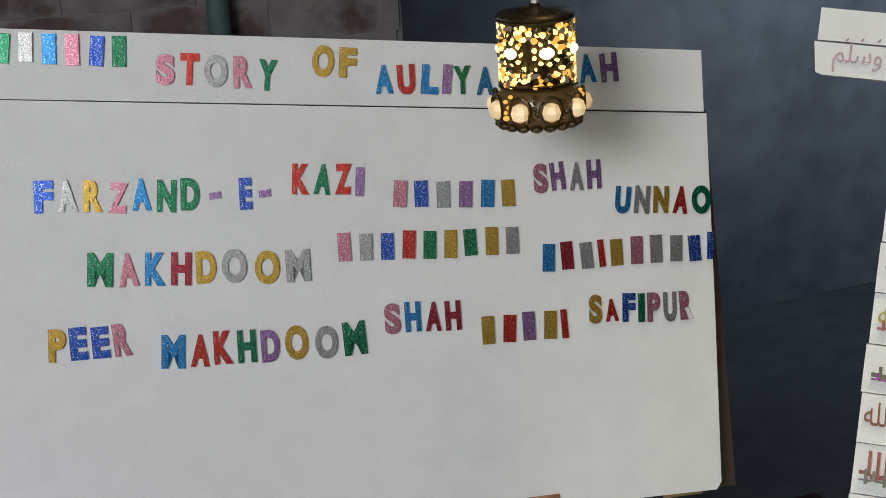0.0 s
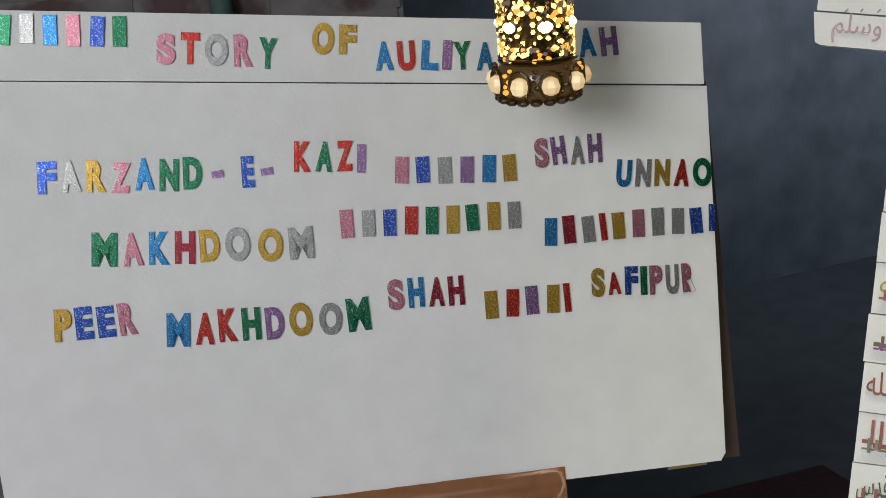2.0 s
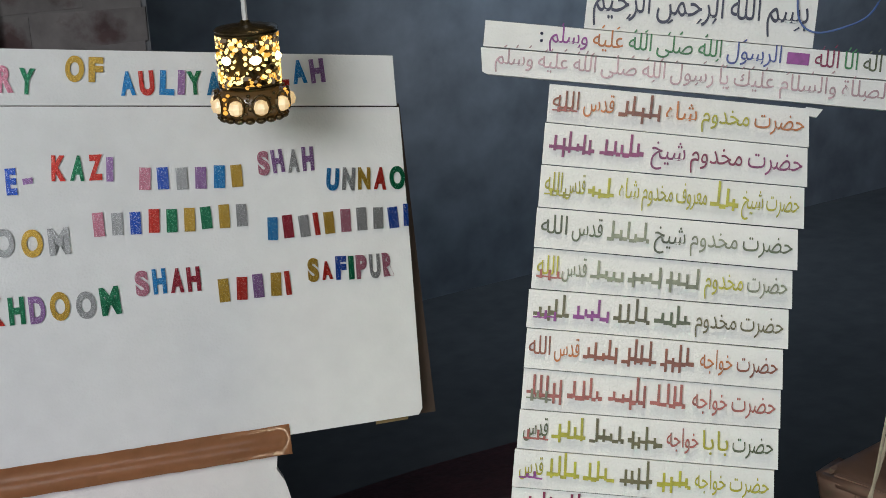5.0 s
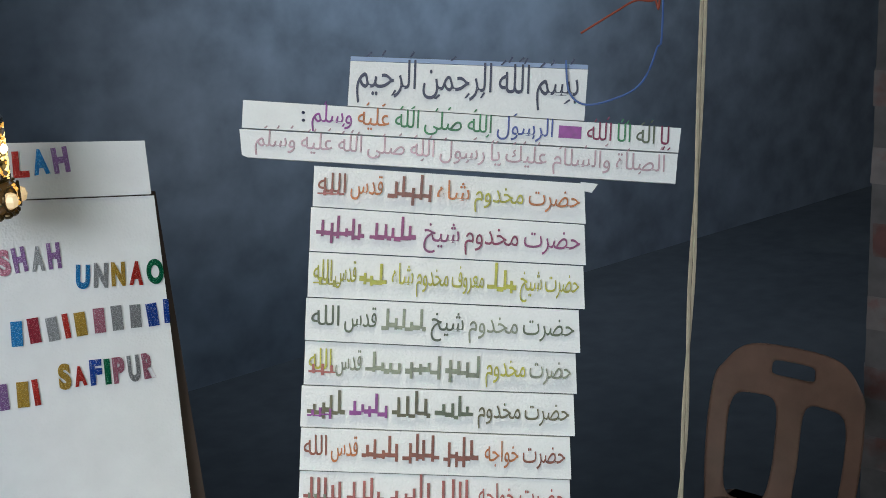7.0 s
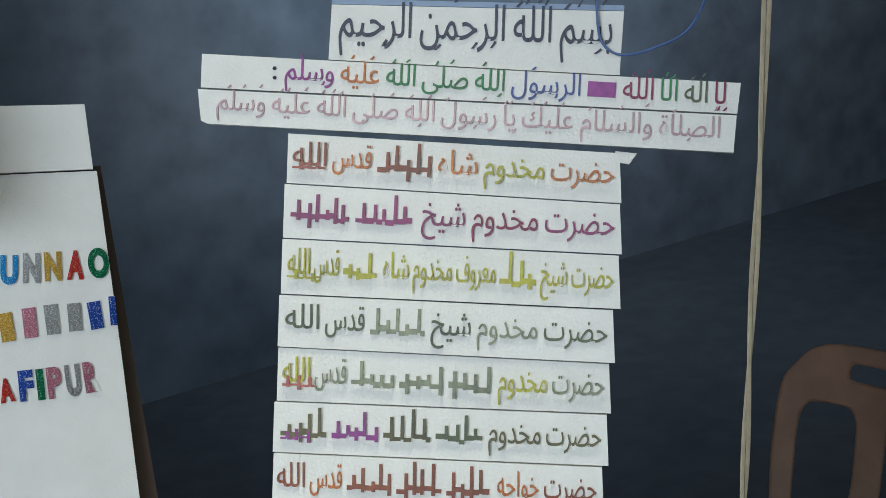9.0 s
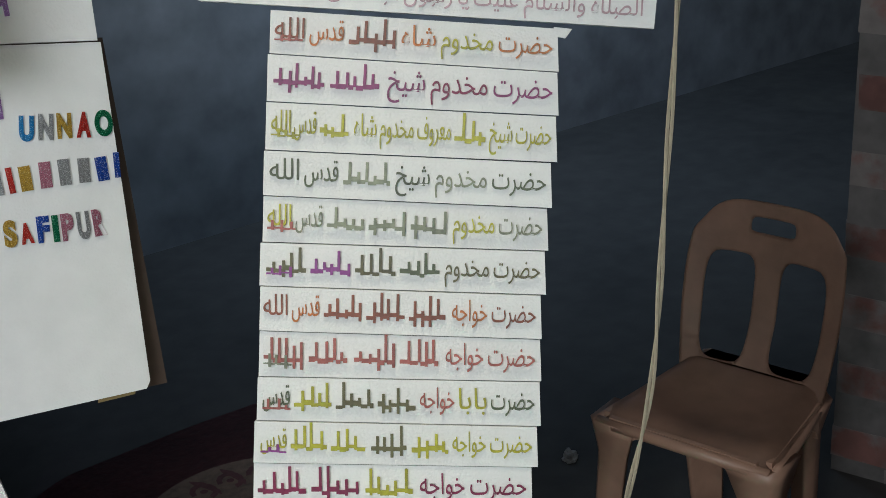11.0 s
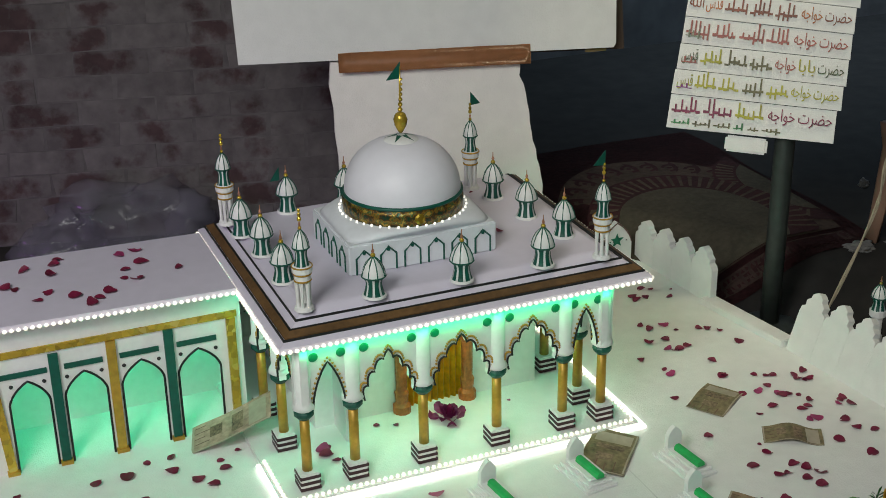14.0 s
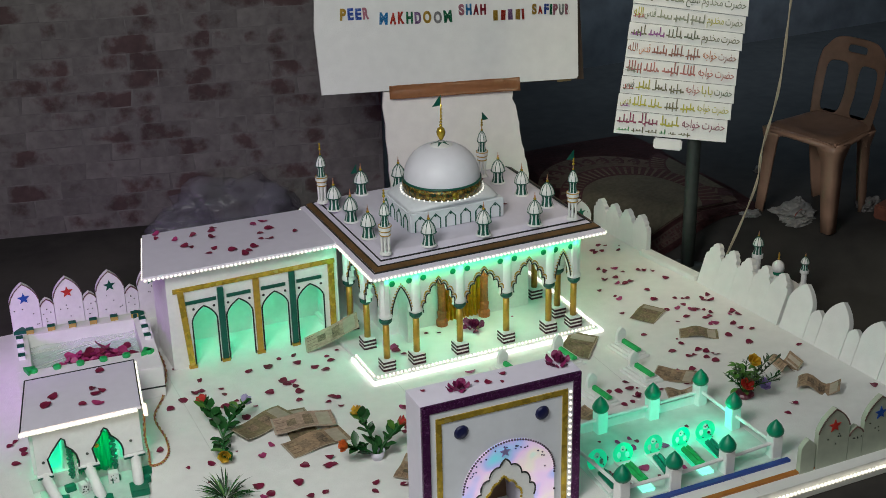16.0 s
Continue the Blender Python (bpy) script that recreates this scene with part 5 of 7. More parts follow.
def rose_twig(name, place, label, tips, turn=0):
    """An artificial rose plant: thick stems, overlapping oval leaves up each stem and a bud at each tip."""
    pl = thing(name, place, label, "artificial plant", turn=turn)
    stem, dark, young = bmesh.new(), bmesh.new(), bmesh.new()
    for (x, y, z), m_ in tips:
        line = curve([(0, 0, 0.0), (x * 0.3, y * 0.3, z * 0.5), (x * 0.75, y * 0.75, z * 0.85), (x, y, z)], 6)
        tube(stem, line, 0.0065, 6)
        out = (line[-1] - line[-4]).normalized()
        for k in range(11):
            f = 0.2 + 0.64 * k / 10
            p = line[min(len(line) - 1, int(f * (len(line) - 1)))]
            a = 2.4 * k + random.uniform(-0.4, 0.4)
            side = Vector((math.cos(a), math.sin(a), random.uniform(0.1, 0.8)))
            leaf(young if f > 0.7 and k % 2 else dark, p, side + out * 0.9, random.uniform(0.06, 0.085), random.uniform(0.019, 0.027), random.uniform(-0.1, 0.35))
        for k in range(3):
            leaf(young, line[-1], out + 0.7 * Vector((math.cos(2.1 * k), math.sin(2.1 * k), 0.2)), 0.045, 0.009, 0.05)
        bm = bmesh.new()
        bud(bm, line[-1] + out * 0.012, 0.027, out)
        part("bud", bm, m_, pl)
    part("stem", stem, LEAF, pl)
    part("foliage", dark, LEAF, pl, "", True)
    part("young_foliage", young, LEAF_LIGHT, pl, "yellow-green young leaves", True)
    return pl


rose_twig("rose_plant", (-0.92, -0.23, G), "artificial rose plant with red and yellow buds, lying over", [((-0.03, 0.17, 0.1), RED), ((0.13, 0.1, 0.09), mat("lilac_petal", (0.42, 0.36, 0.6), 0.5)), ((-0.05, -0.2, 0.04), YELLOW)])
twig = rose_twig("rose_plant", (-0.35, -0.72, G), "artificial plant with yellow bud and red buds in a cup", [((-0.05, 0.07, 0.2), YELLOW), ((0.12, 0.03, 0.12), RED), ((-0.13, 0.0, 0.1), mat("orange_petal", (0.6, 0.12, 0.02), 0.5))])
part("cup", lathe(bmesh.new(), [(0.022, 0), (0.03, 0.02), (0.036, 0.045), (0.033, 0.045), (0.026, 0.02)], 16), LILAC, twig, "small white cup", True)
pot = thing("flower_pot", (1.43, -1.0, G), "small maroon pot with mixed green bouquet", "flower pot")
part("pot", lathe(bmesh.new(), [(0.03, 0), (0.045, 0.012), (0.048, 0.02), (0.04, 0.03)], 14), mat("maroon_plastic", (0.12, 0.01, 0.03), 0.4), pot)
DULL_LEAF = mat("dull_fern", (0.035, 0.075, 0.02), 0.45, var=0.5, scale=40)
for k in range(11):
    a, up, ln = 2.4 * k + random.uniform(-0.4, 0.4), random.uniform(0.9, 3.2), random.uniform(0.15, 0.25)
    d = Vector((math.cos(a), math.sin(a), up)).normalized() * ln
    line = curve([(0, 0, 0.02), d * 0.5, d + Vector((0.3 * d.x, 0.3 * d.y, -0.02))], 7)
    bm = tube(bmesh.new(), line, 0.0026, 5)
    for i in range(46):
        p = line[3 + i * (len(line) - 4) // 46]
        q = random.uniform(0, 6.2832)
        leaf(bm, p, Vector((math.cos(q), math.sin(q), random.uniform(-0.3, 0.9))) + d.normalized() * 0.8, random.uniform(0.022, 0.045), random.uniform(0.0022, 0.004), 0.1)
    part("fern_sprig", bm, (LEAF, DULL_LEAF, DULL_LEAF)[k % 3], pot)
bm = bmesh.new()
for i in range(70):
    a, h, r = random.uniform(0, 6.2832), random.uniform(0.05, 0.17), random.uniform(0.0, 0.05)
    leaf(bm, (r * math.cos(a), r * math.sin(a), h), (math.cos(a), math.sin(a), random.uniform(-0.2, 1.2)), random.uniform(0.03, 0.055), 0.012, 0.2)
part("broad_leaf_cluster", bm, LEAF_LIGHT, pot, "yellow-green broad leaves", True)
for p_, m_ in (((-0.04, -0.06, 0.1), RED), ((0.06, -0.05, 0.07), mat("violet_petal", (0.3, 0.2, 0.5), 0.5)), ((0.01, -0.03, 0.2), YELLOW)):
    bm = bmesh.new()
    bud(bm, p_, 0.03, (p_[0] * 3, -0.6, 0.8))
    part("blossom", bm, m_, pot)
grass = thing("spiky_plant", (-1.05, -0.72, G), "dark spiky artificial grass tuft with pale tips", "artificial plant")
TUFT = (mat("dark_blade", (0.02, 0.045, 0.02), 0.45), LEAF, LEAF_LIGHT)
for k, cnt in ((0, 34), (1, 26), (2, 12)):
    bm = bmesh.new()
    for i in range(cnt):
        a, r = random.uniform(0, 6.2832), random.uniform(0, 0.02)
        leaf(bm, (r * math.cos(a), r * math.sin(a), 0), (math.cos(a), math.sin(a), random.uniform(0.3, 1.5)), random.uniform(0.09, 0.17), random.uniform(0.0028, 0.0048), random.uniform(0.1, 0.5))
    part("blade_tuft", bm, TUFT[k], grass)


DARK_PETAL = mat("dark_rose_petal", (0.2, 0.012, 0.085), 0.5, var=0.45, scale=60)


def rose_head(place, label, r, material, turn=0):
    """A loose rose of upright cupped petals, fallen a little apart."""
    t = thing("rose", place, label, "flower", turn=turn)
    heart = bmesh.new()
    bud(heart, (0, 0, r * 0.25), r * 0.62, (0.15, -0.2, 1))
    part("heart", heart, material, t)
    for i in range(9):
        a = 6.2832 * i / 9 + random.uniform(-0.3, 0.3)
        bm = bmesh.new()
        w, h = r * random.uniform(0.36, 0.5), r * random.uniform(0.75, 1.15)
        c = bm.verts.new((0, 0.1 * r, 0.5 * h))
        rim = [bm.verts.new((w * math.sin(6.2832 * k / 9), 0.32 * r * math.sin(6.2832 * k / 9) ** 2 - 0.15 * r * math.cos(6.2832 * k / 9), h * (0.5 - 0.5 * math.cos(6.2832 * k / 9) * random.uniform(0.85, 1.1)))) for k in range(9)]
        for k in range(9):
            bm.faces.new((c, rim[k], rim[(k + 1) % 9]))
        d = r * random.uniform(0.3, 0.8)
        put(part("petal", bm, material, t), d * math.cos(a), d * math.sin(a), 0.06 * r, random.uniform(-55, -12), 0, math.degrees(a) - 90 + random.uniform(-25, 25))
    return t


rose_head((0.57, 0.2, -0.028), "dark maroon rose lying on the porch floor", 0.048, DARK_PETAL)
rose_head((-0.22, -1.3, G + GH), "dark maroon rose lying on the gate top", 0.034, DARK_PETAL)
rose_head((0.24, -1.29, G + GH), "dark maroon rose lying on the gate top", 0.04, DARK_PETAL, 40)

# scattered petals
petal_meshes = []
for i in range(5):
    bm = bmesh.new()
    w, ln, cup_ = random.uniform(0.016, 0.02), random.uniform(0.021, 0.027), random.uniform(0.007, 0.014)
    c = bm.verts.new((0, 0, 0.001))
    inner, rim = [], []
    for k in range(12):
        t = 6.2832 * k / 12
        r = 1 + 0.1 * math.sin(2 * t + i) + random.uniform(-0.07, 0.07) - (0.2 if k == i + 1 else 0.0) - 0.22 * max(0, -math.sin(t)) ** 6
        lift = 0.25 + 0.75 * abs(math.cos(t + 0.4 * i)) ** 2
        inner.append(bm.verts.new((0.55 * w * math.cos(t), 0.55 * ln * math.sin(t), 0.001 + 0.22 * cup_ * lift)))
        rim.append(bm.verts.new((w * r * math.cos(t), ln * r * math.sin(t), 0.001 + cup_ * lift * random.uniform(0.8, 1.25))))
    for k in range(12):
        q = (k + 1) % 12
        bm.faces.new((c, inner[k], inner[q]))
        bm.faces.new((inner[k], rim[k], rim[q], inner[q]))
    me = mesh_of("petal", bm, PETAL if i < 4 else PETAL_PINK)
    for p in me.polygons:
        p.use_smooth = True
    petal_meshes.append(me)
KEEP_OUT = [(-0.12, 1.2, -0.11, 1.05), (-1.1, -0.03, 0.47, 1.3), (-0.45, 0.34, -1.4, -1.19), (-1.85, -1.2, -0.5, 1.2), (0.4, 1.28, -1.55, -0.92)]


def scatter(n, x0, x1, y0, y1, z, gap=True, group="rose petals strewn on the model"):
    k = 0
    while k < n:
        x, y = random.uniform(x0, x1), random.uniform(y0, y1)
        if gap and any(a < x < b and c < y < d for a, b, c, d in KEEP_OUT):
            continue
        ob = new("rose_petal", random.choice(petal_meshes))
        put(ob, x, y, z, random.uniform(-12, 12), random.uniform(-12, 12), random.uniform(0, 360), random.uniform(0.35, 0.75))
        tagged(ob, "dark red rose petal lying on white polystyrene", "petal", group)
        k += 1


def lay(places, z, few=1.0, group="rose petals strewn on the model"):
    """Single petals at noticed places."""
    for x, y in places:
        ob = new("rose_petal", petal_meshes[4] if random.random() < 0.16 else random.choice(petal_meshes[:4]))
        put(ob, x, y, z, random.uniform(-14, 14), random.uniform(-14, 14), random.uniform(0, 360), random.uniform(0.74, 1.2) * few)
        tagged(ob, "dark red rose petal lying on white polystyrene", "petal", group)


# by the wing, on its roof, on the far court, by the graves
lay([(-0.36, 0.38), (-0.38, 0.29), (-0.21, 0.24), (-0.31, 0.21), (-0.27, 0.16), (-0.62, 0.32), (-0.52, 0.32), (-0.87, 0.34), (-0.92, 0.22), (-0.89, 0.23), (-0.80, 0.21), (-0.80, 0.15), (-1.00, 0.18), (-0.83, 0.03), (-1.07, 0.13), (-0.77, -0.11), (-0.50, 0.15), (-0.49, 0.11), (-0.46, 0.12), (-0.46, 0.07), (-0.46, 0.01), (-0.60, 0.06), (-0.49, -0.07), (-0.34, -0.11), (-0.32, -0.13), (-0.37, -0.15), (-0.33, -0.21), (-0.81, -0.47), (-1.03, -0.43), (-0.74, -0.40), (-0.54, -0.62), (-0.54, -0.68), (-0.57, -0.68), (-0.66, -0.63), (-0.90, -0.70), (-0.90, -0.79), (-0.87, -0.78), (-0.73, -0.75), (-0.65, -0.87), (-0.72, -0.87), (-0.43, -0.90), (-0.46, -0.96), (-0.32, -0.97), (-0.07, -0.36), (-1.21, -0.22), (-0.95, 0.51)], G + 0.001)
lay([(-0.88, 0.96), (-0.89, 0.90), (-0.81, 0.84), (-0.71, 0.85), (-0.79, 0.73), (-0.76, 0.71), (-0.59, 0.90), (-0.61, 0.86), (-0.63, 0.78), (-0.66, 0.64), (-0.70, 0.59), (-0.58, 0.58), (-0.54, 0.50), (-0.51, 0.53), (-0.34, 0.88), (-0.33, 0.87), (-0.39, 0.85), (-0.33, 0.76), (-0.39, 0.72), (-0.41, 0.65), (-0.37, 0.63), (-0.22, 0.66), (-0.47, 0.57)], 0.509)
lay([(1.74, 0.88), (1.77, 0.86), (1.67, 0.83), (1.67, 0.80), (1.71, 0.80), (1.56, 0.58), (1.58, 0.54), (1.65, 0.55), (1.59, 0.44), (1.52, 0.44), (1.56, 0.37), (1.58, 0.35), (1.60, 0.35), (1.64, 0.36), (1.76, 0.47), (1.79, 0.45), (1.84, 0.31), (1.66, 0.22), (1.63, 0.10), (1.42, 0.33), (1.46, 0.19), (1.38, 0.03), (1.74, 0.06), (1.73, -0.03), (1.80, 0.03), (1.68, -0.05), (1.74, -0.09), (1.74, -0.11), (1.77, -0.11), (1.62, -0.04), (1.67, -0.16), (1.87, 0.00), (1.92, 0.01), (1.87, -0.03), (1.90, -0.05), (1.75, -0.22), (1.78, -0.21), (1.81, -0.18), (1.73, -0.29), (1.76, -0.29), (1.91, -0.22), (1.93, -0.21), (1.89, -0.24), (1.93, -0.26), (1.84, -0.34), (1.84, -0.40)], G + 0.001, 0.84)
lay([(1.35, -0.24), (1.74, -0.44), (1.79, -0.55), (1.47, -0.41), (1.38, -0.46), (1.51, -0.50), (1.46, -0.54), (1.43, -0.54), (1.53, -0.54), (1.50, -0.59), (1.56, -0.58), (1.52, -0.64), (1.30, -0.65), (1.30, -0.69), (1.36, -0.67), (1.26, -0.77), (1.00, -0.63), (0.88, -0.67), (0.83, -0.69), (0.92, -0.69), (0.98, -0.69), (0.97, -0.77), (0.99, -0.76), (0.83, -0.76), (0.88, -0.81), (0.90, -0.89), (0.81, -0.88), (0.83, -0.91), (2.00, -0.69), (2.05, -1.19), (1.60, -1.16), (1.52, -1.22), (1.84, -0.88), (0.37, -0.19), (-0.06, -0.37), (-1.82, 0.13), (-1.79, 0.16), (-1.77, 0.07), (-1.77, 0.03), (-1.82, -0.04)], G + 0.001)
# on the gatehouse roof, among the lit graves, on the porch floor
lay([(-1.381, 0.097), (-1.445, -0.059), (-1.414, -0.093), (-1.44, -0.107), (-1.515, -0.175), (-1.452, -0.194), (-1.661, -0.113), (-1.62, -0.049)], G + HH + 0.0155, 1.1)
lay([(0.49, -1.30), (0.51, -1.33), (0.66, -1.33), (0.70, -1.17), (0.54, -1.19), (0.84, -1.21), (0.89, -1.26), (0.82, -1.41), (0.53, -1.41)], G + 0.008)
lay([(0.11, 0.19), (0.11, 0.15), (0.13, 0.10)], -0.027)
scatter(14, -1.15, -0.1, -0.6, 0.4, G + 0.001)
scatter(8, -1.1, 0.3, -1.2, -0.8, G + 0.001)
scatter(14, 1.3, 1.9, -0.5, 0.9, G + 0.001)
scatter(10, 0.62, 1.2, -0.92, -0.6, G + 0.001)
scatter(7, 0.1, 1.1, 0.15, 0.9, 0.569, False)
scatter(12, 0.45, 1.18, -1.48, -1.0, G + 0.008, False)
for i in range(64):
    x = random.gauss(-1.3, 0.1)
    heap = math.exp(-((x + 1.29) / 0.1) ** 2)
    ob = put(new("rose_petal", petal_meshes[4] if i % 4 else petal_meshes[0]), max(-1.56, min(-1.1, x)), 0.545 + 0.1 * random.random() ** 2 - 0.12 * (x + 1.3) * 0.5, G + 0.112 + 0.035 * heap * random.random(), random.uniform(-40, 40), random.uniform(-30, 30), random.uniform(0, 360), random.uniform(1.0, 1.9))
    tagged(ob, "magenta rose petal floating heaped in the tank", "petal", "petals heaped in the tank")
scatter(5, -0.35, 0.2, -1.33, -1.25, G + GH + 0.001, False)
scatter(5, 0.05, 1.0, 0.03, 0.3, -0.027, False)

# ---- banknotes ----


def banknote(place, turn, label, curl=0.012, tilt=0.0, roll=0.0, ln=0.2, wd=0.1, paper=None):
    nt = thing("banknote", place, label, "banknote", "banknotes laid on the model")
    nt.matrix_basis = pose(place[0] * K, place[1] * K, place[2] * K, tilt, roll, turn)

    def surf(x0, x1, y0, y1, lift):
        bm = bmesh.new()
        nx, ny = 9, 4
        top = [[bm.verts.new((x0 + (x1 - x0) * i / nx, y0 + (y1 - y0) * j / ny, 0.003 + lift + curl * (math.sin(7 * (x0 + (x1 - x0) * i / nx) / ln + place[0] * 9) + 1) * 0.5 + 0.3 * curl * (y0 + (y1 - y0) * j / ny) / wd)) for i in range(nx + 1)] for j in range(ny + 1)]
        for j in range(ny):
            for i in range(nx):
                bm.faces.new((top[j][i], top[j][i + 1], top[j + 1][i + 1], top[j + 1][i]))
        return bm

    part("paper", surf(-ln / 2, ln / 2, -wd / 2, wd / 2, 0), paper or NOTE, nt)
    part("pale_panel", surf(ln * 0.22, ln * 0.44, -wd * 0.4, wd * 0.4, 0.0008), NOTE_PALE, nt)
    part("pale_margin", surf(-ln * 0.495, -ln * 0.47, -wd * 0.48, wd * 0.48, 0.0008), NOTE_PALE, nt)
    part("pale_margin", surf(-ln * 0.46, ln * 0.49, -wd * 0.49, -wd * 0.45, 0.0008), NOTE_PALE, nt)
    part("printed_rosette", surf(-ln * 0.27, -ln * 0.12, -wd * 0.16, wd * 0.22, 0.0014), NOTE_MID, nt)
    part("printed_portrait", surf(ln * 0.0, ln * 0.15, -wd * 0.32, wd * 0.3, 0.0016), NOTE_MID, nt)
    for k in range(4):
        part("print_bar", surf(-ln * 0.46, -ln * (0.33 - 0.06 * (k % 2)), wd * (0.34 - 0.2 * k), wd * (0.365 - 0.2 * k), 0.0012), NOTE_PRINT, nt)
    return nt


banknote((1.505, -0.04, G), 35, "worn olive-brown banknote lying flat", 0.008, wd=0.14, paper=NOTE_OLIVE)
banknote((1.61, -0.357, G), -30, "worn brown banknote lying flat, one edge lifted", 0.02, paper=NOTE_OLIVE)
banknote((1.78, -0.86, G), 5, "brown banknote crumpled into a roll", 0.06, ln=0.14)
banknote((1.79, -1.1, G), -42, "brown banknote curled at both ends", 0.045)
banknote((1.25, -0.68, G), -45, "worn brown banknote lying flat", 0.008, wd=0.13)
banknote((0.985, -0.2, G + 0.008), 48, "olive banknote lying against a grave", 0.012, 3, ln=0.255, wd=0.155, paper=NOTE_OLIVE)
banknote((1.17, -0.86, G), -20, "folded brown banknote beside the posts", 0.02, ln=0.15)
banknote((0.68, -0.83, G), -70, "folded brown banknote lying flat", 0.015, ln=0.15)
banknote((-0.25, -0.86, G), 50, "worn brown banknote behind the gate", 0.01)
for x, y, z, a, ln in ((-0.57, -0.28, 0.0, 86, 0.29), (-0.72, -0.22, 0.01, 22, 0.3), (-0.545, -0.465, 0.0, 8, 0.3), (-0.555, -0.315, 0.026, -8, 0.29)):
    banknote((x, y, G + z), a, "worn brown banknote in a loose heap" if z < 0.02 else "pinkish banknote on top of a loose heap", 0.014, ln=ln, wd=0.14, paper=(NOTE_PINK if z > 0.02 else NOTE_OLIVE if a > 20 else NOTE))
banknote((-0.142, 0.396, 0.019), -20.8, "pinkish banknote propped against the porch column", 0.006, 10, -26.5, ln=0.31, wd=0.14, paper=NOTE_PINK)

# ---- light cable on the base ----
cable = thing("light_cable", (0, 0, G), "twisted red and yellow light cable lying loose", "cable")
path = curve([(-0.98, 1.13, 0.02), (-0.985, 0.85, 0.008), (-0.99, 0.55, 0.008), (-1.07, 0.27, 0.008), (-1.16, 0.08, 0.008), (-1.16, -0.13, 0.008), (-1.18, -0.26, 0.008), (-1.23, -0.33, 0.008), (-1.28, -0.33, 0.01), (-1.275, -0.29, 0.05), (-1.285, -0.3, 0.13), (-1.276, -0.295, 0.26)], 22)
for m_, ph in ((WIRE_RED, 0.0), (WIRE_GOLD, math.pi)):
    bm = tube(bmesh.new(), [p + Vector((0.0036 * math.cos(i * 0.8 + ph), 0.0026 * math.sin(i * 0.8 + ph), 0.003 * math.sin(i * 0.8 + ph))) for i, p in enumerate(path)], 0.0034, 5)
    part("wire", bm, m_, cable)
# ---- tape, support sheet and lettered board ----
BX, BY = Vector((0.973, -0.232, -0.009)).normalized(), Vector((0.069, 0.25, 0.966))
BY = (BY - BX * BY.dot(BX)).normalized()
BN = BX.cross(BY)
BOARD_M = Matrix((BX, BN * -1, BY)).transposed().to_4x4()
BOARD_M.translation = Vector((0.219, 1.365, 0.985)) * K
board = thing("lettered_board", (0, 0, 0), "white polystyrene board with glitter letters, propped upright", "notice board")
board.matrix_basis = BOARD_M
# local x along the board, z up the board, -y to the front
part("panel", prism(bmesh.new(), [(-0.006, 0.0), (-0.022, 0.36), (0.024, 0.936), (1.508, 0.789), (1.496, 0.4), (1.481, 0.012), (1.47, -0.004)], 0, 0.03), BOARD_FOAM, board)
part("header_panel", prism(bmesh.new(), [(-0.12, 0.952), (-0.1, 1.09), (1.505, 0.92), (1.501, 0.793)], -0.006, 0.02), BOARD_FOAM, board, "long white header strip")
part("backing_sheet", prism(bmesh.new(), [(0.1, 0.0), (0.12, 0.95), (1.522, 0.8), (1.527, -0.012)], 0.05, 0.062), HARDBOARD, board, "brown hardboard backing sheet")
part("corner_tape", prism(bmesh.new(), [(-0.02, 0.93), (0.0, 1.01), (0.05, 0.985), (0.075, 0.915), (0.045, 0.9)], -0.0085, -0.0065), TAPE, board, "torn brown tape")


def tape_sheet(bm, x0, x1, z0, z1, y):
    n = 30
    a = [bm.verts.new((x0 + (x1 - x0) * i / n, y + random.uniform(-0.0004, 0.0004), z0 + random.uniform(-0.001, 0.001))) for i in range(n + 1)]
    m = [bm.verts.new((x0 + (x1 - x0) * i / n, y + random.uniform(-0.0014, 0.0003), (z0 + z1) / 2)) for i in range(n + 1)]
    b = [bm.verts.new((x0 + (x1 - x0) * i / n, y + random.uniform(-0.0004, 0.0004), z1 + random.uniform(-0.001, 0.001))) for i in range(n + 1)]
    for i in range(n):
        bm.faces.new((a[i], a[i + 1], m[i + 1], m[i]))
        bm.faces.new((m[i], m[i + 1], b[i + 1], b[i]))
    return bm


bm = tape_sheet(bmesh.new(), 0.375, 1.132, -0.05, 0.026, -0.005)
bmesh.ops.solidify(bm, geom=bm.faces[:], thickness=0.002)
part("packing_tape", bm, TAPE, board, "glossy brown packing tape", True)
part("clear_tape", prism(bmesh.new(), [(1.36, -0.018), (1.365, -0.004), (1.45, 0.002), (1.447, -0.017)], 0.031, 0.033), mat("clear_tape_film", (0.3, 0.22, 0.1), 0.2, var=0.3, coat=0.5), board, "end of yellowed clear tape")

sheet = thing("support_sheet", (0, 0, F), "old white polystyrene sheet propping up the board", "polystyrene sheet")
bm = bmesh.new()
left = [(0.648 - 0.065 * z / 1.0 + random.uniform(-0.004, 0.004), z) for z in [0.1 * i for i in range(11)]]
right = [(1.54 - 0.2 * z + random.uniform(-0.008, 0.008), z) for z in [0.04 * i for i in range(27)]]
prism(bm, left + [(0.588, 1.1), (1.33, 1.06)] + right[::-1], 0, 0.035)
put(part("sheet", bm, SHEET_FOAM, sheet), 0, 1.487, 0, 2.5, 0, -13.4)

# ---- glitter letters ----


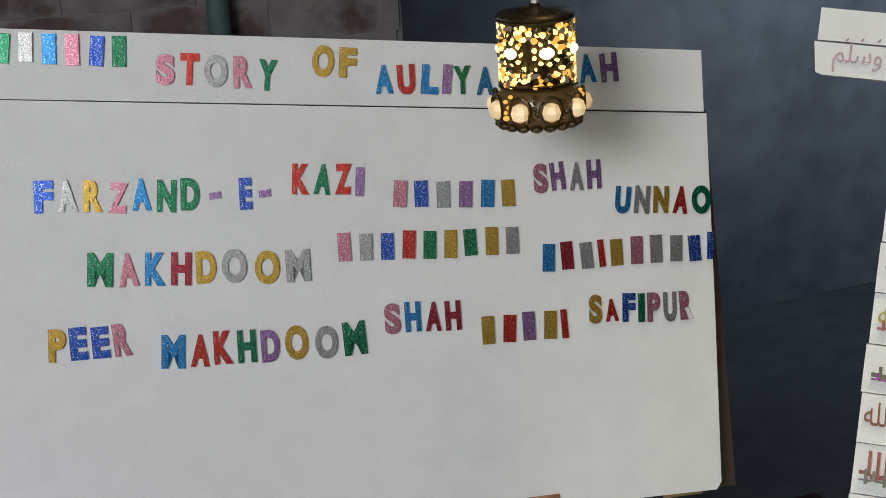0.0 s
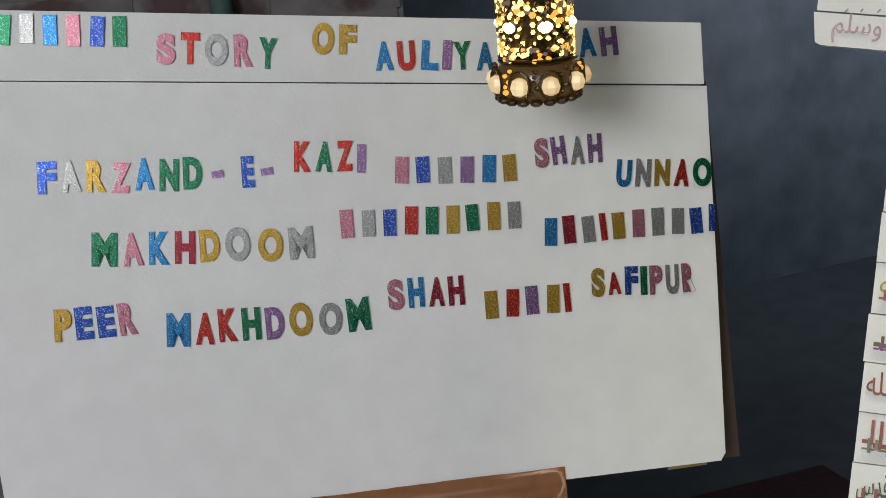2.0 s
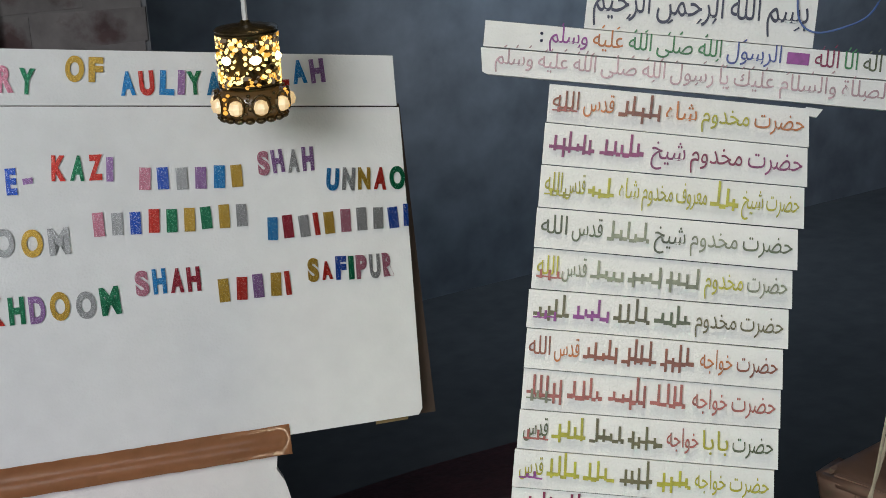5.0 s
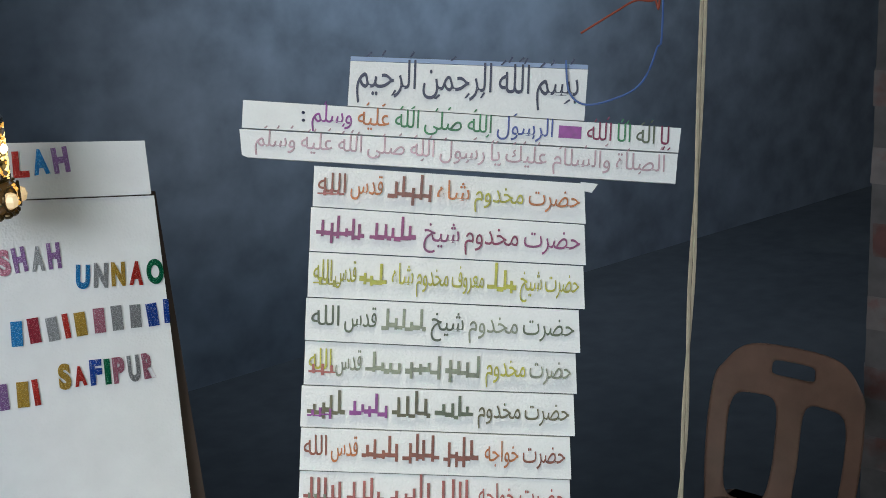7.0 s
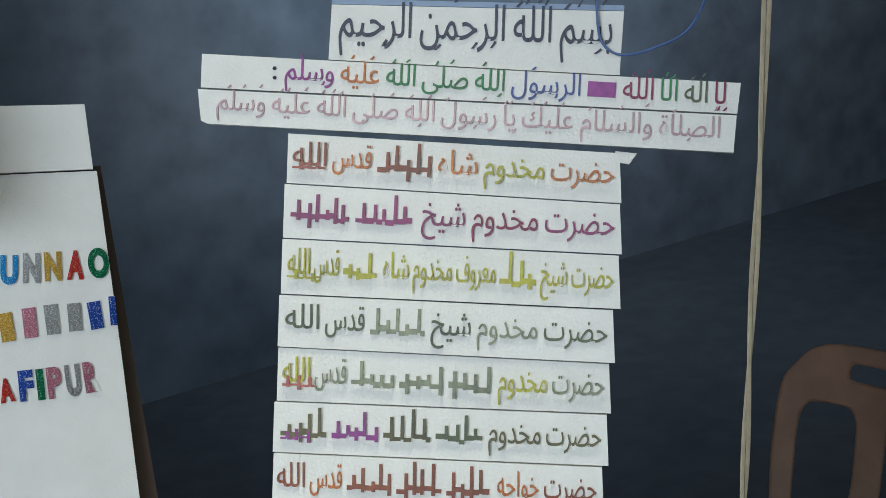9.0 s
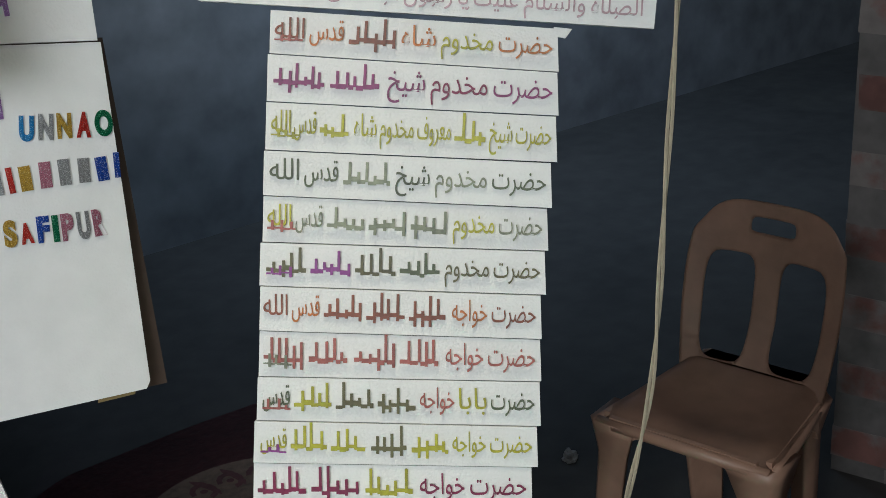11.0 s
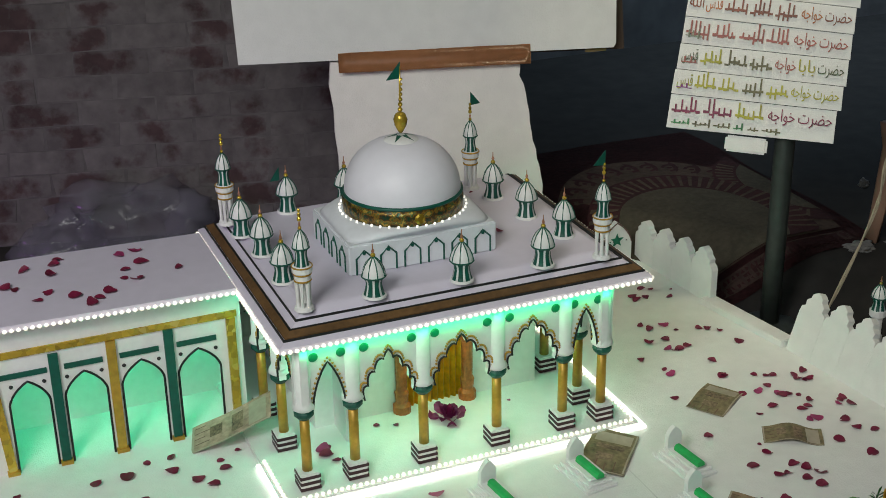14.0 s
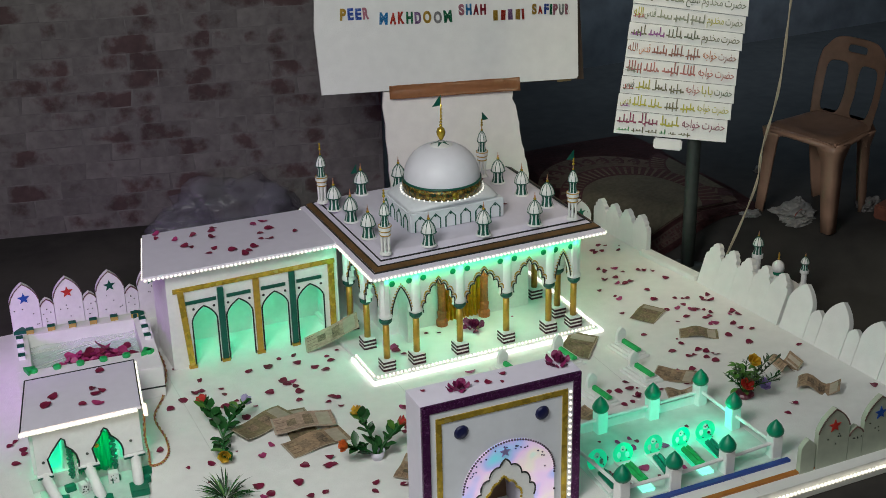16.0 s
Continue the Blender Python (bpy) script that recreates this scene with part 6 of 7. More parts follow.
def glyph(ch, size, bold=0.0):
    c = bpy.data.curves.new("letter", "FONT")
    c.body, c.size, c.extrude, c.offset = ch, size * K, 0.0012, 0.006 * K * 0.35 + bold * size * K
    o = bpy.data.objects.new("letter", c)
    scene.collection.objects.link(o)
    bpy.context.view_layer.update()
    me = bpy.data.meshes.new_from_object(o.evaluated_get(bpy.context.evaluated_depsgraph_get()))
    bpy.data.objects.remove(o)
    bpy.data.curves.remove(c)
    return me


def word(text, x0, z0, x1, z1, height, colours, y=-0.004, lettered=True):
    """Letters from (x0, z0) to (x1, z1) on the board, each of its own glitter colour; names stay plain bars."""
    n = len(text)
    wts = [0.5 if ch in "I" else 1.25 if ch in "MO" else 1.0 for ch in text]
    tot = sum(wts)
    pos = 0.0
    slope_ = math.degrees(math.atan2(z1 - z0, x1 - x0))
    for ch, w, col in zip(text, wts, colours):
        a, b = pos / tot, (pos + w) / tot
        pos += w
        xa, xb = x0 + (x1 - x0) * a, x0 + (x1 - x0) * b
        za = z0 + (z1 - z0) * a + random.uniform(-0.002, 0.002)
        gap = (xb - xa) * (0.11 if lettered else 0.2)
        hh = height * (0.75 if ch == "a" else random.uniform(0.96, 1.04))
        if lettered:
            me = glyph(ch.upper(), hh * 1.36, 0.028)
            xs = [v.co.x for v in me.vertices]
            w0 = max(xs) - min(xs)
            k = min(1.35, (xb - xa - 2 * gap) * K / w0)
            for v in me.vertices:
                v.co = Vector(((v.co.x - min(xs)) * k, v.co.z * -1, v.co.y))
            me.materials.clear()
            me.materials.append(GLITTER[col])
        else:
            w_ = (xb - xa) - 2 * gap
            me = mesh_of("letter_bar", box(bmesh.new(), 0, w_, -0.002, 0.002, 0, hh), GLITTER[col])
        o = new("letter" if lettered else "letter_bar", me)
        o.parent = board
        put(o, xa + gap, y, za, 0, -slope_ + random.uniform(-4, 4), 0)


HDR = -0.01
word("OUTUBE", 0.063, 1.006, 0.342, 0.971, 0.06, "nscpbn", HDR, False)
word("Y", -0.02, 1.02, 0.045, 1.01, 0.06, "r", HDR, False)
word("STORY", 0.383, 0.941, 0.628, 0.908, 0.058, "prspn", HDR)
word("OF", 0.69, 0.932, 0.79, 0.923, 0.056, "gg", HDR)
word("AULIYA", 0.817, 0.888, 1.068, 0.866, 0.054, "crcvnc", HDR)
word("ALLAH", 1.1, 0.88, 1.33, 0.872, 0.054, "ngrcv", HDR)
word("FARZAND", 0.122, 0.707, 0.455, 0.683, 0.059, "bsgpcnn")
word("-", 0.469, 0.69, 0.498, 0.69, 0.05, "v")
word("E", 0.526, 0.678, 0.558, 0.677, 0.059, "b")
word("-", 0.567, 0.688, 0.597, 0.688, 0.05, "v")
word("KAZI", 0.631, 0.699, 0.782, 0.685, 0.056, "rnrv")
word("BUDHAN", 0.828, 0.651, 1.098, 0.628, 0.055, "pbsvcg", lettered=False)
word("SHAH", 1.127, 0.659, 1.276, 0.657, 0.055, "pvsv")
word("UNNAO", 1.291, 0.605, 1.506, 0.581, 0.052, "csgrn")
word("MAKHDOOM", 0.208, 0.551, 0.666, 0.518, 0.062, "npcmgsgs")
word("SADUDDEEN", 0.709, 0.551, 1.097, 0.531, 0.056, "psbrngngs", lettered=False)
word("KHAIRABADI", 1.126, 0.493, 1.502, 0.484, 0.056, "cmsrgpssbb", lettered=False)
word("PEER", 0.121, 0.409, 0.295, 0.404, 0.06, "gbbp")
word("MAKHDOOM", 0.338, 0.373, 0.766, 0.361, 0.062, "crrnvgsn")
word("SHAH", 0.795, 0.398, 0.961, 0.393, 0.056, "pcmm")
word("SHAFI", 0.989, 0.354, 1.182, 0.349, 0.058, "grvgr", lettered=False)
word("SaFIPUR", 1.22, 0.38, 1.45, 0.364, 0.056, "grbnpsp")
# ---- the stand with written strips ----
SX, SY = Vector((0.742, -0.67, -0.02)).normalized(), Vector((0.221, 0.216, 0.951))
SY = (SY - SX * SY.dot(SX)).normalized()
SN = SX.cross(SY)
SIGN_M = Matrix((SX, SN * -1, SY)).transposed().to_4x4()
SIGN_M.translation = Vector((1.747, 0.748, 0.704)) * K
stand = thing("text_stand", (0, 0, 0), "stand of white written strips on an iron pole", "text stand")
stand.matrix_basis = SIGN_M
tagged(stand)
INK = {
    "o": mat("orange_ink", (0.5, 0.16, 0.03), 0.5, var=0.45, scale=120), "p": mat("purple_ink", (0.22, 0.03, 0.13), 0.5, var=0.4, scale=120),
    "y": mat("yellow_green_ink", (0.42, 0.4, 0.02), 0.5, var=0.4, scale=120), "d": mat("dark_green_ink", (0.08, 0.1, 0.05), 0.5, var=0.5, scale=120),
    "e": mat("grey_green_ink", (0.22, 0.24, 0.16), 0.5, var=0.5, scale=120), "l": mat("olive_ink", (0.11, 0.1, 0.04), 0.5, var=0.5, scale=120),
    "b": mat("brown_ink", (0.24, 0.07, 0.035), 0.5, var=0.4, scale=120), "r": mat("rose_ink", (0.36, 0.1, 0.08), 0.5, var=0.4, scale=120),
    "m": mat("maroon_ink", (0.2, 0.01, 0.06), 0.5, var=0.4, scale=120), "k": mat("navy_ink", (0.025, 0.03, 0.07), 0.5, var=0.3, scale=120),
    "v": mat("violet_ink", (0.25, 0.04, 0.25), 0.5, var=0.4, scale=120), "g": mat("green_ink", (0.03, 0.2, 0.06), 0.5, var=0.4, scale=120), "u": mat("blue_ink", (0.05, 0.08, 0.3), 0.5, var=0.4, scale=120),
    "w": mat("silver_rose_ink", (0.4, 0.27, 0.29), 0.45, 0.2, var=0.4, scale=120),
}


def strip(x0, zl, zr, x1, zl2, zr2, y=0.0, label=""):
    """A cut strip between its left and right edges; the corners are uneven."""
    pts = [(x0, zl2 + 0.0012), (x0 + 0.004, zl - 0.0012), (x1 - 0.003, zr - 0.0012), (x1, zr2 + 0.0012)]
    return part("written_strip", prism(bmesh.new(), pts, y, y + 0.022), STRIP_FOAM, stand, label)


def script_bars(parent, x0, z0, x1, z1, h, colours, words, y):
    """Writing that stays plain bars: one flat comb-edged bar for each word, in the ink's colour."""
    total = 0.0
    lens = [random.uniform(0.7, 1.3) for _ in range(words)]
    tot = sum(lens) + 0.22 * (words - 1)
    ang = math.degrees(math.atan2(z1 - z0, x1 - x0))
    for wi, ln in enumerate(lens):
        a, b = total / tot, (total + ln) / tot
        total += ln + 0.22
        length = (x1 - x0) * (b - a)
        xs, lo, hi = [0.0], [], []
        while xs[-1] < length - 0.006:
            tall = len(xs) % 2 == 0
            xs.append(min(length, xs[-1] + (0.006 if tall else random.uniform(0.008, 0.019))))
            base_ = random.uniform(-0.1, 0.06) * h
            lo.append(base_ - (random.uniform(0.0, 0.3) * h if tall and random.random() < 0.4 else 0.0))
            hi.append(base_ + (random.uniform(0.3, 1.0) * h if tall else random.uniform(0.12, 0.19) * h))
        bm = bmesh.new()
        out = []
        for k in range(len(lo)):
            out += [(xs[k], hi[k]), (xs[k + 1], hi[k])]
        back = []
        for k in range(len(lo)):
            back += [(xs[k], lo[k]), (xs[k + 1], lo[k])]
        prism(bm, out + back[::-1], -0.0015, 0.0015)
        o = part("written_bar", bm, INK[colours[wi % len(colours)]], parent)
        put(o, x0 + (x1 - x0) * a, y, z0 + (z1 - z0) * a, 0, -ang, 0)


# prayer lines, letter by letter in joined forms, written from right to left
FORM = {"\u0627": 0xFE8D, "\u0628": 0xFE8F, "\u0629": 0xFE93, "\u062D": 0xFEA1, "\u0631": 0xFEAD, "\u0633": 0xFEB1, "\u0635": 0xFEB9, "\u0639": 0xFEC9, "\u062A": 0xFE95, "\u062F": 0xFEA9, "\u0636": 0xFEBD, "\u0642": 0xFED5, "\u0643": 0xFED9, "\u0644": 0xFEDD, "\u0645": 0xFEE1, "\u0646": 0xFEE5, "\u0647": 0xFEE9, "\u0648": 0xFEED, "\u062E": 0xFEA5, "\u0634": 0xFEB5, "\u062C": 0xFE9D, "\u0641": 0xFED1, "\u0649": 0xFEEF, "\u064A": 0xFEF1}
SINGLE = "\u062F\u0627\u0631\u0648\u0629\u0649"


def joined(text):
    out = []
    for i, ch in enumerate(text):
        if ch not in FORM:
            out.append(ch)
            continue
        before = i > 0 and text[i - 1] in FORM and text[i - 1] not in SINGLE
        after = i + 1 < len(text) and text[i + 1] in FORM and ch not in SINGLE
        out.append(chr(FORM[ch] + (3 if before and after else 1 if before else 2 if after else 0)))
    return "".join(out[::-1])


def prayer(words, parent, x0, z0, x1, z1, h, colours, y, marks=0):
    """Words from the right end x1 to the left end x0, each in its ink; a None is a plain bar."""
    shapes, widths = [], []
    for w in words:
        if w is None:
            shapes.append(None)
            widths.append(1.1)
            continue
        me = glyph(joined(w), 1.0, -0.004)
        xs, zs = [v.co.x / K for v in me.vertices], [v.co.y / K for v in me.vertices]
        shapes.append((me, min(xs)))
        widths.append(max(xs) - min(xs))
    gap = 0.28
    k = (x1 - x0) / (sum(widths) + gap * (len(words) - 1))
    ang = math.degrees(math.atan2(z1 - z0, x1 - x0))
    x = x1
    for sh, w, col in zip(shapes, widths, colours):
        x -= w * k
        zz = z0 + (z1 - z0) * (x - x0) / (x1 - x0)
        if sh is None:
            o = part("written_bar", boxed(0, w * k, -0.0015, 0.0015, 0, h * 0.45), INK[col], parent)
        else:
            me, mn = sh
            for v in me.vertices:
                v.co = Vector(((v.co.x - mn * K) * k, -v.co.z, v.co.y * h * 0.95))
            me.materials.clear()
            me.materials.append(INK[col])
            o = new("written_word", me)
            o.parent = parent
        put(o, x, y, zz, 0, -ang, 0)
        for i in range(marks if sh else 0):
            tick = prism(bmesh.new(), [(0, 0), (0.0042, 0.0), (h * 0.13, h * 0.1), (h * 0.1, h * 0.13)], -0.0015, 0.0015)
            high = 0.62 + 0.1 * random.random() if random.random() < 0.75 else -0.22
            put(part("vowel_mark", tick, INK[col], parent), x + w * k * (i + random.uniform(0.25, 0.75)) / marks, y, zz + h * high, 0, -ang + random.uniform(-15, 15), 0)
        x -= gap * k


HAZRAT, QUDDISA = "\u062D\u0636\u0631\u062A", ["\u0642\u062F\u0633", "\u0627\u0644\u0644\u0647"]
ZL = [1.145, 1.048, 0.943, 0.836, 0.735, 0.631, 0.533, 0.432, 0.328, 0.228, 0.131, -0.002]
ZR = [1.097, 1.002, 0.907, 0.806, 0.706, 0.612, 0.515, 0.417, 0.322, 0.222, 0.13, 0.005]
XL = [0.047, 0.043, 0.036, 0.031, 0.025, 0.021, 0.013, 0.012, 0.008, 0.002, -0.006, -0.01]
XR = [0.683, 0.683, 0.68, 0.669, 0.661, 0.656, 0.647, 0.646, 0.645, 0.639, 0.627, 0.619]
COLS = ["oyobob", "pmpp", "yyyy", "deded", "eyeee", "lldlv", "bobb", "rrrr", "dyrlly", "yyyly", "mmymm"]
# honorifics are written out, names stay bars
TITLES = {"h": HAZRAT, "m": "\u0645\u062E\u062F\u0648\u0645", "s": "\u0634\u0627\u0647", "k": "\u062E\u0648\u0627\u062C\u0647", "t": "\u0634\u064A\u062E", "b": "\u0628\u0627\u0628\u0627", "q": QUDDISA[0], "a": QUDDISA[1], "f": "\u0645\u0639\u0631\u0648\u0641"}
WIDE = {"h": 1.25, "m": 1.2, "s": 0.8, "k": 1.0, "t": 0.8, "b": 0.8, "q": 0.8, "a": 0.7, "f": 1.2, "n": 1.1}
LINES = ["hmsnqa", "hmtnn", "htnfmsnqa", "hmtnqa", "hmnnnqa", "hmnnnn", "hknnnqa", "hknnnn", "hbknnnq", "hknnnnq", "hknnn"]
for i in range(11):
    s_ = strip(min(XL[i], XL[i + 1]) + 0.002, ZL[i], ZR[i], max(XR[i], XR[i + 1]) - 0.002, ZL[i + 1], ZR[i + 1], random.uniform(-0.004, 0.003), "white strip with a line of %s writing" % ("orange", "purple", "yellow-green", "dark green", "grey-green", "olive", "brown", "rose", "green and red", "yellow-green", "large maroon")[i])
    h_ = (ZL[i] - ZL[i + 1]) * (0.55 if i < 10 else 0.42)
    zl, zr = (ZL[i] + ZL[i + 1]) / 2 - h_ * 0.22, (ZR[i] + ZR[i + 1]) / 2 - h_ * 0.22
    if i == 10:
        zl, zr = zl + 0.014, zr + 0.014
    w_ = XR[i] - XL[i]

    def at(t):
        return zl + (zr - zl) * t

    line_ = LINES[i]
    total_ = sum(WIDE[w] for w in line_) + 0.13 * (len(line_) - 1)
    right_ = XR[i] - 0.016
    unit_ = (right_ - XL[i] - 0.012) / total_
    for q, w in enumerate(line_):
        left_ = right_ - WIDE[w] * unit_
        fa, fb = (left_ - XL[i]) / w_, (right_ - XL[i]) / w_
        ink_ = COLS[i][q % len(COLS[i])]
        if w == "n":
            script_bars(s_, left_, at(fa), right_, at(fb), h_ * 1.1, ink_, 1, -0.008)
        else:
            prayer([TITLES[w]], s_, left_, at(fa), right_, at(fb), h_ * 1.25, ink_, -0.008)
        right_ = left_ - 0.13 * unit_
    if i == 10:
        script_bars(s_, XL[i] + 0.015, 0.02, XR[i] - 0.2, 0.024, 0.03, "gll", 6, -0.008)
    if i in (0, 2, 4, 5, 7, 8, 9):
        script_bars(s_, XL[i] + 0.012, zl - h_ * 0.15, XL[i] + 0.075, zl - h_ * 0.18, 0.025, "rvye"[i % 4], 1, -0.009)
top_s = part("written_strip", prism(bmesh.new(), [(0.129, 1.283), (0.136, 1.388), (0.688, 1.358), (0.679, 1.24)], 0.0, 0.022), STRIP_FOAM, stand, "white strip with the opening prayer line")
part("strip_edge", prism(bmesh.new(), [(0.136, 1.389), (0.137, 1.399), (0.689, 1.369), (0.688, 1.359)], 0.0, 0.02), mat("pale_blue_edge", (0.3, 0.38, 0.55), 0.7), stand)
k1 = part("written_strip", prism(bmesh.new(), [(-0.122, 1.235), (-0.119, 1.3), (0.899, 1.22), (0.892, 1.164)], -0.004, 0.02), STRIP_FOAM, stand, "long white strip with a many-coloured creed line")
k2 = part("written_strip", prism(bmesh.new(), [(-0.122, 1.171), (-0.128, 1.232), (0.891, 1.161), (0.885, 1.093), (0.2, 1.143), (-0.11, 1.165)], -0.004, 0.02), STRIP_FOAM, stand, "long white strip with a silvery greeting line")
part("strip_tab", boxed(0.223, 0.384, 0.005, 0.03, -0.066, -0.004, 0.008), STRIP_FOAM, stand)
part("strip_tab", prism(bmesh.new(), [(0.67, 1.1), (0.71, 1.095), (0.695, 1.075), (0.672, 1.08)], 0.004, 0.018), STRIP_FOAM, stand)
inv = SIGN_M.inverted()
pole_pts = [inv @ (Vector((2.13, 0.515, z)) * K) / K for z in (F, 0.3, 0.7)] + [inv @ (Vector((2.25, 0.68, 1.3)) * K) / K]
part("pole", tube(bmesh.new(), pole_pts, 0.04, 14), POLE, stand, "dull dark iron pole", True)
foot = part("pole_foot", lathe(bmesh.new(), [(0.11, 0), (0.11, 0.012), (0.05, 0.02)], 18), POLE, stand)
foot.matrix_basis = inv @ Matrix.Translation(Vector((2.13, 0.515, F)) * K)

prayer(["\u0628\u0633\u0645", "\u0627\u0644\u0644\u0647", "\u0627\u0644\u0631\u062D\u0645\u0646", "\u0627\u0644\u0631\u062D\u064A\u0645"], top_s, 0.15, 1.327, 0.665, 1.297, 0.1, "kkkk", -0.003, 4)
SALAM = ["\u0635\u0644\u0649", "\u0627\u0644\u0644\u0647", "\u0639\u0644\u064A\u0647", "\u0648\u0633\u0644\u0645"]
prayer(["\u0644\u0627", "\u0627\u0644\u0647", "\u0627\u0644\u0627", "\u0627\u0644\u0644\u0647", None, "\u0627\u0644\u0631\u0633\u0648\u0644", "\u0627\u0644\u0644\u0647"] + SALAM, k1, 0.045, 1.247, 0.87, 1.182, 0.062, "mdgmvugggovmv", -0.007, 2)
for z_ in (1.25, 1.268):
    part("colon_dot", dot(bmesh.new(), 0.025, -0.006, z_, 0.0042, n=8), INK["k"], k1)
prayer(["\u0627\u0644\u0635\u0644\u0627\u0629", "\u0648\u0627\u0644\u0633\u0644\u0627\u0645", "\u0639\u0644\u064A\u0643", "\u064A\u0627", "\u0631\u0633\u0648\u0644", "\u0627\u0644\u0644\u0647"] + SALAM, k2, -0.09, 1.192, 0.86, 1.12, 0.058, "wwwwwwwwwwww", -0.007, 3)

# ---- pierced hanging lamp ----
lamp = thing("hanging_lamp", (1.262, 1.0, 1.943), "pierced bronze hanging lamp with glowing amber glass", "hanging lamp")
LB = 0.067      # radius of the lamp's body


def on_drum(t, z, r=LB):
    return Vector((r * math.cos(t), r * math.sin(t), z))


def chip(bm, t, z, r, lift, n=6):
    """A small uneven piece of glass set flat on the drum."""
    c, u = on_drum(t, z, LB + lift), Vector((-math.sin(t), math.cos(t), 0))
    d = Vector((math.cos(t), math.sin(t), 0))
    rim = [c + u * r * random.uniform(0.6, 1.2) * math.cos(6.2832 * k / n) + Vector((0, 0, r * random.uniform(0.6, 1.3) * math.sin(6.2832 * k / n))) for k in range(n)]
    vs = [bm.verts.new(p) for p in rim]
    low = [bm.verts.new(p - d * 0.005) for p in rim]
    bm.faces.new(vs)
    for k in range(n):
        bm.faces.new((vs[k], vs[(k + 1) % n], low[(k + 1) % n], low[k]))


prof = [(LB * 0.6, -0.064), (LB, -0.06), (LB, 0.086), (LB * 1.05, 0.092), (LB * 1.0, 0.098), (LB * 0.5, 0.105), (0.012, 0.109), (0.01, 0.116)]
part("drum", lathe(bmesh.new(), prof, 28), LAMP_METAL, lamp, "dark pierced bronze body", True)
bm = bmesh.new()
for z in (-0.058, -0.05, 0.084, 0.092):
    tube(bm, [on_drum(6.2832 * i / 28, z, LB + 0.001) for i in range(29)], 0.0035, 5)
for i in range(60):
    t, z = random.uniform(0, 6.2832), random.uniform(-0.045, 0.078)
    a = random.uniform(0, 3.14)
    tube(bm, [on_drum(t + 0.1 * math.cos(a + k) , z + 0.01 * math.sin(a + k), LB + 0.002) for k in (0, 0.7, 1.4, 2.1)], 0.0022, 4)
part("filigree", bm, LAMP_METAL, lamp)
CHIPS = (("bright_chip_field", mat("lamp_yellow_glass", (1, 0.8, 0.4), emit=1.7, emit_colour=(1, 0.7, 0.2), bump=0), 80, 0.0046), ("amber_chip_field", mat("lamp_deep_amber", (0.7, 0.35, 0.06), emit=0.75, emit_colour=(1, 0.5, 0.08), bump=0), 110, 0.005), ("smoky_chip_field", mat("lamp_smoky_glass", (0.2, 0.16, 0.12), 0.15, emit=0.06, emit_colour=(1, 0.7, 0.4)), 60, 0.006))
for nm, m_, k, r in CHIPS:
    bm = bmesh.new()
    for i in range(k):
        chip(bm, random.uniform(0, 6.2832), random.choice((-0.042, -0.034, -0.02, 0.045, 0.06, 0.07, 0.03)) + random.uniform(-0.008, 0.008), r * random.uniform(0.7, 1.5), random.uniform(0.0015, 0.004))
    tagged(part(nm, bm, m_, lamp, "glowing amber glass chips"), kind="stuff")
for i in range(6):
    t = -1.72 + 6.2832 * i / 6
    c = on_drum(t, 0.02, LB - 0.006)
    gem = part("round_gem", dot(bmesh.new(), c.x, c.y, c.z, 0.0155, n=12), LED_WARM, lamp, "bright round glass gem", True)
    bm = bmesh.new()
    for k in range(9):
        a = 6.2832 * k / 9
        chip(bm, t + 0.024 * math.cos(a) / LB, 0.02 + 0.024 * math.sin(a), 0.005, 0.003)
    part("gem_petals", bm, CHIPS[0][1], gem)
    for dt, dz in ((0.42, 0.062), (0.42, -0.026)):
        for a, b in ((0, 0.013), (0.17, 0.001), (-0.17, 0.001), (0, -0.012)):
            bm = bmesh.new()
            chip(bm, t + dt + a, dz + b, 0.0066, 0.003)
            part("quatrefoil_chip", bm, CHIPS[0][1], gem)
part("skirt", lathe(bmesh.new(), [(0.064, -0.06), (0.07, -0.072), (0.079, -0.095), (0.076, -0.118), (0.068, -0.134), (0.066, -0.142)], 28), mat("smoky_glass_skirt", (0.05, 0.035, 0.02), 0.2, emit=0.05, emit_colour=(1, 0.5, 0.12), var=0.6, scale=60), lamp, "", True)
for i in range(9):
    t = -1.72 + 6.2832 * i / 9
    u = Vector((-math.sin(t), math.cos(t), 0))
    c = Vector((0.081 * math.cos(t), 0.081 * math.sin(t), -0.1))
    ring_ = part("skirt_ring", tube(bmesh.new(), [c + u * 0.02 * math.cos(6.2832 * k / 14) + Vector((0, 0, 0.03 * math.sin(6.2832 * k / 14))) for k in range(15)], 0.0032, 5), LAMP_METAL, lamp)
    part("skirt_gem", lathe(bmesh.new(), [(0.005, -0.02), (0.014, -0.014), (0.018, 0), (0.014, 0.014), (0.005, 0.02)], 8, c.x, c.y, c.z - 0.003), GEM, ring_, "faceted clear glass gem")
    bm = bmesh.new()
    for k in range(5):
        e = on_drum(t + 0.35 + random.uniform(-0.1, 0.1), -0.118 + 0.012 * k, 0.079)
        dot(bm, e.x, e.y, e.z, random.uniform(0.004, 0.007), n=5)
    part("skirt_scroll", bm, CHIPS[1][1] if i % 2 else LAMP_METAL, ring_)
    for k in range(2):
        v = on_drum(t + 0.35 * k, -0.14, 0.069)
        part("scallop", dot(bmesh.new(), v.x, v.y, v.z, 0.0125, 0.8, n=8), LAMP_METAL, ring_)
lamp_done = list(lamp.children_recursive)
for ob in lamp_done:
    for v in ob.data.vertices:
        v.co.z *= 0.83
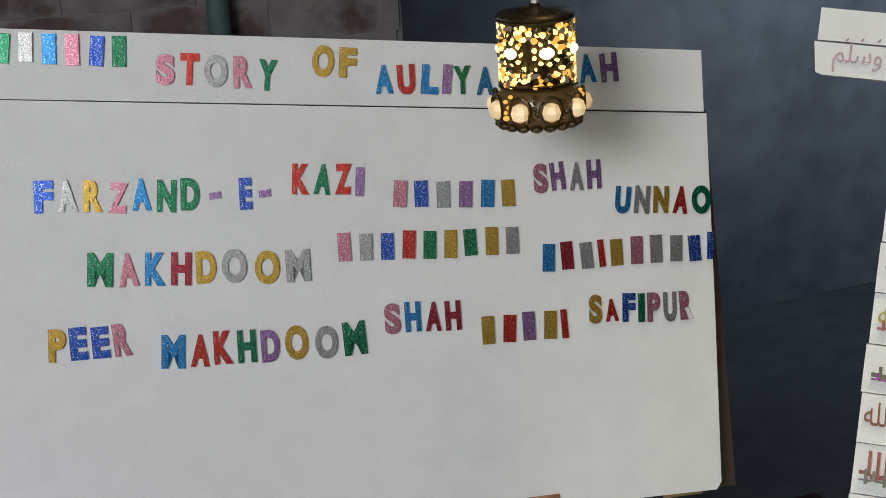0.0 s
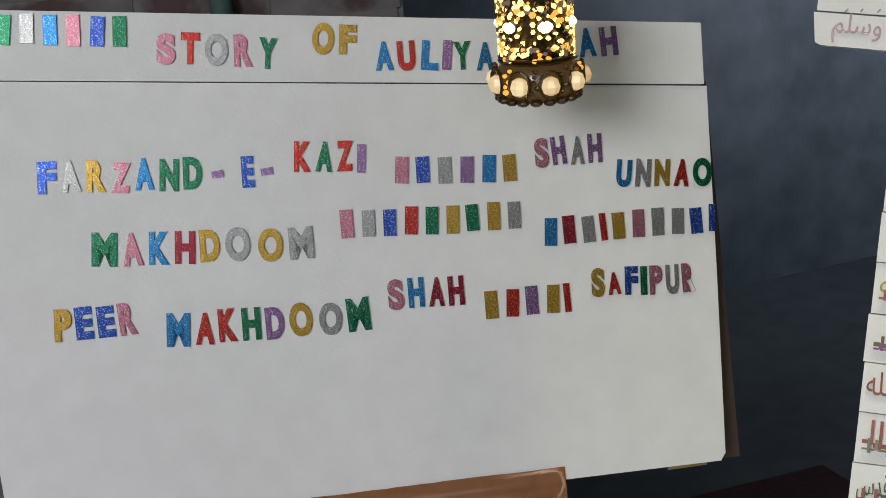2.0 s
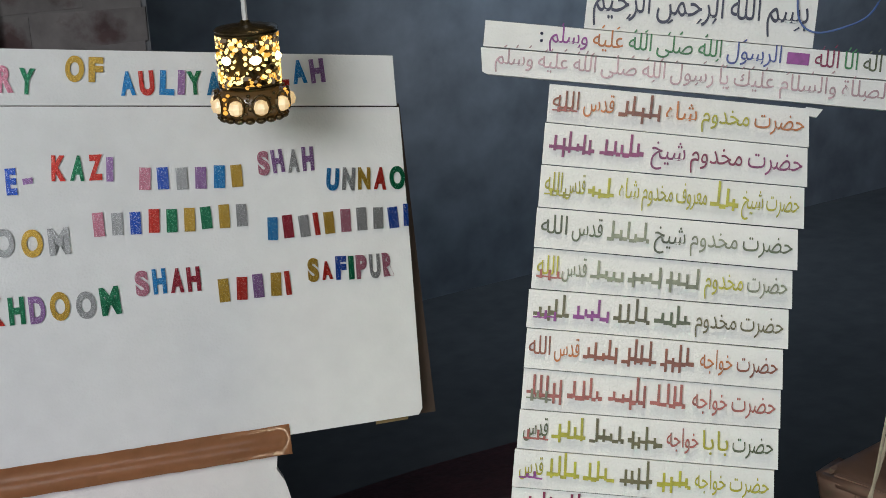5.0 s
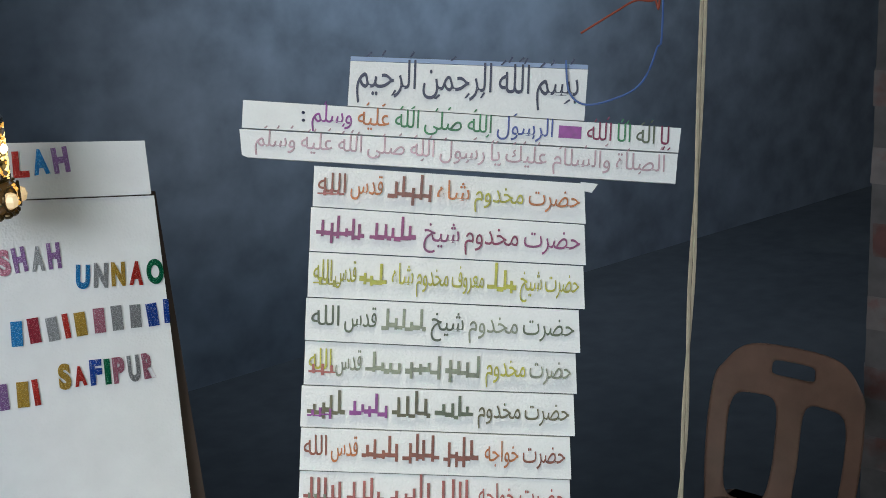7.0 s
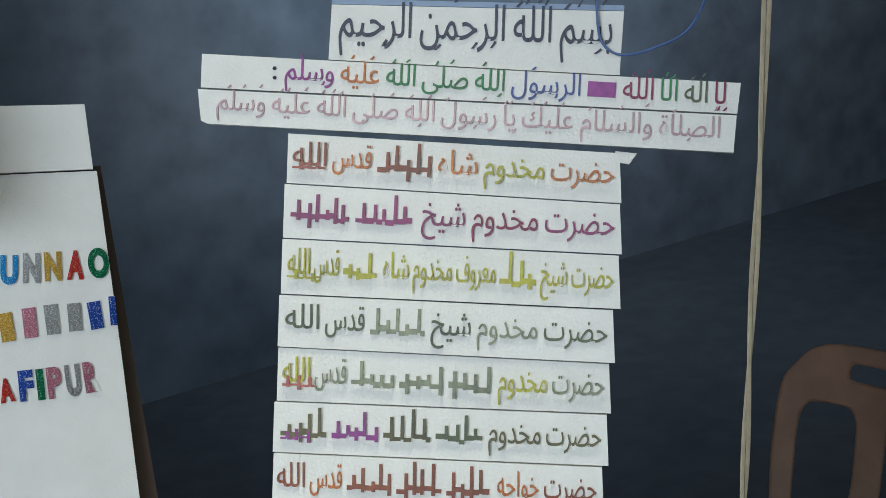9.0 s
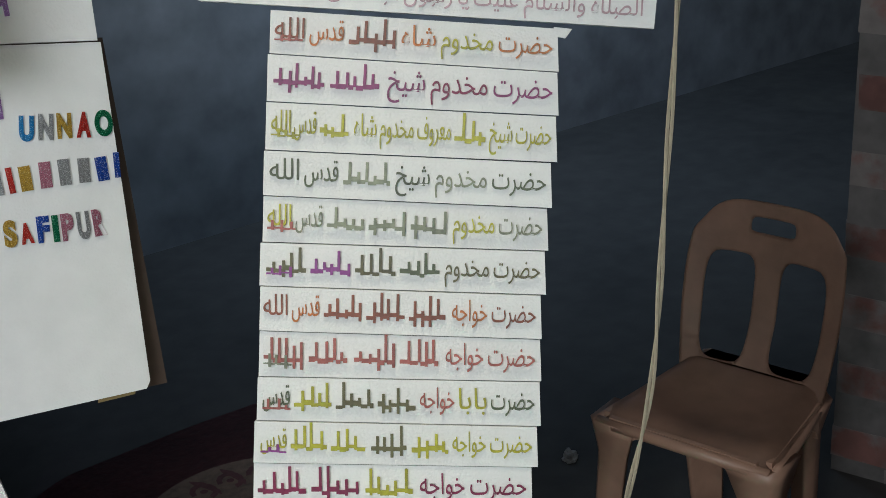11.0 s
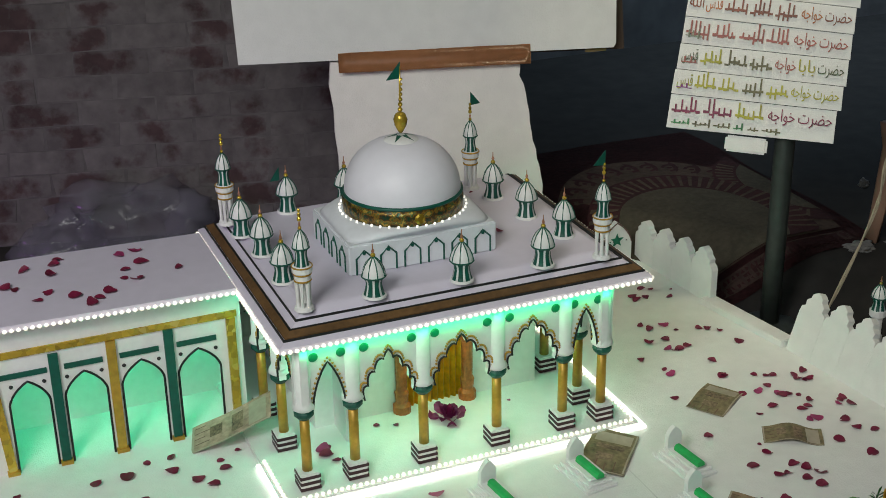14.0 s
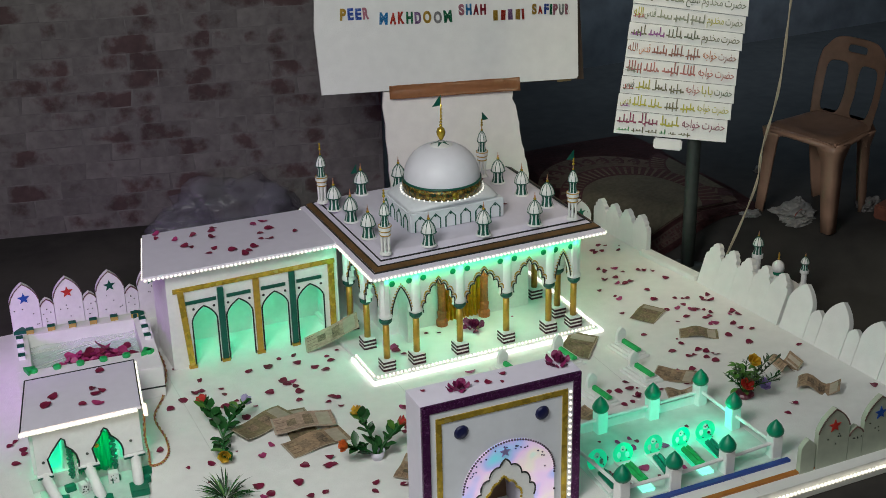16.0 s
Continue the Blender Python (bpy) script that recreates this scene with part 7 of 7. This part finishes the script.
part("cord", tube(bmesh.new(), [(0, 0, 0.085), (0.002, 0, 1.0), (0, 0, 4.4 - 1.94)], 0.006, 6), mat("white_flex", (0.7, 0.7, 0.68), 0.5), lamp, "white hanging flex")
bulb("hanging_lamp_bulb", (1.262, 1.0, 1.94), 0.5, (1.0, 0.62, 0.25), 0.03)

# ---- moulded chair ----
chair = thing("plastic_chair", (3.051, 0.523, F + rise(3.051, 0.523)), "terracotta moulded plastic chair without arms", "chair", turn=-76.3)
# local -y is the front


def leg(x, y, x2, y2, top):
    bm = bmesh.new()
    rings = []
    sx, sy = (1 if x > 0 else -1), (1 if y > 0 else -1)
    for t in (0, 0.2, 0.4, 0.6, 0.8, 0.93, 1.0):
        w = 0.032 + 0.018 * t + (0.022 * (t - 0.8) / 0.2 if t > 0.8 else 0)
        cx, cy = x2 + (x - x2) * t ** 0.9, y2 + (y - y2) * t ** 0.9
        z, th = top * t, 0.017
        out = [(sx * w * 0.7, sy * w), (-sx * w, sy * w), (-sx * w, sy * (w - th)), (sx * (w - th) * 0.8, sy * (w - th)), (sx * (w - th), -sy * w), (sx * w, -sy * w), (sx * w, sy * w * 0.7)]
        rings.append([bm.verts.new((cx + px_, cy + py_, z)) for px_, py_ in out])
    for a, b in zip(rings, rings[1:]):
        for k in range(7):
            bm.faces.new((a[k], a[(k + 1) % 7], b[(k + 1) % 7], b[k]))
    bm.faces.new(rings[0])
    bm.faces.new(rings[-1])
    return bm


SEAT = 0.578
for x, y, x2, y2 in ((0.205, -0.165, 0.25, -0.2), (-0.205, -0.165, -0.25, -0.2), (0.15, 0.17, 0.15, 0.235), (-0.15, 0.17, -0.15, 0.235)):
    part("leg", leg(x, y, x2, y2, SEAT - 0.045), CHAIR, chair, "", True)


def seat_half(v):
    return 0.262 - 0.055 * v ** 1.4


bm = bmesh.new()
rows = []
for j in range(15):
    v = j / 14
    y = -0.225 + 0.46 * v
    row = []
    for i in range(17):
        u = i / 8 - 1
        dish = 0.026 * (1 - u * u) * math.sin(math.pi * min(1.0, 0.15 + v))
        drop = 0.05 * max(0, abs(u) - 0.85) / 0.15 + 0.05 * max(0, 0.1 - v) / 0.1
        row.append(bm.verts.new((seat_half(v) * u * (1 - 0.05 * max(0, 0.12 - v) / 0.12), y, SEAT - dish - drop)))
    rows.append(row)
for a, b in zip(rows, rows[1:]):
    for i in range(16):
        bm.faces.new((a[i], a[i + 1], b[i + 1], b[i]))
bmesh.ops.solidify(bm, geom=bm.faces[:], thickness=0.014)
part("seat", bm, CHAIR, chair, "", True)
for s in (-1, 1):
    rim = [(s * (seat_half(v) - 0.006), -0.22 + 0.4 * v, SEAT - 0.055) for v in [0.04 + k / 8.5 for k in range(9)]]
    part("seat_rim", tube(bmesh.new(), rim, 0.015, 8), CHAIR, chair, "", True)
part("seat_rim", tube(bmesh.new(), [(-0.25, -0.218, SEAT - 0.052), (0, -0.228, SEAT - 0.046), (0.25, -0.218, SEAT - 0.052)], 0.017, 8), CHAIR, chair, "", True)


def apron(half, drop):
    """A web under the seat's edge that curves down into the legs."""
    n = 16
    low = [(half * (2 * i / n - 1), SEAT - 0.055 - drop * abs(2 * i / n - 1) ** 3.2) for i in range(n + 1)]
    return prism(bmesh.new(), [(-half, SEAT - 0.03), (half, SEAT - 0.03)] + low[::-1], -0.008, 0.008)


put(part("apron", apron(0.215, 0.085), CHAIR, chair), 0, -0.212, 0)
for s in (-1, 1):
    put(part("apron", apron(0.175, 0.085), CHAIR, chair), s * 0.222, -0.02, 0, 0, 0, 90 + s * 5)
# the back: a curved shell with a hand slot and two long openings


HOLES = ((0.0, 0.87, 0.29, 0.043, 6), (-0.46, 0.395, 0.3, 0.305, 5), (0.46, 0.395, 0.3, 0.305, 5))


def hole_of(u, v):
    """The opening nearest to a place on the back, and how far out the place lies (1 is its rim)."""
    best = None
    for cu, cv, ru, rv, e in HOLES:
        f = (abs((u - cu) / ru) ** e + abs((v - cv) / rv) ** e) ** (1 / e)
        if best is None or f < best[1]:
            best = ((cu, cv), f)
    return best


def back_point(u, v):
    half = 0.218 + 0.018 * math.sin(math.pi * v) - 0.2 * max(0, v - 0.85) ** 1.5
    top_ = max(0.0, v - 0.6) / 0.4
    lean = 0.18 + 0.1 * v
    return Vector((u * half, lean + 0.045 * (1 - u * u) * min(1.0, v * 3) * (1 - 0.3 * v) - 0.02, SEAT - 0.04 + 0.495 * v - 0.075 * abs(u) ** 5 * top_ * top_))


bm = bmesh.new()
NU, NV = 48, 56
grid = {}
for j in range(NV):
    for i in range(NU):
        u, v = -1 + 2 * (i + 0.5) / NU, (j + 0.5) / NV
        if hole_of(u, v)[1] < 1:
            continue
        q = []
        for di, dj in ((0, 0), (1, 0), (1, 1), (0, 1)):
            key = (i + di, j + dj)
            if key not in grid:
                uu, vv = -1 + 2 * key[0] / NU, key[1] / NV
                (cu, cv), f = hole_of(uu, vv)
                near = any(hole_of(uu + a / NU, vv + b * 0.5 / NV)[1] < 1 for a in (-1, 1) for b in (-1, 1))
                if near and f > 0.05:
                    uu, vv = cu + (uu - cu) / f, cv + (vv - cv) / f
                grid[key] = bm.verts.new(back_point(uu, vv))
            q.append(grid[key])
        bm.faces.new(q)
bmesh.ops.solidify(bm, geom=bm.faces[:], thickness=0.02)
part("backrest", bm, CHAIR, chair, "", True)

# ---- rug, litter, bag, cord ----
rug = thing("rug", (2.2, 1.5, F), "old maroon and beige patterned rug lying on floor", "rug")
RX, RY = (1.45, 2.82), (0.7, 2.3)      # the rug's edges


def rug_z(x, y):
    return rise(x, y) + 0.012 + 0.008 * math.sin(4 * x + 1) * math.sin(3 * y)


def rug_patch(bm, outline, lift, steps=(0.5, 1.0)):
    """A flat piece of pile; the outline stays within the rug's border."""
    outline = [(min(x, RX[1] - 0.05), max(y, RY[0] + 0.17) if lift > 0.0045 else y) for x, y in outline]
    n = len(outline)
    cx, cy = sum(p[0] for p in outline) / n, sum(p[1] for p in outline) / n
    rings = [[bm.verts.new((x - 2.2, y - 1.5, rug_z(x, y) + lift)) for x, y in [(cx + (x - cx) * t, cy + (y - cy) * t) for x, y in outline]] for t in steps]
    for a, b in zip(rings, rings[1:]):
        for i in range(n):
            bm.faces.new((a[i], a[(i + 1) % n], b[(i + 1) % n], b[i]))
    m = bm.verts.new((cx - 2.2, cy - 1.5, rug_z(cx, cy) + lift))
    for i in range(n):
        bm.faces.new((m, rings[0][i], rings[0][(i + 1) % n]))
    return bm


def oval(cx, cy, a, b, n=72):
    return [(cx + a * math.cos(6.2832 * i / n), cy + b * math.sin(6.2832 * i / n)) for i in range(n)]


FINE = (0.12, 0.25, 0.4, 0.55, 0.7, 0.85, 1.0)
bm = bmesh.new()
gx, gy = [RX[0] + (RX[1] - RX[0]) * i / 40 for i in range(41)], [RY[0] + (RY[1] - RY[0]) * i / 40 for i in range(41)]
vs = [[bm.verts.new((x - 2.2 + 0.012 * math.sin(7 * y), y - 1.5 + 0.012 * math.sin(6 * x), rug_z(x, y))) for x in gx] for y in gy]
for j in range(40):
    for i in range(40):
        bm.faces.new((vs[j][i], vs[j][i + 1], vs[j + 1][i + 1], vs[j + 1][i]))
bmesh.ops.solidify(bm, geom=bm.faces[:], thickness=0.008)
part("rug_base", bm, RUG_RED, rug)
RUG_TAN = mat("rug_tan_pile", (0.1, 0.07, 0.048), 0.95, var=0.4, scale=60, bump=0.8)
RUG_BROWN = mat("rug_brown_pile", (0.085, 0.056, 0.04), 0.95, var=0.45, scale=60, bump=0.8)
# a second medallion runs on under the first
for lift, (ox, oy), rays in ((0.006, (2.88, 1.38), (0.37, 0.47, 0.26, 0.35)), (0.012, (2.2, 1.14), (0.48, 0.6, 0.35, 0.42))):
    big = ox < 2.5
    if big:
        part("scroll_ground", rug_patch(bmesh.new(), oval(ox, oy + 0.02, 0.57, 0.84), 0.005, FINE), RUG_BROWN, rug, "tan ground with maroon scrolls")
    part("ray_ground", rug_patch(bmesh.new(), oval(ox, oy, rays[0], rays[1]), lift + 0.003, FINE), RUG_RED, rug)
    part("centre", rug_patch(bmesh.new(), oval(ox, oy, rays[2], rays[3]), lift + 0.006, FINE), RUG_BEIGE, rug, "worn beige centre field")
    bm = bmesh.new()
    for i in range(60):
        t = 6.2832 * i / 60
        d = Vector((math.cos(t), math.sin(t)))
        c = Vector((ox + (rays[0] + rays[2]) / 2 * d.x, oy + (rays[1] + rays[3]) / 2 * d.y))
        if c.x > RX[1] - 0.12 or c.y < RY[0] + 0.22:
            continue
        s = Vector((-d.y, d.x)) * 0.007
        h = (rays[1] - rays[3]) * 0.36
        rug_patch(bm, [tuple(c + d * h + s * 1.4), tuple(c - d * h + s), tuple(c - d * h - s), tuple(c + d * h - s * 1.4)], lift + 0.0055)
    tagged(part("ray_border", bm, RUG_TAN, rug), kind="stuff")
bm = bmesh.new()
for i in range(34):
    t = 6.2832 * i / 34
    d = Vector((math.cos(t), math.sin(t)))
    c = Vector((2.2 + 0.525 * d.x, 1.16 + 0.725 * d.y))
    if c.y < RY[0] + 0.3:
        continue
    s = Vector((-d.y, d.x))
    # a hooked scroll with an eye, and a dark gap beside it
    for q in range(9):
        a0, a1 = q * 0.52, (q + 1.05) * 0.52
        ring_ = []
        for a, e in ((a0, 0.026), (a1, 0.026), (a1, 0.044), (a0, 0.044)):
            ring_.append(tuple(c + s * e * math.cos(a) + d * (1.25 * e * math.sin(a))))
        rug_patch(bm, ring_, 0.0075, (1.0,))
    rug_patch(bm, [tuple(c + d * k + s * w) for k, w in ((-0.06, -0.03), (-0.03, -0.042), (0.05, -0.03), (0.09, 0.0), (0.06, 0.002), (0.02, -0.012))], 0.0078, (1.0,))
    rug_patch(bm, oval(c.x, c.y, 0.013, 0.013, 8), 0.0078, (1.0,))
tagged(part("scroll_border", bm, RUG_RED, rug), kind="stuff")
part("border_band", rug_patch(bmesh.new(), [(RX[0] + 0.02, RY[0] + 0.045)] + [(RX[0] + 0.02 + 0.0658 * i, RY[0] + 0.05) for i in range(20)] + [(RX[0] + 0.02 + 0.0658 * i, RY[0] + 0.14) for i in range(19, -1, -1)], 0.003, (0.5, 1.0)), mat("rug_rose_pile", (0.058, 0.034, 0.028), 0.95, var=0.4, scale=60, bump=0.8), rug)
bm = bmesh.new()
for i in range(58):
    x, k = RX[0] + 0.05 + 0.0225 * i, 1 if i % 2 else -1
    y = RY[0] + 0.095
    rug_patch(bm, [(x - 0.004, y - 0.036 * k), (x + 0.008, y - 0.03 * k), (x + 0.012 * k, y + 0.01), (x + 0.004, y + 0.036 * k), (x - 0.007, y + 0.02 * k)], 0.0044, (1.0,))
tagged(part("edge_border", bm, RUG_RED, rug), kind="stuff")


def crumpled(size, seed, flat, rough):
    """A crumpled lump of film, paper or stone, flat underneath."""
    bm = bmesh.new()
    bmesh.ops.create_icosphere(bm, subdivisions=4, radius=1.0)
    for v in bm.verts:
        n1 = noise.noise(v.co * 1.7 + Vector((seed, 0, 0))) + rough * (0.55 * abs(noise.noise(v.co * 4.2 + Vector((0, seed, 0)))) + 0.25 * noise.noise(v.co * 9))
        v.co = v.co * (0.75 + 0.45 * n1)
        v.co = Vector((v.co.x * size[0], v.co.y * size[1], max(0, v.co.z * size[2] + size[2] * flat)))
    return bm


def crumple(name, place, size, label, category, material, seed, flat=0.45, rough=1.0):
    t = thing(name, place, label, category)
    part("crumpled_sheet", crumpled(size, seed, flat, rough), material, t, "", rough < 1)
    return t


for place_, size_, label_, seed_ in (((2.9, 0.53), (0.17, 0.13, 0.06), "crumpled grey newspaper heap under the chair", 3), ((2.98, 0.6), (0.08, 0.06, 0.07), "crumpled pale paper sheet on the newspaper heap", 8), ((2.86, 0.42), (0.1, 0.05, 0.03), "flattened scrap of newspaper", 12), ((3.17, 1.26), (0.03, 0.03, 0.035), "small pale pebble of paper", 15), ((2.68, 0.66), (0.08, 0.05, 0.03), "dusty scrap of newspaper beside the rug", 17)):
    crumple("waste_paper", (*place_, F + rise(*place_) - 0.004), size_, label_, "waste paper", PAPER, seed_, 0.3)
scrap = thing("paper_scrap", (2.84, 0.5, F + rise(2.84, 0.5) + 0.05), "torn paper scrap with red print", "waste paper", turn=25)
part("scrap", prism(bmesh.new(), [(-0.05, 0.0), (-0.03, 0.018), (0.04, 0.022), (0.05, 0.004), (0.0, -0.006)], -0.06, -0.057), mat("red_print", (0.2, 0.03, 0.02), 0.7, var=0.4), scrap)
bag = crumple("plastic_bag", (-0.12, 2.3, F), (0.5, 0.22, 0.28), "large crumpled clear plastic bag by the wall", "plastic bag", PLASTIC_BAG, 5, 0.45, 0.9)
for x, y, z, r, seed_ in ((-0.28, -0.05, 0.02, 0.2, 31), (0.3, -0.03, 0.0, 0.18, 37)):
    put(part("loose_fold", crumpled((r, r * 0.7, r), seed_, 0.45, 0.9), PLASTIC_BAG, bag, "loose fold of clear film", True), x, y, z)
br = thing("loose_brick", (3.4, 0.26, F + rise(3.4, 0.26)), "broken red brick lying on the floor", "brick", turn=20)
bm = boxed(-0.09, 0.09, -0.06, 0.06, 0, 0.09, 0.01)
part("block", bm, mat("bare_red_brick", (0.16, 0.05, 0.03), 0.9, var=0.4, scale=40, bump=0.6), br)
crumple("rubble", (3.37, 0.41, F + rise(3.37, 0.41)), (0.1, 0.07, 0.06), "dark rubble lump on the floor", "rubble", MORTAR, 21)
cord = thing("rope", (2.3, 0.3, F), "cream twisted rope hanging from ceiling to floor", "rope")
pts = curve([(0.24, -0.18, 4.5), (0.185, -0.145, 2.35), (0.16, -0.125, 1.6), (0.14, -0.11, 1.15), (0.09, -0.072, 0.8), (0.07, -0.055, 0.55), (-0.04, 0.033, 0.1), (-0.08, 0.06, 0.0)], 14)
for ph in (0, math.pi):
    part("strand", tube(bmesh.new(), [p + Vector((0.0042 * math.cos(i * 0.35 + ph), 0.0042 * math.sin(i * 0.35 + ph), 0)) for i, p in enumerate(pts)], 0.0042, 6), ROPE, cord)
w1 = thing("loose_wire", (0, 0, 0), "thin blue wire dangling in a loop", "wire")
w1.matrix_basis = SIGN_M
part("strand", tube(bmesh.new(), curve([(0.87, -0.03, 3.6), (0.866, -0.03, 2.2), (0.858, -0.03, 1.5), (0.842, -0.03, 1.395), (0.805, -0.03, 1.318), (0.74, -0.03, 1.284), (0.68, -0.025, 1.275), (0.645, -0.02, 1.305), (0.638, -0.015, 1.378)], 10), 0.0026, 5), WIRE_BLUE, w1)
w2 = thing("loose_wire", (0, 0, 0), "thin red wire dangling from above", "wire")
w2.matrix_basis = SIGN_M
part("strand", tube(bmesh.new(), curve([(0.876, -0.02, 3.6), (0.872, -0.02, 2.2), (0.853, -0.02, 1.55), (0.839, -0.02, 1.512), (0.796, -0.02, 1.511), (0.752, -0.02, 1.487), (0.672, -0.02, 1.439)], 10), 0.0026, 5), WIRE_RED, w2)
pipe = thing("wall_pipe", (0.95, 2.25, F), "greenish upright pipe on the wall", "pipe")
part("pipe", tube(bmesh.new(), [(0, 0, 0), (0, 0, 4.5)], 0.03, 12), mat("greenish_pipe", (0.06, 0.1, 0.1), 0.5, var=0.3), pipe, "", True)
for ob in scene.collection.objects:
    if ob.name.split(".")[0].endswith(("_light_string", "_light_ring", "_beads", "_beading", "_dots", "lobe_trim", "light_strip")):
        tagged(ob, kind="stuff")
